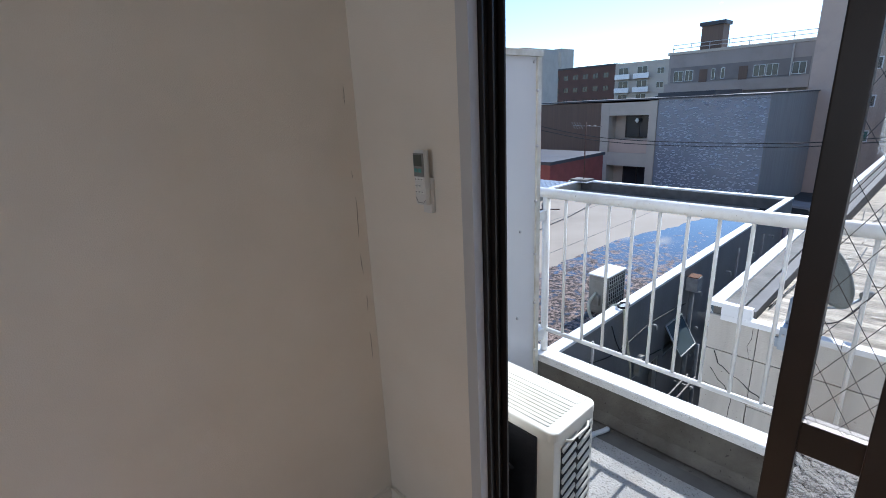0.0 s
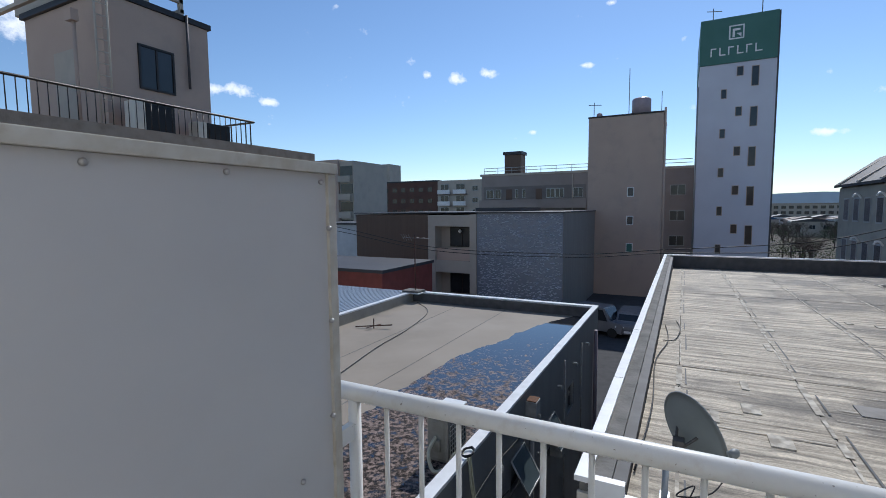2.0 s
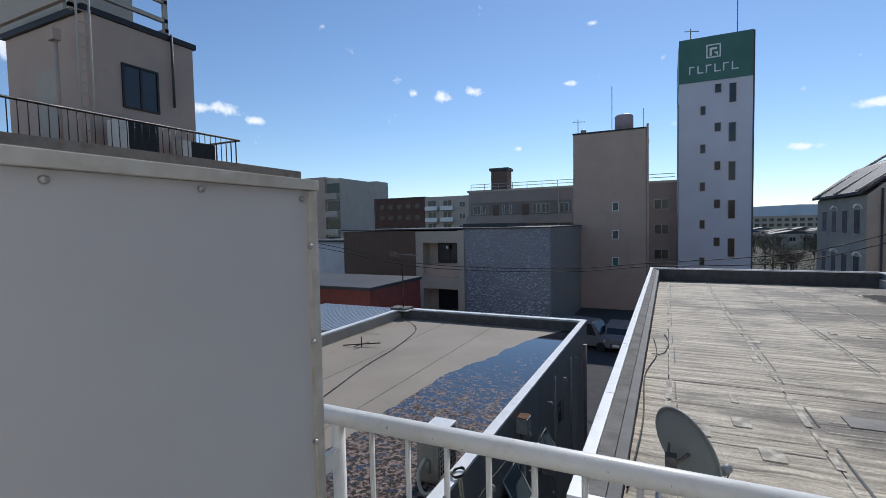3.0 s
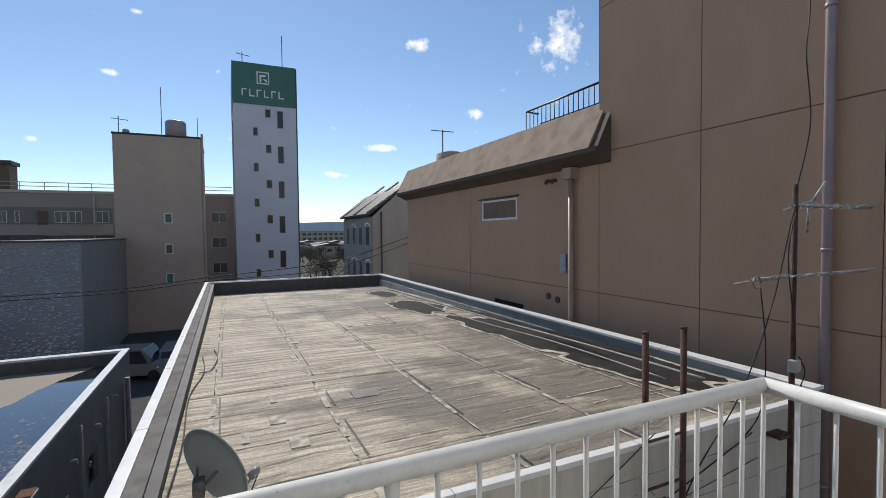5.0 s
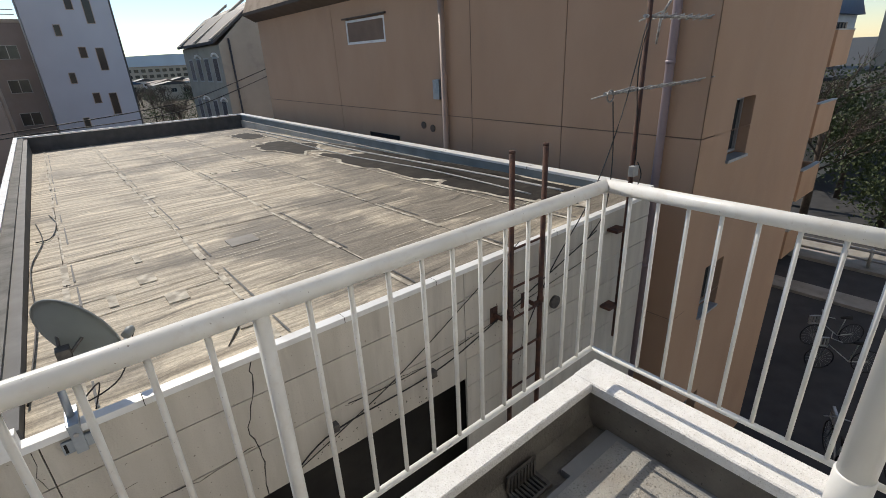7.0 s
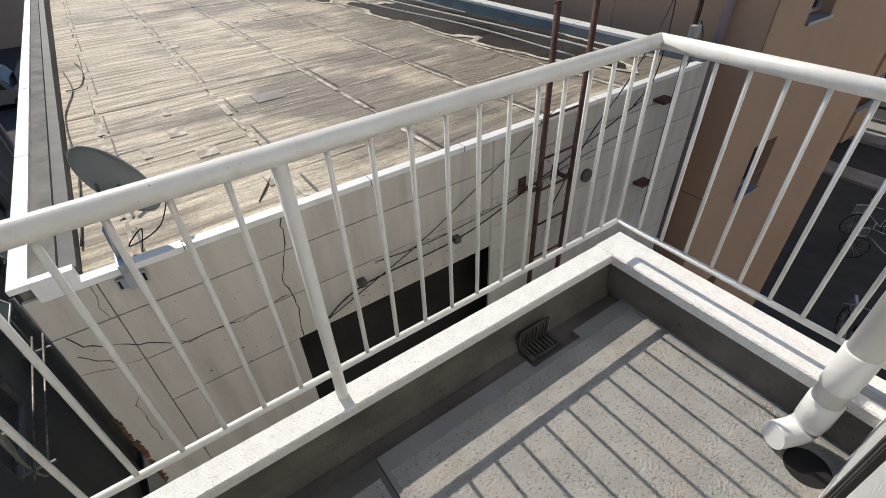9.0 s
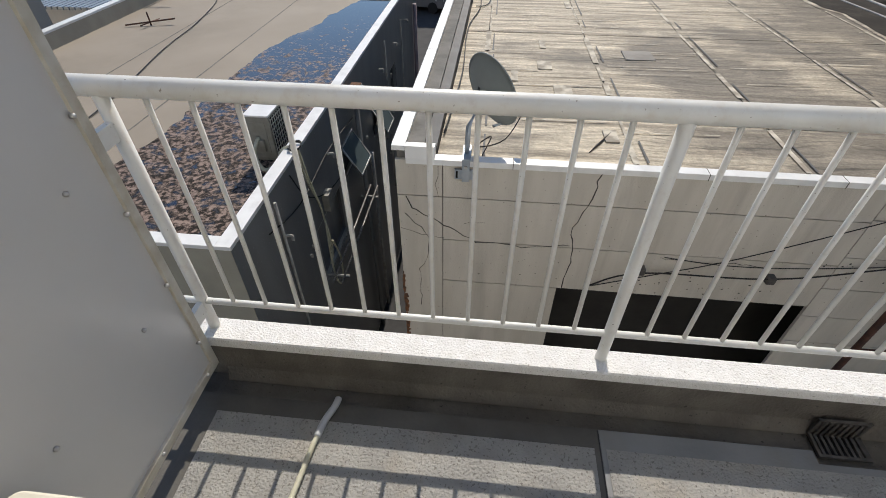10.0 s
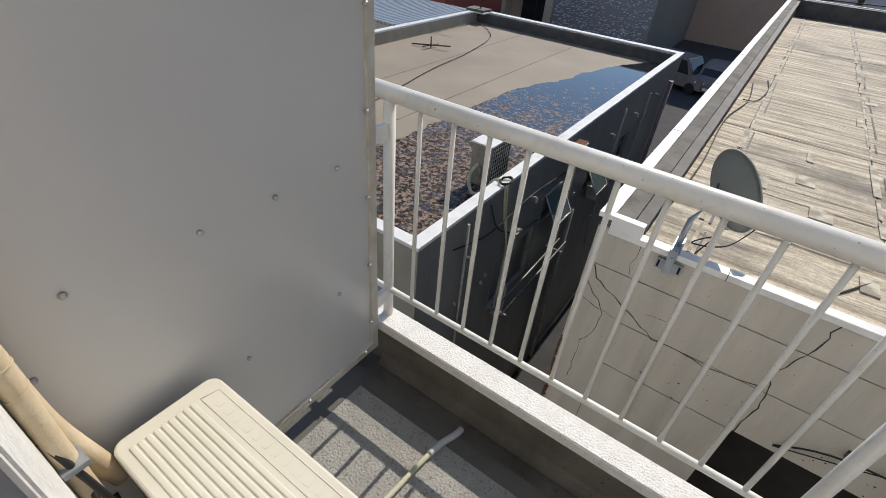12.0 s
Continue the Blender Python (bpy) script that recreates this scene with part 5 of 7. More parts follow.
for pts in ([(5.68, 1.48, 2.05), (5.8, 1.45, 2.6), (5.72, 1.45, 3.2), (5.86, 1.5, 3.7), (6.0, 1.6, 4.8), (6.1, 1.6, 6.5)],
            [(5.68, 1.48, 1.84), (5.5, 1.45, 1.4), (5.66, 1.47, 0.7), (5.65, 1.47, 0.42)],
            [(5.15, 1.47, 1.15), (5.2, 1.45, 0.6), (5.18, 1.47, 0.1), (5.15, 1.6, -0.2)],
            [(5.6, 1.47, 1.8), (5.3, 1.46, 1.0), (4.9, 1.46, 0.3), (4.4, 1.5, -0.3), (4.1, 1.55, -0.9)],
            [(5.7, 1.46, 0.5), (5.78, 1.45, 0.35), (5.72, 1.46, 0.2), (5.66, 1.46, 0.1)]):
    part("cable", tube(curve_pts(pts), 0.006, 6), M_cable, am)
part("bracket", box(5.5, 5.68, 1.49, BY0, -0.25, -0.22), M_rust, am)
part("bracket", box(5.5, 5.68, 1.49, BY0, -1.2, -1.17), M_rust, am)

# ---- wet-roofed building beside it ----
AX0, AX1, AY0, AY1, AZ, AR = -7.0, -1.14, 1.715, 12.05, -1.0, -1.3
wet = thing("wet_roof_building", (-4, AY0, GZ), "dark grey building with pooled water on its flat roof", "building")
bm = bmesh.new()
# side wall with two window openings
W_HOLES = [(4.75 - AY0, 5.35 - AY0, -2.3 - GZ, -1.75 - GZ), (6.6 - AY0, 7.2 - AY0, -2.6 - GZ, -2.0 - GZ), (3.4 - AY0, 4.6 - AY0, -3.1 - GZ, -2.2 - GZ), (8.3 - AY0, 8.9 - AY0, -2.6 - GZ, -2.0 - GZ)]
holed(bm, (AX1, AY0, GZ), (0, 1, 0), (0, 0, 1), (1, 0, 0), AY1 - AY0, AZ - 0.04 - GZ, W_HOLES, 0.12)
part("wall_east", bm, M_awall, wet, "dark grey metal-clad side wall")
part("wall_south", box(AX0, AX1 - 0.15, AY0, AY0 + 0.12, GZ, AZ - 0.04), M_afront, wet, "beige rendered end wall")
part("corner", box(AX1 - 0.15, AX1 - 0.001, AY0, AY0 + 0.12, GZ, AZ - 0.04), M_afront, wet)
part("wall_west", box(AX0, AX0 + 0.15, AY0 + 0.12, AY1, GZ, AZ - 0.04), M_afront, wet)
part("wall_north", box(AX0, AX1 - 0.002, AY1 - 0.2, AY1, GZ, AZ - 0.04), M_awall, wet)
# shade of these inner faces is in their dark colour too
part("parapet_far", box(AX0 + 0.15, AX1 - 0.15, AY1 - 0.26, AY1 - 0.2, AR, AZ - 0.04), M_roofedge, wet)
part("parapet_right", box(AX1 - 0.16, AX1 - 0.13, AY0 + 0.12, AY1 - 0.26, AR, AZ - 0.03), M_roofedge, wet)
M_sandroof = mat("roof_tan_sheet", (0.3, 0.255, 0.2), (0.26, 0.22, 0.17), 0.7, 0.75, stain=(0.2, 0.17, 0.13), stain_scale=0.5, stain_amt=0.5)
part("roof", box(AX0 + 0.15, AX1 - 0.15, AY0 + 0.12, AY1 - 0.2, AR - 0.1, AR), M_sandroof, wet, "tan flat roof sheet with dirt marks")
for x in (-5.2, -3.7):
    part("seam", box(x, x + 0.02, AY0 + 0.15, AY1 - 0.3, AR, AR + 0.003), M_parapet, wet)
part("cap", box(AX1 - 0.13, AX1 + 0.012, AY0 - 0.01, AY1, AZ - 0.04, AZ, 0.004), M_capwhite, wet, "white metal parapet cap")
part("cap", box(AX0, AX1 - 0.131, AY1 - 0.2, AY1 + 0.01, AZ - 0.04, AZ, 0.004), M_capwhite, wet, "white metal parapet cap")
part("cap", box(AX0, AX1 - 0.131, AY0 - 0.01, AY0 + 0.125, AZ - 0.04, AZ, 0.004), M_capwhite, wet, "white metal parapet cap")
part("cap", box(AX0 - 0.01, AX0 + 0.15, AY0 + 0.126, AY1 - 0.201, AZ - 0.04, AZ, 0.004), M_capwhite, wet, "white metal parapet cap")
# pooled water with a wavy edge
bm = bmesh.new()
left, right = [], []
for i in range(160):
    y = AY0 + 0.125 + (AY1 - 0.265 - AY0 - 0.125) * i / 159
    key = [(1.7, -3.2), (3.5, -3.3), (5.0, -3.25), (7.0, -3.1), (8.6, -2.75), (10.0, -2.45), (10.9, -2.2), (11.4, -1.9), (12.1, -1.5)]
    for (ya, xa), (yb, xb) in zip(key, key[1:]):
        if ya <= y <= yb:
            x = xa + (xb - xa) * (y - ya) / (yb - ya)
    x += 0.12 * noise.noise(Vector((y * 1.3, 0.3, 0))) + 0.06 * noise.noise(Vector((y * 4.1, 5.3, 0))) + 0.03 * abs(noise.noise(Vector((y * 9.1, 2.3, 0))))
    left.append(bm.verts.new((x, y, AR + 0.004)))
    right.append(bm.verts.new((AX1 - 0.161, y, AR + 0.004)))
for i in range(159):
    bm.faces.new((left[i], right[i], right[i + 1], left[i + 1]))
part("pooled_water", bm, M_puddle, wet, "still water reflecting sky, leaf litter at one end")
part("cable", tube(curve_pts([(-6.6, 11.6, AR + 0.02), (-5.6, 10.5, AR + 0.02), (-5.1, 8.6, AR + 0.02), (-4.9, 7.0, AR + 0.02), (-4.5, 5.0, AR + 0.02), (-4.3, 3.2, AR + 0.02)]), 0.009, 6), M_cable, wet)
for y in (2.6, 4.2, 5.9, 7.4, 8.8, 10.2):
    bm = tube(curve_pts([(AX1, y, -1.6 - 0.05 * math.sin(y)), (AX1 + 0.07, y + 0.02, -1.6 - 0.05 * math.sin(y)), (AX1 + 0.08, y + 0.02, -1.66 - 0.05 * math.sin(y))]), 0.018, 8)
    part("vent_spout", bm, M_cablewhite, wet)
for a, b, c, d in W_HOLES:
    y0_, y1_, z0_, z1_ = a + AY0, b + AY0, c + GZ, d + GZ
    w_ = part("window", _frame_bm(Vector((AX1 - 0.03, y0_, z0_)), Vector((0, 1, 0)), Vector((1, 0, 0)), y1_ - y0_, z1_ - z0_, 0.035, 0), M_frameal, wet)
for (y, z, h) in ((4.75, -1.78, 0.5), (6.6, -2.05, 0.5)):
    # top-hung pane pushed open
    bm = bmesh.new()
    w = 0.58
    a = [Vector((AX1 + 0.01, y, z)), Vector((AX1 + 0.01, y + w, z)), Vector((AX1 + 0.26, y + w, z - h * 0.86)), Vector((AX1 + 0.26, y, z - h * 0.86))]
    add_tube(bm, a + [a[0]], 0.014, 6)
    sh = part("open_sash", bm, M_frameal, wet)
    bm = bmesh.new()
    bm.faces.new([bm.verts.new(q) for q in a])
    part("pane", bm, M_frost, sh, "greenish frosted pane")
gp = part("downpipe", tube([(AX1 + 0.07, 5.5, GZ), (AX1 + 0.07, 5.5, -1.35)], 0.04, 12), M_awall, wet)
part("rain_head", box(AX1 + 0.001, AX1 + 0.17, 5.4, 5.62, -1.4, -1.18, 0.01), M_cablewhite, gp, "rainwater head full of leaves")
part("leaves", box(AX1 + 0.012, AX1 + 0.16, 5.41, 5.61, -1.18, -1.165, 0.004), M_rustbright, gp)
part("downpipe", tube([(AX1 + 0.07, 11.3, GZ), (AX1 + 0.07, 11.3, -1.5)], 0.05, 12), M_pipe_purple, wet)
part("downpipe", tube([(AX1 + 0.06, 6.1, GZ), (AX1 + 0.06, 6.1, -2.6)], 0.035, 12), M_cablewhite, wet)
for off in (0.12, 0.24):
    part("drying_pole", tube([(AX1 + off, 3.3, -3.0), (AX1 + off, 5.6, -2.95)], 0.014, 10), M_alu, wet, "steel drying pole")
for y in (3.45, 5.35):
    part("pole_arm", box(AX1, AX1 + 0.3, y - 0.01, y + 0.01, -3.03, -3.0), M_cablewhite, wet)
part("hood", box(AX1, AX1 + 0.22, 6.9, 7.25, -2.75, -2.5, 0.01), M_cablewhite, wet, "pale vent hood")
for k, (a, b) in enumerate((((3.35, -1.05), (4.4, -3.0)), ((3.3, -1.0), (4.3, -2.9)))):
    part("cable", tube(curve_pts([(AX1 + 0.02, a[0], AZ + 0.01), (AX1 + 0.04, a[0] + 0.05, -1.4), (AX1 + 0.03, a[0] + 0.25 + 0.05 * k, -2.0), (AX1 + 0.03, a[0] + 0.35, -2.7), (AX1 + 0.05, a[0] + 0.2, -2.85)]), 0.012, 6), M_hose, wet)

rnd = random.Random(57)
for y_, z0_, z1_ in ((2.55, -1.15, -4.0), (7.9, -1.3, -4.5), (9.6, -1.4, -4.5)):
    part("conduit", tube([(AX1 + 0.03, y_, z1_), (AX1 + 0.03, y_ + 0.01, (z0_ + z1_) / 2), (AX1 + 0.03, y_, z0_)], 0.016, 8), M_cablewhite, wet, "thin grey conduit")
for k in range(16):
    y_, z_ = rnd.uniform(2.2, 8.5), rnd.uniform(-3.6, -1.3)
    part("wall_clip", box(AX1, AX1 + 0.035, y_ - 0.012, y_ + 0.012, z_ - 0.03, z_ + 0.015, 0.003), M_cablewhite, wet)
part("junction_box", box(AX1, AX1 + 0.09, 3.75, 3.93, -2.15, -1.9, 0.01), M_acold, wet)
part("hose_loop", tube(curve_pts([(AX1 + 0.04, 3.62, -2.2), (AX1 + 0.07, 3.5, -2.9), (AX1 + 0.08, 3.58, -3.3), (AX1 + 0.08, 3.75, -3.35), (AX1 + 0.07, 3.82, -3.0), (AX1 + 0.05, 3.7, -2.6)]), 0.014, 6), M_hose, wet)
for pts in ([(3.0, -1.12), (3.3, -1.6), (3.9, -1.95), (4.6, -2.1)], [(2.3, -1.35), (3.1, -1.55), (4.2, -1.5), (5.4, -1.62)]):
    part("cable", tube(curve_pts([(AX1 + 0.025, y_, z_) for y_, z_ in pts]), 0.008, 6), M_cable, wet)

# second outdoor unit, on the wet roof, its guard faces the edge
u2 = thing("outdoor_unit", (-1.6, 3.7, AR), "weathered outdoor unit standing in roof water by the parapet", "air conditioner", "outdoor units")
part("body", box(-1.74, -1.47, 3.52, 4.02, AR + 0.06, AR + 0.56, 0.01), M_acold, u2)
part("lid", box(-1.75, -1.46, 3.51, 4.03, AR + 0.56, AR + 0.58, 0.006), M_capwhite, u2, "pale lid")
part("guard_bed", box(-1.469, -1.466, 3.55, 3.99, AR + 0.09, AR + 0.53), M_black, u2)
for k in range(9):
    part("guard_bar", box(-1.465, -1.458, 3.55 + k * 0.054, 3.558 + k * 0.054, AR + 0.09, AR + 0.53), M_ac_grille, u2)
for k in range(8):
    part("guard_bar", box(-1.465, -1.459, 3.55, 3.99, AR + 0.1 + k * 0.058, AR + 0.107 + k * 0.058), M_ac_grille, u2)
for y in (3.56, 3.9):
    part("foot", box(-1.77, -1.44, y, y + 0.06, AR, AR + 0.06), M_kerb, u2)
part("hose", tube(curve_pts([(-1.62, 3.5, AR + 0.33), (-1.64, 3.36, AR + 0.2), (-1.55, 3.3, AR + 0.04), (-1.4, 3.32, AR + 0.1), (-1.3, 3.34, AR + 0.27), (-1.2, 3.35, AZ + 0.02)]), 0.022, 8), M_hose, u2)
part("side_panel", box(-1.69, -1.52, 3.512, 3.519, AR + 0.12, AR + 0.5, 0.004), M_acold, u2, "recessed weathered side panel")
part("valve_cover", box(-1.66, -1.56, 3.47, 3.512, AR + 0.16, AR + 0.3, 0.008), M_acold, u2)
rnd = random.Random(41)
coil = []
for k in range(26):
    a = k * 0.75
    coil.append((-1.16 + 0.06 * math.cos(a) + 0.02 * rnd.random(), 3.36 + 0.1 * math.sin(a), AZ + 0.015 + 0.006 * (k % 5)))
part("coiled_cable", tube(curve_pts(coil, 3), 0.007, 6), M_cable, u2, "tangled black cable on the parapet cap")
# small aerials on the wet roof
ra = thing("roof_aerial", (-6.85, 11.9, AZ), "thin rooftop aerial on a square base", "antenna")
part("base", box(-7.15, -6.55, 11.6, 12.05, AZ - 0.02, AZ + 0.06, 0.01), M_parapet, ra)
part("base_frame", box(-7.2, -6.5, 11.55, 12.08, AZ - 0.03, AZ - 0.0, 0.003), M_capwhite, ra)
part("mast", tube([(-6.8, 11.85, AZ + 0.05), (-6.8, 11.85, 0.85)], 0.018, 8), M_rust, ra)
part("boom", tube([(-7.25, 11.85, 0.75), (-6.25, 11.85, 0.72)], 0.012, 6), M_alu, ra)
for k in range(6):
    x = -7.25 + k * 0.09 if k < 4 else -6.7 + (k - 4) * 0.2
    part("element", tube([(x, 11.75, 0.75 + (0.1 if k < 4 else 0.0)), (x, 11.95, 0.75 - (0.1 if k < 4 else 0.0))], 0.008, 5), M_alu, ra)
rb = thing("roof_aerial", (-6.0, 8.4, AR), "small fallen aerial lying on the tan roof", "antenna")
part("boom", tube([(-6.4, 8.2, AR + 0.03), (-5.5, 8.5, AR + 0.1)], 0.015, 6), M_rust, rb)
part("element", tube([(-6.0, 8.1, AR + 0.06), (-5.9, 8.6, AR + 0.06)], 0.012, 6), M_rust, rb)
part("element", tube([(-5.95, 8.35, AR), (-5.95, 8.35, AR + 0.25)], 0.015, 6), M_rust, rb)

# ---- salmon apartment block ----
CX, CY0, CY1, CE = 7.0, 1.4, 14.95, 11.45
TALL, LOWT = 13.0, 5.36
sal = thing("apartment_building", (CX, CY0, GZ), "salmon rendered apartment block with recessed joints", "building")


def win_hole(y0, y1, z0, z1):
    return (y0 - CY0, y1 - CY0, z0 - GZ, z1 - GZ)


bm = bmesh.new()
# west face, seen over the flat roof: panels between recessed joints
jy = [CY0, 3.41, LOWT, 10.2, CY1]
jz = [GZ, -4.4, -1.92, 0.55, 3.02, 5.5, 8.0, 10.5, TALL]
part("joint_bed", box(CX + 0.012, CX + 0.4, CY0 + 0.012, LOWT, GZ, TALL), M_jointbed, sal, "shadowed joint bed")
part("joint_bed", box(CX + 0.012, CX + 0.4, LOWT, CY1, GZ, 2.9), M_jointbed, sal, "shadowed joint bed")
for ya, yb in zip(jy, jy[1:]):
    for za, zb in zip(jz, jz[1:]):
        if ya >= LOWT and za >= 3.0:
            continue
        zt = zb if not (ya >= LOWT and zb > 2.9) else 2.9
        if ya == LOWT and za == 0.55:
            # opening for the wide window
            bm = bmesh.new()
            holed(bm, (CX, ya + 0.008, za + 0.008), (0, 1, 0), (0, 0, 1), (-1, 0, 0), yb - ya - 0.016, zt - za - 0.008, [(7.93 - ya, 9.55 - ya, 1.92 - za, 2.44 - za)], 0.08)
            for f in bm.faces:
                f.normal_flip()
            part("wall_panel", bm, M_salmon, sal)
            continue
        part("wall_panel", box(CX, CX + 0.011, ya + 0.008, yb - 0.008, za + 0.008, zt - 0.008), M_salmon, sal)
w = add_window(sal, (CX + 0.02, 7.94, 1.93), (0, 1, 0), (-1, 0, 0), 1.6, 0.5, M_capwhite, M_frost, 0, 0.05, "wide low frosted window")
part("window_hood", box(CX - 0.06, CX, 7.85, 9.62, 2.45, 2.48), M_soffit, sal)
# south face with windows
SW = [(7.86, 8.49, 2.58, 3.36), (7.86, 8.49, 0.16, 0.94), (7.86, 8.49, -2.22, -1.4), (7.86, 8.49, -4.7, -3.9), (7.86, 8.49, 5.1, 5.9)]
jx = [CX, 9.29, CE]
bm = bmesh.new()
holed(bm, (CX + 0.02, CY0 + 0.012, GZ), (1, 0, 0), (0, 0, 1), (0, -1, 0), CE - CX - 0.02, TALL - GZ, [(a - CX - 0.02, b - CX - 0.02, c - GZ, d - GZ) for a, b, c, d in SW], 0.22)
part("wall_south", bm, M_salmon, sal)
for xa, xb in zip(jx, jx[1:]):
    for za, zb in zip(jz, jz[1:]):
        bm = bmesh.new()
        hs_ = []
        for a, b, c, d in SW:
            if a > xa and b < xb and d > za and c < zb:
                hs_.append((a - xa - 0.006, b - xa - 0.006, max(c, za + 0.006) - za - 0.006, min(d, zb - 0.006) - za - 0.006))
        W_, H_ = xb - xa - 0.012, zb - za - 0.012
        hs_ = [(a, b, max(0.0, c), min(H_, d)) for a, b, c, d in hs_]
        o = (xa + 0.006, CY0, za + 0.006)
        holed(bm, o, (1, 0, 0), (0, 0, 1), (0, -1, 0), W_, H_, hs_, 0.011, back=False)
        part("wall_panel", bm, M_salmon, sal)
for a, b, c, d in SW:
    w = add_window(sal, (a + 0.02, CY0 + 0.15, c + 0.03), (1, 0, 0), (0, -1, 0), b - a - 0.04, d - c - 0.05, M_frameal, M_glassdark, 1, 0.035, "dark sliding window deep in its reveal")
    part("sill", box(a - 0.01, b + 0.01, CY0 - 0.04, CY0 + 0.13, c - 0.035, c + 0.005, 0.004), M_bracket, w, "metal sill")
    part("curtain_tag", box(a + 0.03, a + 0.13, CY0 + 0.115, CY0 + 0.12, c + 0.28, c + 0.42), M_capwhite, w, "white square sign on the glass")
part("wall_east", box(CE - 0.2, CE, CY0 + 0.24, LOWT, GZ, TALL), M_salmon, sal)
part("wall_east", box(CE - 0.2, CE, LOWT, CY1, GZ, 2.9), M_salmon, sal)
part("tall_north", box(CX + 0.4, CE - 0.2, LOWT - 0.2, LOWT, 2.9, TALL), M_salmon, sal)
part("tall_end", box(CX + 0.0, CX + 0.41, LOWT + 0.0, LOWT + 0.01, 3.9, TALL), M_salmon, sal)
part("roof", box(CX, CE, CY0, LOWT, TALL, TALL + 0.1), M_parapet, sal)
part("low_roof", box(CX + 0.4, CE - 0.2, LOWT, CY1 + 0.4, 2.8, 3.0), M_parapet, sal)
part("low_north", box(CX + 0.01, CE, CY1, CY1 + 0.1, GZ, 2.9), M_salmon, sal)
part("rear_wing", box(CE + 0.001, 21.5, 3.75, CY1, GZ, 3.7), M_salmon, sal, "lower wing of the block")
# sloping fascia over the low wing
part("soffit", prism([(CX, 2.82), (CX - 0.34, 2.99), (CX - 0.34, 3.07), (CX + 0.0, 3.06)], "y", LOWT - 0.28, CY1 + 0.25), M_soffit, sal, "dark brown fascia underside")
part("fascia", prism([(CX - 0.345, 3.07), (CX - 0.30, 3.07), (CX + 0.12, 3.88), (CX + 0.08, 3.9)], "y", LOWT - 0.1, CY1 + 0.25), M_salmon_top, sal, "sloping weathered mortar fascia")
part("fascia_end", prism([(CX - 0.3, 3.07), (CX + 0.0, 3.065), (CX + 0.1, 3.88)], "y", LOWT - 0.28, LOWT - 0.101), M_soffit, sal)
part("fascia_fill", prism([(CX - 0.29, 3.07), (CX + 0.3, 3.065), (CX + 0.3, 3.86), (CX + 0.12, 3.87)], "y", LOWT + 0.02, CY1 + 0.24), M_salmon_top, sal)
rr_ = part("roof_railing", add_tube(bmesh.new(), [(CX + 0.25, LOWT + 0.02, 4.35), (CX + 0.25, 7.9, 4.35), (CX + 0.6, 7.95, 4.35)], 0.022, 8), M_bronze, sal)
for k in range(18):
    y = LOWT + 0.1 + k * 0.145
    part("bar", tube([(CX + 0.25, y, 3.87), (CX + 0.25, y, 4.35)], 0.01, 6), M_bronze, rr_)
part("bottom_bar", tube([(CX + 0.25, LOWT + 0.02, 3.98), (CX + 0.25, 7.4, 3.98)], 0.012, 6), M_bronze, rr_)
g = part("downpipe", tube([(CX - 0.09, 6.0, GZ), (CX - 0.09, 6.0, 2.7)], 0.055, 14), M_pipe_salmon, sal)
part("rain_head", box(CX - 0.2, CX - 0.001, 5.88, 6.12, 2.62, 2.83, 0.015), M_pipe_salmon, g)
g = part("downpipe", tube([(CX - 0.08, 1.85, GZ), (CX - 0.08, 1.85, TALL)], 0.05, 14), M_pipe_purple, sal, "mauve-grey downpipe")
for z in (-1.2, 1.4, 4.0):
    part("clip", tube([(CX - 0.08, 1.85, z), (CX - 0.08, 1.85, z + 0.04)], 0.058, 14), M_pipe_purple, g)
part("meter_box", box(CX - 0.12, CX - 0.001, 6.12, 6.3, 0.85, 1.2, 0.01), M_bracket, sal, "small grey meter box")
for y, z in ((6.79, 0.32), (6.5, 0.28)):
    part("vent", tube([(CX - 0.02, y, z), (CX, y, z)], 0.07, 16), M_soffit, sal)
for y in (6.75, 6.55):
    part("vent_spout", tube(curve_pts([(CX, y, 2.66), (CX - 0.08, y, 2.66), (CX - 0.1, y, 2.6)]), 0.035, 10), M_soffit, sal)
part("low_window", box(CX - 0.02, CX + 0.001, 7.7, 8.9, -0.25, 0.02), M_glassdark, sal)
tk = part("water_tank", tube([(CX + 0.9, 13.2, 3.0), (CX + 0.9, 13.2, 4.25), (CX + 0.9, 13.2, 4.35)], [0.5, 0.5, 0.2], 18), M_graywall, sal)
part("aerial", tube([(CX + 0.5, 13.0, 3.9), (CX + 0.5, 13.0, 5.0)], 0.02, 6), M_alu, sal)
part("aerial_boom", tube([(CX + 0.1, 13.0, 4.95), (CX + 0.9, 13.0, 4.95)], 0.015, 6), M_alu, sal)
# balconies at the wing's east end
part("eave", prism([(21.2, 2.87), (23.4, 2.87), (24.0, 3.15), (23.3, 3.76), (21.2, 3.76)], "y", 3.5, 12), M_soffit, sal, "dark brown eave")
for z in (1.79, -0.5, -2.79, -5.08):
    b = part("balcony", box(21.3, 23.3, 3.6, 3.72, z - 1.1, z), M_salmon, sal)
    part("balcony_side", box(23.18, 23.3, 3.72, 11, z - 1.1, z), M_salmon, b)
    part("balcony_floor", box(21.51, 23.18, 3.721, 11, z - 1.1, z - 0.95), M_concrete, b)
    part("balcony_rail", box(21.28, 23.32, 3.58, 3.74, z + 0.001, z + 0.04), M_frameal, b)

# ---- buildings across the street ----
def windows_on(parent, pts, w, h, y, glass=M_glassdark, frame=M_frameal, bars=1, t=0.06):
    for x, z in pts:
        add_window(parent, (x, y - 0.03, z), (1, 0, 0), (0, -1, 0), w, h, frame, glass, bars, t)


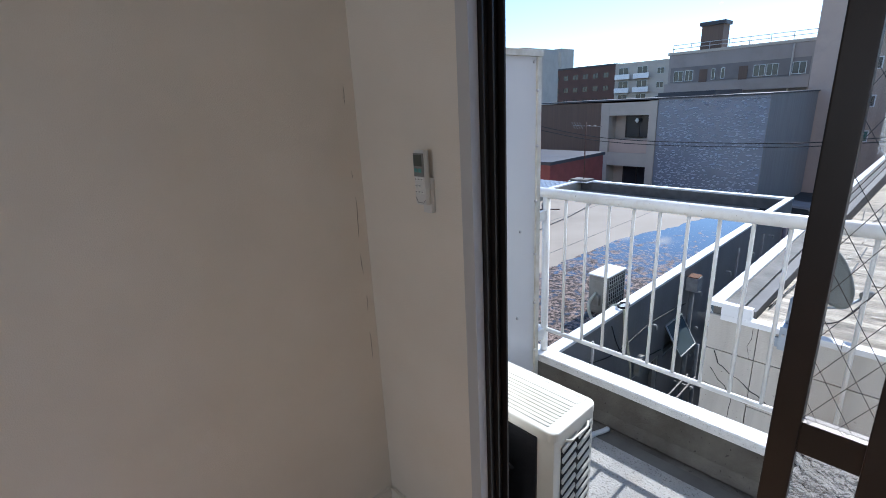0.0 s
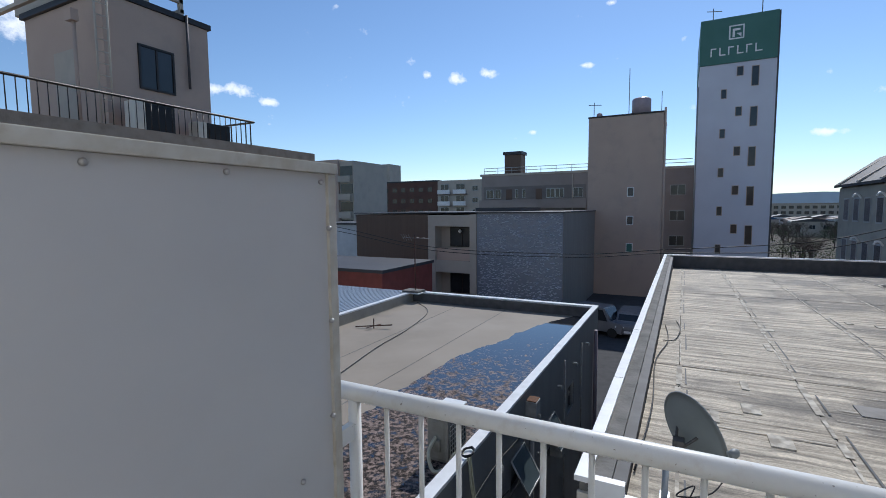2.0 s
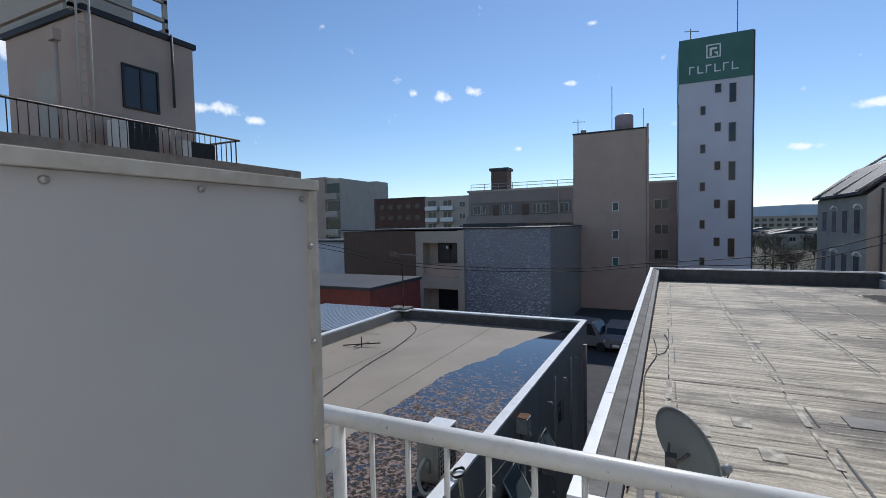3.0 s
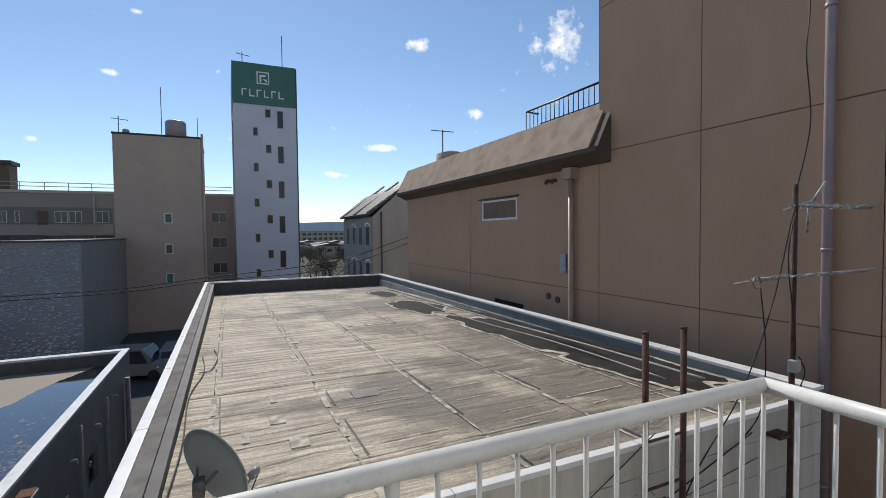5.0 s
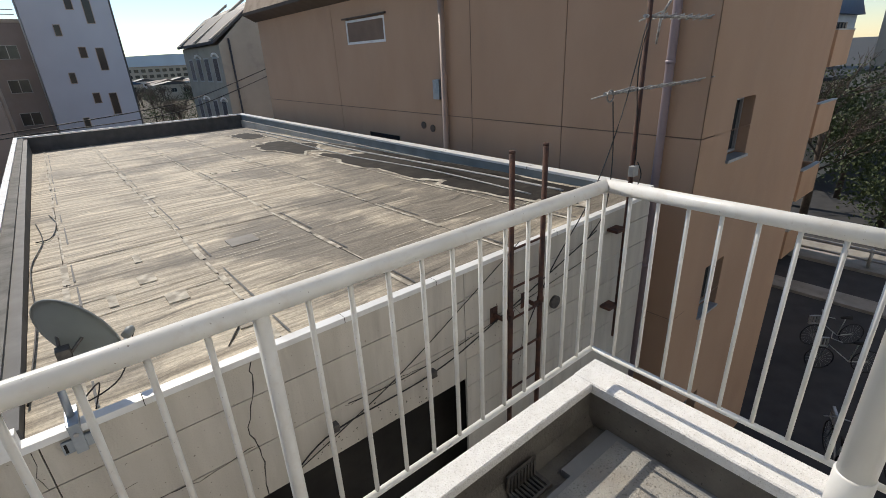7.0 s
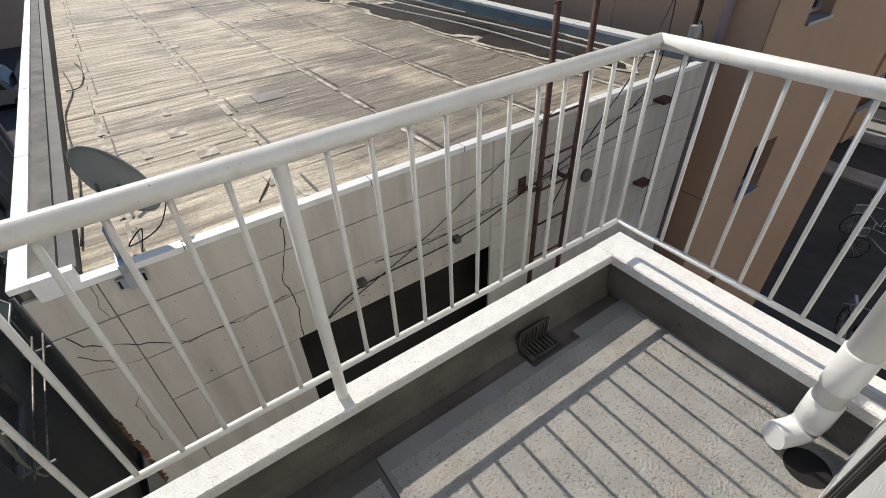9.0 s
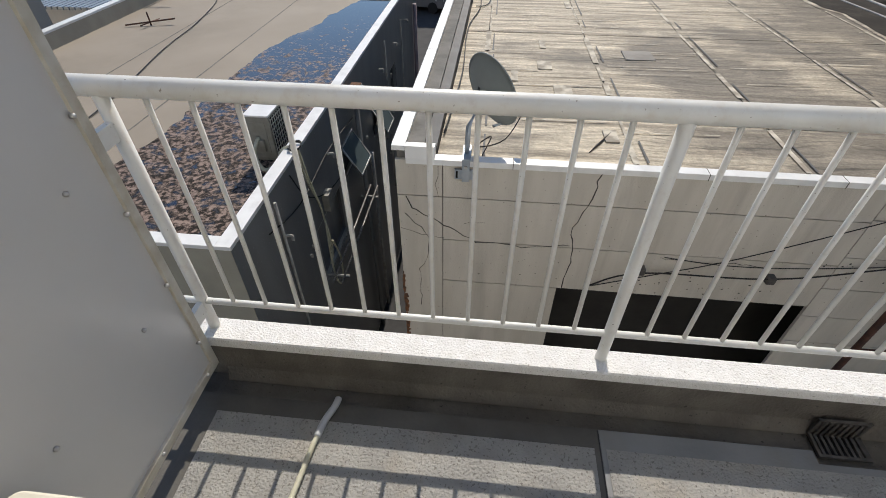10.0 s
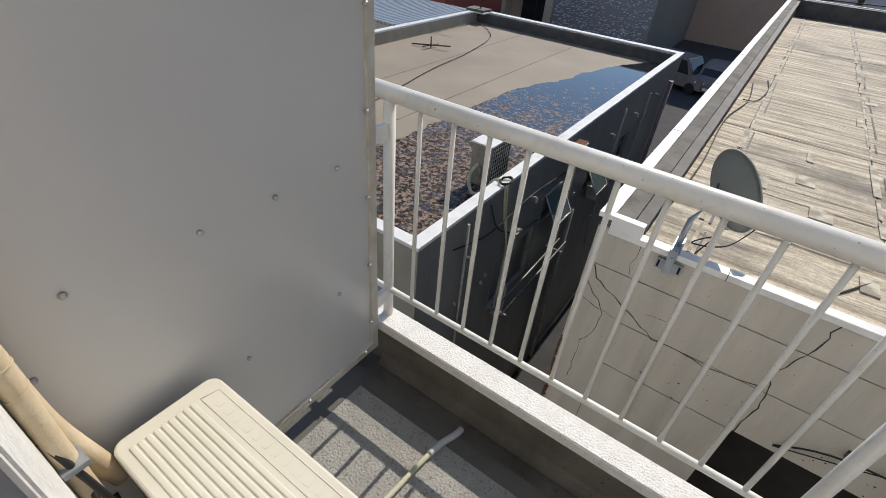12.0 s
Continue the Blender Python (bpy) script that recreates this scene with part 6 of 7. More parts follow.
hall = thing("hall_building", (-15, 32, GZ), "three-part hall: brown siding, pale window bay, rippled grey panel", "building")
part("wall_brown", box(-24.6, -17.4, 32.0, 46, GZ, 1.25), M_brown, hall, "brown ribbed siding")
part("wall_bay", box(-17.4, -16.75, 31.9, 46, GZ, 1.2), M_concrete, hall)
part("wall_bay", box(-13.75, -13.2, 31.9, 46, GZ, 1.25), M_concrete, hall)
part("wall_bay", box(-16.75, -13.75, 31.92, 46, 0.3, 1.2), M_concrete, hall)
part("wall_bay", box(-16.75, -13.75, 31.92, 46, -3.35, -2.4), M_concrete, hall)
part("wall_bay_back", box(-16.75, -13.75, 33.0, 33.1, GZ, 0.3), M_concrete, hall)
part("balcony_front", box(-16.75, -13.75, 32.1, 32.2, -2.4, -1.4), M_graywall, hall)
for z in (-1.35, -5.1):
    add_window(hall, (-15.9, 32.9, z), (1, 0, 0), (0, -1, 0), 2.1, 1.6, M_bronze, M_glassdark, 1, 0.08)
part("lamp_globe", tube([(-14.9, 32.6, -0.25), (-14.9, 32.6, -0.1), (-14.9, 32.6, 0.05)], [0.05, 0.16, 0.05], 10), M_signwhite, hall)
part("wall_panel", box(-13.2, -6.6, 32.0, 46, GZ, 1.32), M_awall, hall)
rnd = random.Random(11)
bm = bmesh.new()
for k in range(1900):
    x, z = rnd.uniform(-13.1, -6.8), rnd.uniform(GZ, 1.2)
    if rnd.random() > 0.95 - 0.25 * abs(noise.noise(Vector((x, z, 0)))):
        continue
    w_, h_ = rnd.uniform(0.1, 0.22), rnd.uniform(0.03, 0.07)
    a = [bm.verts.new(q) for q in ((x, 31.955, z), (x + w_, 31.955, z + 0.02), (x + w_ * 0.8, 31.985, z + h_), (x + 0.03, 31.985, z + h_))]
    bm.faces.new(a)
# glints are put into the ripples' colour, much paler than the skin
part("ripples", bm, M_ripple, hall, "hammered shiny ripples, coloured pale for glints", kind="stuff")
part("skin", box(-13.18, -6.62, 31.992, 31.998, GZ, 1.31), M_textured, hall)
part("roof_edge", box(-24.7, -6.5, 31.85, 46.1, 1.33, 1.42), M_slate, hall)
part("roof_light", box(-15, -11, 36, 42, 1.43, 1.75), M_slate, hall)

tower = thing("tower_building", (5, 55, GZ), "tall narrow pale tower with scattered dark windows and green sign", "building")
part("wall", box(1.9, 8.45, 55, 66, GZ, 15.95), M_towerwhite, tower)
part("edge", box(8.45, 8.6, 55.0, 66, GZ, 20.35), M_slate, tower)
part("sign_band", box(1.85, 8.45, 54.9, 66.1, 15.96, 20.4), M_sign, tower, "green sign band with white marks")
for k in range(6):
    z = 14.6 - k * 3.92
    for x, zz, w_, h_ in ((5.14, z, 0.6, 0.95), (6.4, z - 1.1, 0.66, 1.95), (3.85, z - 2.1, 0.52, 0.95)):
        if zz > GZ:
            add_window(tower, (x, 54.97, zz), (1, 0, 0), (0, -1, 0), w_, h_, M_graywall, M_glassdark, 0, 0.05)
# emblem and lettering as plain shapes
part("emblem", _frame_bm(Vector((4.35, 54.88, 18.2)), Vector((1, 0, 0)), Vector((0, -1, 0)), 1.3, 1.35, 0.12, 0), M_signwhite, tower)
part("emblem_bar", box(4.65, 5.3, 54.84, 54.87, 19.0, 19.2), M_signwhite, tower)
part("emblem_bar", box(4.65, 4.85, 54.84, 54.87, 18.4, 19.0), M_signwhite, tower)
part("emblem_bar", prism([(5.0, 18.75), (5.4, 18.75), (5.4, 18.35)], "y", 54.84, 54.87), M_signwhite, tower)
for k, w_ in enumerate((0.5, 0.55, 0.5, 0.55, 0.5, 0.6)):
    x = 2.8 + k * 0.76
    part("letter_bar", box(x, x + 0.12, 54.84, 54.87, 16.75, 17.55), M_signwhite, tower)
    part("letter_bar", box(x + 0.12, x + w_, 54.84, 54.87, 17.43 if k % 2 == 0 else 16.75, 17.55 if k % 2 == 0 else 16.87), M_signwhite, tower)
part("lightning_rod", tube([(7.4, 58, 20.3), (7.4, 58, 25)], 0.05, 6), M_alu, tower)
part("aerial", tube([(3.0, 57, 20.3), (3.0, 57, 22.2)], 0.05, 6), M_alu, tower)
part("aerial_boom", tube([(2.4, 57, 22.0), (3.8, 57, 21.8)], 0.04, 6), M_alu, tower)
part("drain_pipe", tube([(1.8, 55.3, GZ), (1.8, 55.3, 14)], 0.08, 8), M_frameal, tower)

stair = thing("stair_tower", (-4, 45, GZ), "mauve-grey stair tower with small windows and rooftop tank", "building")
part("wall", box(-7.3, -0.95, 45, 53, GZ, 9.95), M_graywall, stair)
part("roof_edge", box(-7.35, -0.9, 44.95, 53, 9.96, 10.1), M_bronze, stair)
for z in (2.65, 0.05, -2.45):
    add_window(stair, (-3.8, 44.97, z), (1, 0, 0), (0, -1, 0), 0.6, 0.85, M_capwhite, M_glassdark if z > -2 else M_sign, 0, 0.07)
part("tank", tube([(-3.0, 48, 10.1), (-3.0, 48, 11.8), (-3.0, 48, 11.95)], [0.85, 0.85, 0.7], 20), M_pipe_purple, stair, "round grey rooftop water tank")
part("rod", tube([(-4.0, 47, 10.1), (-4.0, 47, 14.6)], 0.035, 6), M_alu, stair)
part("rod", tube([(-1.2, 47, 10.1), (-1.2, 47, 12.2)], 0.03, 6), M_alu, stair)
part("aerial", tube([(-7.0, 46, 10.1), (-7.0, 46, 11.6)], 0.035, 6), M_alu, stair)
part("aerial_boom", tube([(-7.5, 46, 11.4), (-6.3, 46, 11.3)], 0.03, 6), M_alu, stair)
part("ball", tube([(-6.5, 46, 10.1), (-6.5, 46, 10.25), (-6.5, 46, 10.5), (-6.5, 46, 10.6)], [0.1, 0.28, 0.25, 0.05], 12), M_pipe_purple, stair)
part("drain_pipe", tube([(-0.8, 45.2, GZ), (-0.8, 45.2, 10.4)], 0.1, 8), M_graywall, stair)

flats = thing("apartment_building", (-12, 60, GZ), "long grey flats with gallery windows, rails and rooftop tank", "building")
part("wall", box(-24.3, 1.8, 60, 70, GZ, 6.1), M_flats, flats)
part("roof_edge", box(-24.5, 2.0, 59.9, 70.1, 6.11, 6.4), M_concrete, flats)
for fl in range(4):
    z = 2.95 - fl * 2.95
    # a flat, darker sheet paints the shade inside the gallery
    part("gallery_shade", box(-24.0, -10.2, 59.95, 59.99, z, z + 1.7), M_flats_dark, flats)
    part("gallery_wall", box(-24.4, -10.0, 59.3, 59.45, z - 1.25, z - 0.12), M_flats, flats)
    part("gallery_floor", box(-24.4, -10.0, 59.46, 59.95, z - 1.25, z - 1.05), M_concrete, flats)
    for x, w_ in ((-23.6, 1.1), (-22.3, 0.9), (-19.4, 0.4), (-18.4, 0.4), (-15.2, 1.1), (-14.0, 1.1), (-11.7, 1.2), (-3.9, 1.4), (-0.6, 1.6)):
        add_window(flats, (x, 59.93, z + 0.1), (1, 0, 0), (0, -1, 0), w_, 1.2, M_frameal, M_glassdark, 1 if w_ > 0.6 else 0, 0.06)
    for x in (-20.7, -16.6):
        part("door", box(x, x + 0.85, 59.9, 59.94, z - 0.9, z + 1.3), M_brown, flats)
for x in range(-24, 0, 2):
    part("rail_post", tube([(x, 60.2, 6.4), (x, 60.2, 7.2)], 0.04, 5), M_frameal, flats)
part("roof_rail", tube([(-24, 60.2, 7.2), (1.6, 60.2, 7.2)], 0.04, 5), M_frameal, flats)
part("roof_rail", tube([(-24, 60.2, 6.8), (1.6, 60.2, 6.8)], 0.04, 5), M_frameal, flats)
part("tank_tower", box(-21.3, -19.0, 61, 63, 6.4, 9.0), M_brown, flats)
part("tank_top", box(-21.5, -18.8, 60.8, 63.2, 9.01, 9.4), M_slate, flats)
part("drain_pipe", tube([(-11.8, 59.85, GZ), (-11.8, 59.85, 6)], 0.08, 8), M_concrete, flats)

brick = thing("apartment_building", (-66, 110, GZ), "orange-brown brick flats with white balconies at the end", "building")
part("wall", box(-84, -57.5, 110, 122, GZ, 9.0), M_brick, brick)
part("wall_end", box(-57.5, -45, 110, 122, GZ, 9.2), M_concrete, brick)
part("stair_block", box(-78, -74, 112, 118, 9.0, 14.6), M_concrete, brick)
part("roof_edge", box(-84.2, -57.4, 109.8, 122, 9.01, 9.4), M_slate, brick)
for fl in range(5):
    z = 6.3 - fl * 3
    for k in range(9):
        add_window(brick, (-83 + k * 2.8, 109.94, z), (1, 0, 0), (0, -1, 0), 1.5, 1.3, M_brick, M_glassdark, 1, 0.08)
    for x in (-57, -52.5):
        part("balcony", box(x, x + 3.6, 108.8, 109.0, z - 0.7, z + 0.4), M_capwhite, brick)
        part("balcony_floor", box(x, x + 3.6, 109.0, 109.99, z - 0.8, z - 0.65), M_concrete, brick)
        add_window(brick, (x + 0.4, 109.94, z), (1, 0, 0), (0, -1, 0), 2.4, 1.9, M_frameal, M_glassdark, 1, 0.08)
    add_window(brick, (-47.5, 109.94, z), (1, 0, 0), (0, -1, 0), 1.6, 1.3, M_frameal, M_glassdark, 1, 0.08)

lt = thing("apartment_building", (-53, 60, GZ), "tall concrete flats with open balconies at the end", "building")
part("wall", box(-57.2, -49.6, 60, 70, GZ, 9.9), M_graywall, lt)
part("wall_end", box(-49.6, -46.8, 60.4, 70, GZ, 9.6), M_concrete, lt)
for fl in range(5):
    z = 7.2 - fl * 2.9
    part("balcony", box(-49.4, -47.0, 59.6, 59.75, z - 1.0, z), M_concrete, lt)
    part("balcony_void", box(-49.4, -47.0, 60.3, 60.39, z + 0.05, z + 1.6), M_glassdark, lt)

# gabled neighbour beyond the low wing
gab = thing("gabled_building", (10, 28, GZ), "pale rendered building with slate skylight roof and arched lamps", "building")
bm = prism([(9.45, GZ), (9.45, 2.7), (11.3, 4.35), (16, 6.2), (16, GZ)], "y", 28.0, 36.2)
part("wall", bm, M_gabwall, gab)
part("roof", prism([(9.2, 2.75), (9.2, 2.9), (11.3, 4.55), (16, 6.4), (16, 6.22), (11.3, 4.37)], "y", 28.02, 36.4), M_slate, gab, "dark slate roof")
for k in range(3):
    y = 28.2 + k * 3.4
    part("skylight_rib", prism([(9.15, 2.91), (9.15, 3.0), (12.5, 5.4), (12.5, 5.25)], "y", y, y + 0.35), M_concrete, gab)
for z in (0.75, -1.6, -4.0):
    for k in range(4):
        y = 28.7 + k * 1.8
        w_ = part("window", _frame_bm(Vector((9.44, y, z)), Vector((0, 1, 0)), Vector((-1, 0, 0)), 1.0, 1.35, 0.08, 0), M_frameal, gab)
        part("pane", box(9.425, 9.445, y + 0.08, y + 0.92, z + 0.08, z + 1.27), M_glassdark, w_)
    for y in (28.5, 32.1):
        part("arched_lamp", tube(curve_pts([(9.45, y, z + 1.3), (9.3, y, z + 1.5), (9.15, y, z + 1.5), (9.08, y, z + 1.36)]), 0.05, 8), M_capwhite, gab)
part("wall_pipe", tube([(10.0, 27.93, GZ), (10.0, 27.93, 3.0)], 0.05, 6), M_slate, gab)

# low sheds beyond the wet roof
shed = thing("red_shed", (-16, 21, GZ), "dark red metal shed with flat roof", "building")
part("wall", box(-24, -14.4, 21, 27, GZ, -2.0), M_redwall, shed)
part("roof", box(-24.1, -14.3, 20.9, 27.1, -1.99, -1.8), M_slate, shed)
shed2 = thing("blue_roof_shed", (-12, 15, GZ), "low shed with pale corrugated roof", "building")
part("wall", box(-16, -9.2, 14, 19, GZ, -2.6), M_whitehouse, shed2)
for k in range(34):
    part("roof_rib", box(-16.1 + k * 0.2, -15.95 + k * 0.2, 13.8, 19.2, -2.59, -2.5), M_bracket, shed2)
bld = thing("house", (-27, 36, GZ), "white low house behind the sheds", "building")
part("wall", box(-33, -25.4, 36, 44, GZ, 0.2), M_whitehouse, bld)
part("roof", box(-33.2, -25.2, 35.8, 44.2, 0.21, 0.4), M_slate, bld)

# neighbour's terrace and penthouse
ter = thing("terrace_building", (-12.2, 5, GZ), "beige building with dark terrace railing and stair penthouse", "building")
part("wall", box(-24, -12.2, -8, 12.6, GZ, 3.35), M_concrete, ter)
part("slab", box(-24, -12.0, -8, 13.1, 3.36, 3.84), M_salmon_top, ter)
part("slab_lip", box(-12.0, -11.93, -8, 13.1, 3.45, 3.52), M_slate, ter)
PX = -13.6
pw = part("penthouse_wall", box(-17.9, PX, 6.6, 9.85, 3.85, 7.7), M_graywall, ter)
part("penthouse_edge", box(-18.0, PX + 0.06, 6.5, 9.95, 7.71, 7.88), M_bronze, ter)
add_window(ter, (PX + 0.03, 7.5, 5.3), (0, 1, 0), (1, 0, 0), 1.1, 1.3, M_bronze, M_glassdark, 1, 0.06)
part("door", box(-16.2, -15.1, 6.55, 6.59, 3.9, 6.4), M_concrete, ter)
tr = part("terrace_railing", add_tube(bmesh.new(), [(-12.3, -8, 4.66), (-12.3, 10.5, 4.66), (-14.5, 10.5, 4.66)], 0.035, 8), M_bronze, ter)
for k in range(84):
    y = -6.0 + k * 0.197
    part("bar", tube([(-12.3, y, 3.85), (-12.3, y, 4.66)], 0.013, 5), M_bronze, tr)
for k in range(9):
    x = -12.5 - k * 0.23
    part("bar", tube([(x, 10.5, 3.85), (x, 10.5, 4.66)], 0.013, 5), M_bronze, tr)
ld = part("ladder", add_tube(bmesh.new(), [(PX + 0.2, 6.3, 3.85), (PX + 0.2, 6.3, 9.2)], 0.03, 8), M_concrete, ter)
part("rail", tube([(PX + 0.2, 6.62, 3.85), (PX + 0.2, 6.62, 9.2)], 0.03, 8), M_concrete, ld)
for k in range(16):
    part("rung", tube([(PX + 0.2, 6.3, 4.1 + k * 0.32), (PX + 0.2, 6.62, 4.1 + k * 0.32)], 0.016, 6), M_concrete, ld)
part("downpipe", tube([(PX + 0.1, 9.05, 5.6), (PX + 0.1, 9.05, 7.9)], 0.04, 8), M_slate, ter)
part("downpipe", tube([(-14.0, 6.08, 3.85), (-14.0, 6.08, 6.8)], 0.05, 8), M_graywall, ter)
part("rain_head", box(-14.15, -13.85, 5.95, 6.14, 6.8, 7.1), M_graywall, ter)
fr = part("tank_frame", box(-20, PX - 0.1, 6.3, 6.42, 8.0, 8.12), M_concrete, ter, "pale steel tank frame")
for a in ((-20, PX - 0.1, 9.0, 9.12, 8.0, 8.12), (PX - 0.22, PX - 0.1, 6.3, 9.1, 8.3, 8.42), (PX - 0.22, PX - 0.1, 6.3, 9.1, 8.9, 9.0), (PX - 0.22, PX - 0.1, 6.3, 6.42, 7.7, 9.6), (PX - 0.22, PX - 0.1, 8.98, 9.1, 7.7, 9.6),
          (PX - 0.22, PX - 0.1, 6.3, 9.1, 7.75, 7.87)):
    part("beam", box(*a), M_concrete, fr)
part("tank", box(-19, -15, 6.8, 8.8, 8.1, 10), M_concrete, ter)
for y0_, h in ((6.2 + 0.9, 0.9), (9.0, 0.6)):
    uu = part("cooling_unit", box(-13.2, -12.7, y0_, y0_ + 0.85, 3.85, 3.85 + h, 0.02), M_ac_dark, ter, "dark outdoor unit on the terrace")
    part("side", box(-13.2, -12.7, y0_ - 0.3, y0_ - 0.01, 3.85, 3.85 + h, 0.02), M_ac, uu)
# far block of flats and trees
fa = thing("apartment_building", (80, 300, GZ), "distant pale five-storey flats", "building")
part("wall", box(38, 140, 300, 312, GZ, 2.9), M_concrete, fa)
part("roof_edge", box(37.8, 140.5, 299.5, 312.5, 2.95, 3.2), M_graywall, fa)
for fl in range(3):
    for k in range(30):
        part("window", box(40 + k * 3.3, 42 + k * 3.3, 299.8, 299.95, -5.2 + fl * 2.8, -3.7 + fl * 2.8), M_glassdark, fa)
# distance haze is mixed into the hills' pale blue colour
structure("backdrop", prism([(-2200, GZ), (-1500, 40), (-800, 25), (-100, 42), (500, 60), (900, 48), (1500, 55), (2200, GZ)], "y", 2400, 2410), M_hill, "hills on the horizon, blue haze in their colour")


def far_house(x, y, w, d, h, wall, roof, seed):
    rn = random.Random(seed)
    b = thing("house", (x, y, GZ), "distant small house with plain roof", "building", "distant houses")
    part("wall", box(x, x + w, y, y + d, GZ, GZ + h), wall, b)
    part("roof", prism([(x - 0.3, GZ + h + 0.01), (x + w / 2, GZ + h + rn.uniform(0.5, 1.6)), (x + w + 0.3, GZ + h + 0.01)], "y", y - 0.3, y + d + 0.3), roof, b)
    for k in range(int(w // 3)):
        add_window(b, (x + 0.8 + k * 3, y - 0.03, GZ + h - 2), (1, 0, 0), (0, -1, 0), 1.4, 1.1, M_frameal, M_glassdark, 1, 0.07)


rn = random.Random(5)
for k in range(26):
    x = rn.uniform(20, 120)
    y = rn.uniform(110, 250)
    far_house(x, y, rn.uniform(6, 11), rn.uniform(6, 9), rn.uniform(3, 4.6), rn.choice([M_whitehouse, M_concrete, M_graywall]), rn.choice([M_slate, M_blue_roof, M_brown]), k)
for k in range(14):
    far_house(rn.uniform(-140, -60), rn.uniform(125, 240), 9, 9, rn.uniform(5, 9), rn.choice([M_whitehouse, M_concrete]), M_slate, 50 + k)


# trees
def bare_tree(x, y, h, seed, z=GZ):
    rn = random.Random(seed)
    t = thing("tree", (x, y, z), "leafless winter tree with fine dark twigs", "tree", "bare trees")
    bm = bmesh.new()
    add_tube(bm, [(x, y, z), (x + 0.1, y, z + h * 0.35), (x, y + 0.1, z + h * 0.6)], [h * 0.025, h * 0.018, h * 0.01], 7)
    part("trunk", bm, M_bark, t)
    bm = bmesh.new()

    def grow(p, d, L, r_, lvl):
        q = p + d * L
        add_tube(bm, [p, (p + q) / 2 + Vector((rn.uniform(-.05, .05), rn.uniform(-.05, .05), 0)) * L, q], [r_, r_ * 0.8, r_ * 0.55], 3, False)
        if lvl:
            for _ in range(4):
                nd = (d + Vector((rn.uniform(-.8, .8), rn.uniform(-.8, .8), rn.uniform(-.2, .6)))).normalized()
                grow(p + d * L * rn.uniform(0.4, 1.0), nd, L * rn.uniform(0.5, 0.75), r_ * 0.55, lvl - 1)
    for k in range(6):
        a = k * 1.05 + rn.random()
        grow(Vector((x, y, z + h * rn.uniform(0.3, 0.6))), Vector((math.cos(a), math.sin(a), rn.uniform(0.4, 1.1))).normalized(), h * 0.24, h * 0.008, 3)
    part("crown", bm, M_bark, t)
    return t


def leafy(x, y, rad, h, seed, z=GZ, n_=2600):
    rn = random.Random(seed)
    t = thing("tree", (x, y, z), "dark evergreen tree with dense small leaves", "tree", "evergreen trees")
    part("trunk", tube([(x, y, z), (x + 0.1, y, z + h * 0.5)], [0.16, 0.08], 8), M_bark, t)
    clumps = [(Vector((x + rn.gauss(0, rad * 0.45), y + rn.gauss(0, rad * 0.45), z + h * rn.uniform(0.25, 0.95))), rad * rn.uniform(0.25, 0.5)) for _ in range(22)]
    verts, faces = [], []
    for k in range(n_):
        c, cr = clumps[rn.randrange(22)]
        d = Vector((rn.gauss(0, 1), rn.gauss(0, 1), rn.gauss(0, 1))).normalized() * cr * rn.uniform(0.5, 1.1)
        p = c + d
        a, b = Vector((rn.uniform(-1, 1), rn.uniform(-1, 1), rn.uniform(-1, 1))).normalized() * 0.09, Vector((rn.uniform(-1, 1), rn.uniform(-1, 1), rn.uniform(-1, 1))).normalized() * 0.06
        i = len(verts)
        verts += [p - a, p + b, p + a, p - b]
        faces.append((i, i + 1, i + 2, i + 3))
    me = bpy.data.meshes.new("crown")
    me.from_pydata([tuple(v - Vector((x, y, z))) for v in verts], [], faces)
    me.materials.append(M_foliage)
    ob = new("crown", me)
    ob.parent = t
    return t


structure("field", box(12, 220, 57, 330, GZ, GZ + 0.05), M_dry, "dry brown winter scrub ground")
proto = bare_tree(60, 120, 5, 3)
rn = random.Random(9)
for k in range(110):
    x, y = rn.uniform(14, 75), rn.uniform(62, 170)
    if x / y > 0.75:
        continue
    copy_thing(proto, pose(x, y, GZ, 0, 0, rn.uniform(0, 360)))
p2 = leafy(50, 100, 2.6, 3.2, 8, n_=1500)
for k in range(45):
    x, y = rn.uniform(14, 70), rn.uniform(60, 200)
    copy_thing(p2, pose(x, y, GZ, 0, 0, rn.uniform(0, 360)))
for k, (x, y, h) in enumerate(((30, 6, 8.5), (27, 4.5, 7.5), (35, 9, 8))):
    bare_tree(x, y, h, 20 + k)
for k, (x, y, r_, h) in enumerate(((29, 2.0, 3.0, 6), (33, 4.5, 3, 6.5), (27, -0.5, 2.6, 5), (38, 7, 3, 6), (31, -3, 3, 6))):
    leafy(x, y, r_, h, 30 + k, n_=5200)

# east street: houses, rail, bicycles
h1 = thing("house", (45, 9, GZ), "white house with blue hipped roof and grilled windows", "building")
part("wall", box(42, 50, 9.2, 17, GZ, 3.0), M_whitehouse, h1)
part("roof", prism([(41.6, 3.01), (44, 4.3), (48, 4.3), (50.4, 3.01)], "y", 8.8, 17.4), M_blue_roof, h1)
for k in range(6):
    part("window", box(43 + k * 0.8, 43.4 + k * 0.8, 9.1, 9.19, 1.4, 2.5), M_glassdark, h1)
h2 = thing("house", (36, 8, GZ), "pale grey block with wide dark window", "building")
part("wall", box(34, 46, 6.4, 9.0, GZ, -0.6), M_concrete, h2)
part("roof_edge", box(33.8, 46.2, 6.2, 9.2, -0.59, -0.4), M_slate, h2)
add_window(h2, (35, 6.37, -2.6), (1, 0, 0), (0, -1, 0), 3.0, 1.2, M_slate, M_glassdark, 1, 0.08)
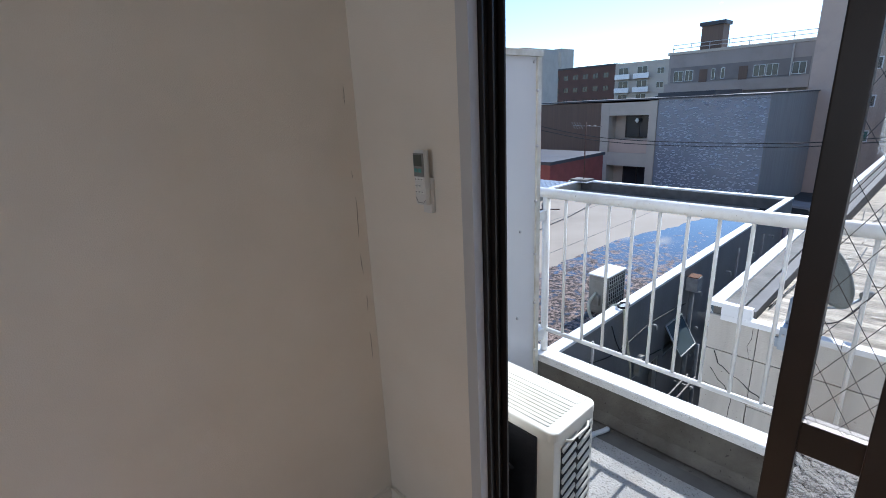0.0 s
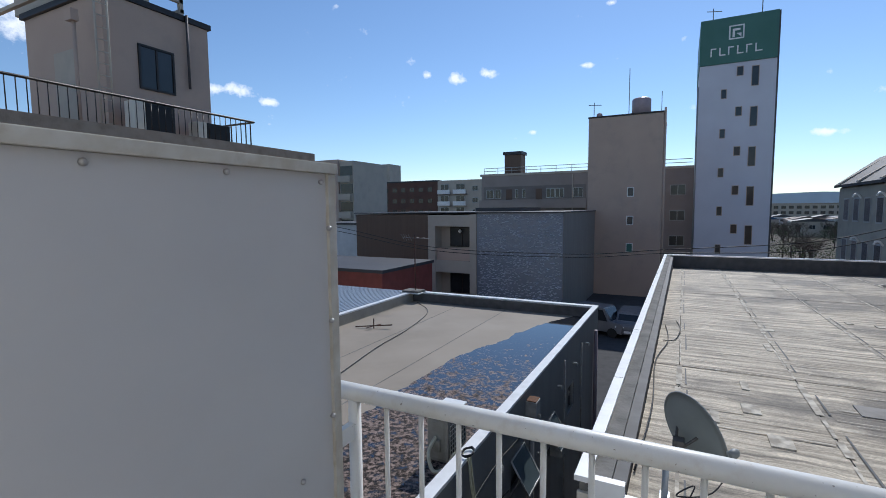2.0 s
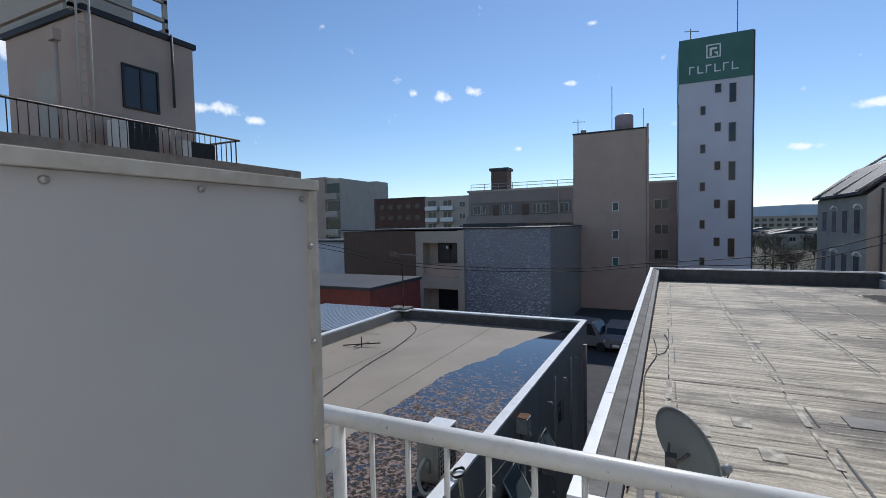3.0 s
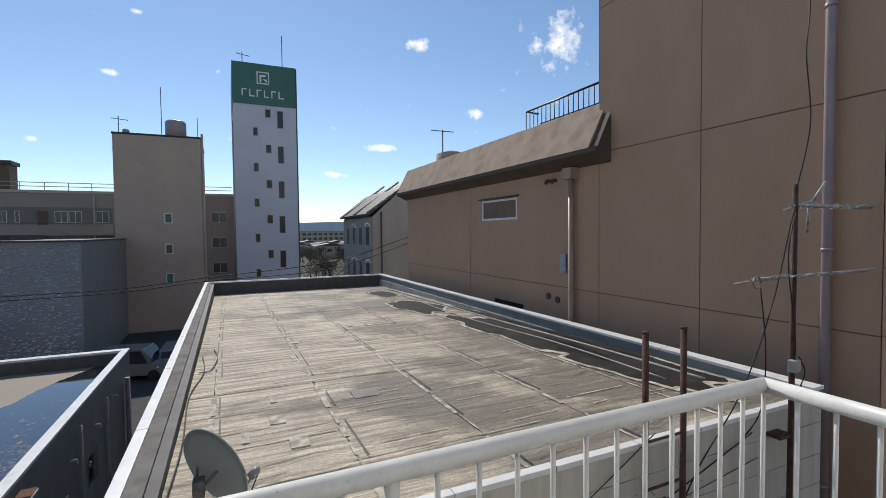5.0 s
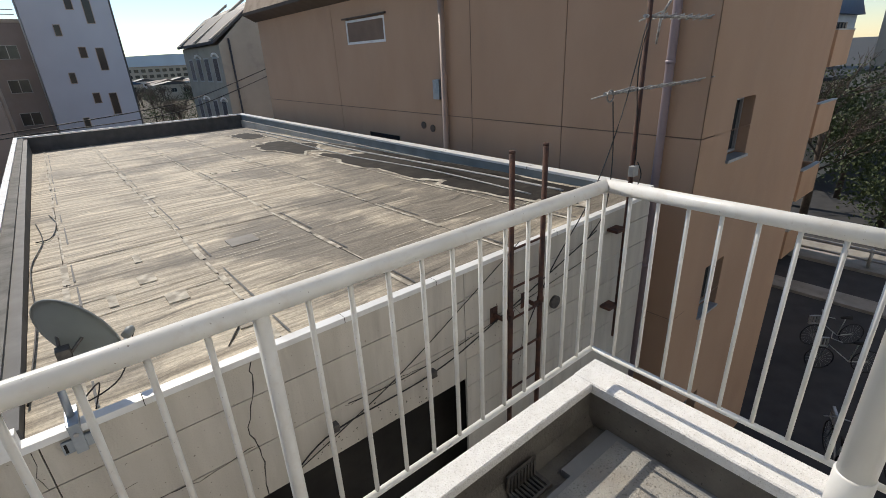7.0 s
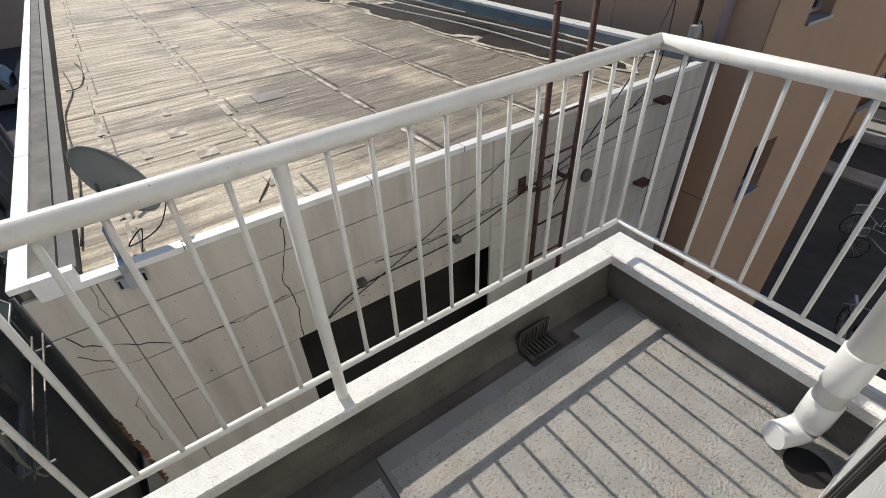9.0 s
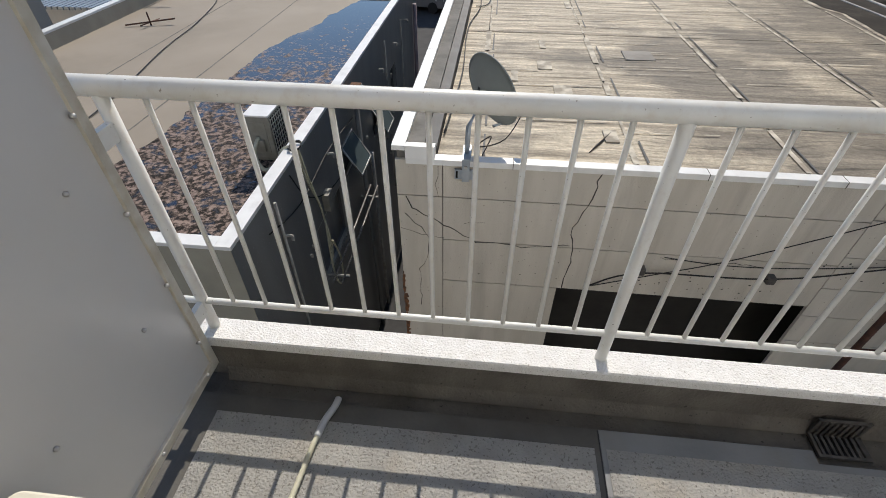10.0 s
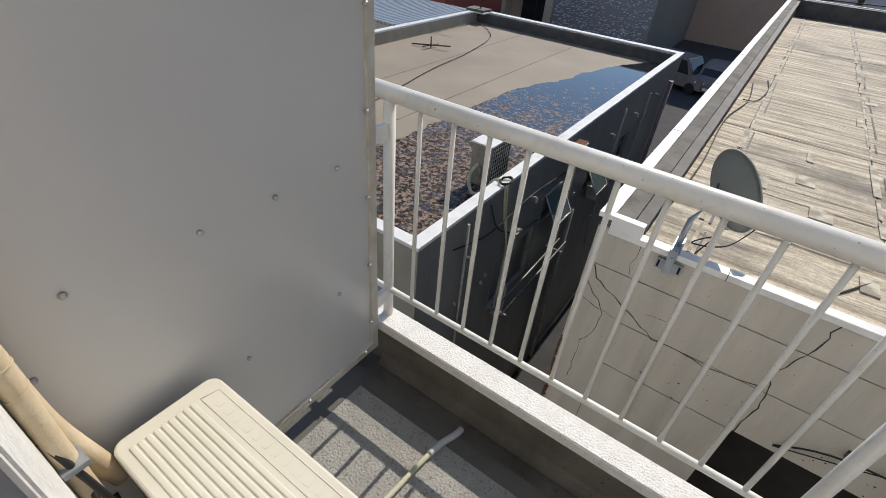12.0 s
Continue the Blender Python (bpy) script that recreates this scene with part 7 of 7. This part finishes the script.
add_window(h2, (40, 6.37, -2.6), (1, 0, 0), (0, -1, 0), 2.0, 1.2, M_slate, M_glassdark, 1, 0.08)
h3 = thing("apartment_building", (60, 6, GZ), "cream block with rows of small windows", "building")
part("wall", box(52, 75, -6, 8, GZ, 4.2), M_concrete, h3)
for fl in range(3):
    for k in range(6):
        part("window", box(51.9, 51.99, -5 + k * 2, -4.1 + k * 2, -3 + fl * 2.6, -1.8 + fl * 2.6), M_glassdark, h3)
gr = thing("guard_rail", (22.7, 0, GZ + 0.2), "grey steel guard rail along the pavement", "guard rail")
part("beam", tube([(22.8, -20, GZ + 0.85), (22.8, 14, GZ + 0.85)], 0.06, 8), M_frameal, gr)
part("beam", tube([(22.8, -20, GZ + 0.5), (22.8, 14, GZ + 0.5)], 0.045, 8), M_frameal, gr)
for k in range(12):
    part("post", tube([(22.8, -19 + k * 2.9, GZ + 0.2), (22.8, -19 + k * 2.9, GZ + 0.95)], 0.06, 8), M_frameal, gr)


def bicycle(x, y, ang):
    b = thing("bicycle", (x, y, GZ + 0.06), "dark parked bicycle with a wire basket", "bicycle", "parked bicycles")
    c, s = math.cos(ang), math.sin(ang)

    def P(u, z):
        return Vector((x + u * c, y + u * s, GZ + 0.06 + z))
    for u in (-0.52, 0.52):
        w_ = part("wheel", tube([P(u + 0.32 * math.cos(a), 0.34 + 0.32 * math.sin(a)) for a in [k * math.tau / 20 for k in range(21)]], 0.016, 5), M_tyre, b)
        bm = bmesh.new()
        for k in range(8):
            a = k * math.pi / 8
            add_tube(bm, [P(u - 0.31 * math.cos(a), 0.34 - 0.31 * math.sin(a)), P(u + 0.31 * math.cos(a), 0.34 + 0.31 * math.sin(a))], 0.002, 3, False)
        part("spokes", bm, M_frameal, w_)
    part("frame", tube([P(-0.52, 0.34), P(-0.15, 0.3), P(0.38, 0.75), P(0.52, 0.34)], 0.016, 6), M_frameal, b)
    part("seat_post", tube([P(-0.15, 0.3), P(-0.25, 0.85)], 0.014, 6), M_frameal, b)
    part("seat", tube([P(-0.38, 0.88), P(-0.12, 0.87)], [0.07, 0.03], 8), M_tyre, b)
    part("handlebar", tube([P(0.25, 1.0) + Vector((-s, c, 0)) * 0.25, P(0.38, 0.95), P(0.25, 1.0) - Vector((-s, c, 0)) * 0.25], 0.012, 6), M_frameal, b)
    part("basket", _frame_bm(P(0.42, 0.7), Vector((c, s, 0)), Vector((-s, c, 0)), 0.3, 0.26, 0.02, 3), M_frameal, b)


for k, (x, y, a) in enumerate(((11.4, -0.3, 0.4), (12.2, -0.9, 0.5), (15.2, 0.4, 2.2), (16.4, 0.9, 2.4))):
    bicycle(x, y, a)


# parked vans and cars in the lot
def car(x, y, ang, hgt, label):
    c = thing("car", (x, y, GZ), label, "car", "parked cars")
    c.rotation_euler = (0, 0, ang)
    off = Vector((x, y, GZ))

    def P(bm):
        bmesh.ops.translate(bm, verts=bm.verts, vec=off)
        return bm
    body = prism([(-1.9, 0.3), (-1.95, 0.75), (-1.8, 0.95), (-1.15, 1.0), (-0.7, hgt), (1.5, hgt), (1.85, 0.95), (1.9, 0.3)], "x", -0.82, 0.82)
    bmesh.ops.bevel(body, geom=body.edges[:], offset=0.06, segments=2, affect="EDGES")
    bo = part("body", P(body), M_carwhite, c)
    part("windscreen", P(prism([(-1.16, 1.03), (-1.18, 1.03), (-0.74, hgt - 0.06), (-0.7, hgt - 0.06)], "x", -0.68, 0.68)), M_glassdark, c)
    for s_ in (-1, 1):
        part("side_window", P(prism([(-0.95, 1.0), (-0.62, hgt - 0.1), (1.35, hgt - 0.1), (1.6, 1.0)], "x", s_ * 0.822, s_ * 0.829)), M_glassdark, c)
        for u in (-1.25, 1.25):
            part("wheel", P(tube([(s_ * 0.72, u, 0.31), (s_ * 0.84, u, 0.31)], 0.31, 16)), M_tyre, c)
    for s_ in (-0.6, 0.6):
        part("headlight", P(box(s_ - 0.14, s_ + 0.14, -1.93, -1.88, 0.66, 0.8, 0.01)), M_signwhite, c)
    part("number_plate", P(box(-0.2, 0.2, -1.99, -1.955, 0.42, 0.56)), M_capwhite, c)


for x, y, a, h in ((-3.9, 30.5, 1.3, 1.8), (-1.9, 31.2, -0.05, 1.5)):
    car(x, y, a, h, "silver parked van in the shaded lot" if h > 1.6 else "silver parked car in the shaded lot")

# overhead wires and poles
ow = thing("overhead_wires", (0, 24, 0), "black overhead wires sagging across the street", "wire")
for dz in (0.0, 0.35):
    part("wire", tube(curve_pts([(-30, 25, 1.3 + dz), (-21, 25, 0.2 + dz * 0.8), (-13.3, 25, -0.95 + dz * 0.6), (-4.7, 25, -1.05 + dz * 0.5), (0, 24.5, -0.62 + dz * 0.5), (4.6, 24.2, -0.4 + dz), (7, 24, 0.0 + dz), (10.5, 24, 1.1 + dz)]), 0.022, 5), M_cable, ow)
for x, y, h in ((22, 62, 9), (30, 75, 10), (17, 58, 8.5), (26, 95, 11), (40, 120, 12), (33, 48, 9)):
    up = thing("utility_pole", (x, y, GZ), "grey concrete utility pole with crossarm", "utility pole", "utility poles")
    part("pole", tube([(x, y, GZ), (x, y, GZ + h)], [0.16, 0.1], 8), M_graywall, up)
    part("crossarm", box(x - 0.9, x + 0.9, y - 0.05, y + 0.05, GZ + h - 1.0, GZ + h - 0.9), M_graywall, up)
    part("transformer", tube([(x + 0.4, y, GZ + h - 2.4), (x + 0.4, y, GZ + h - 1.5)], 0.25, 10), M_graywall, up)
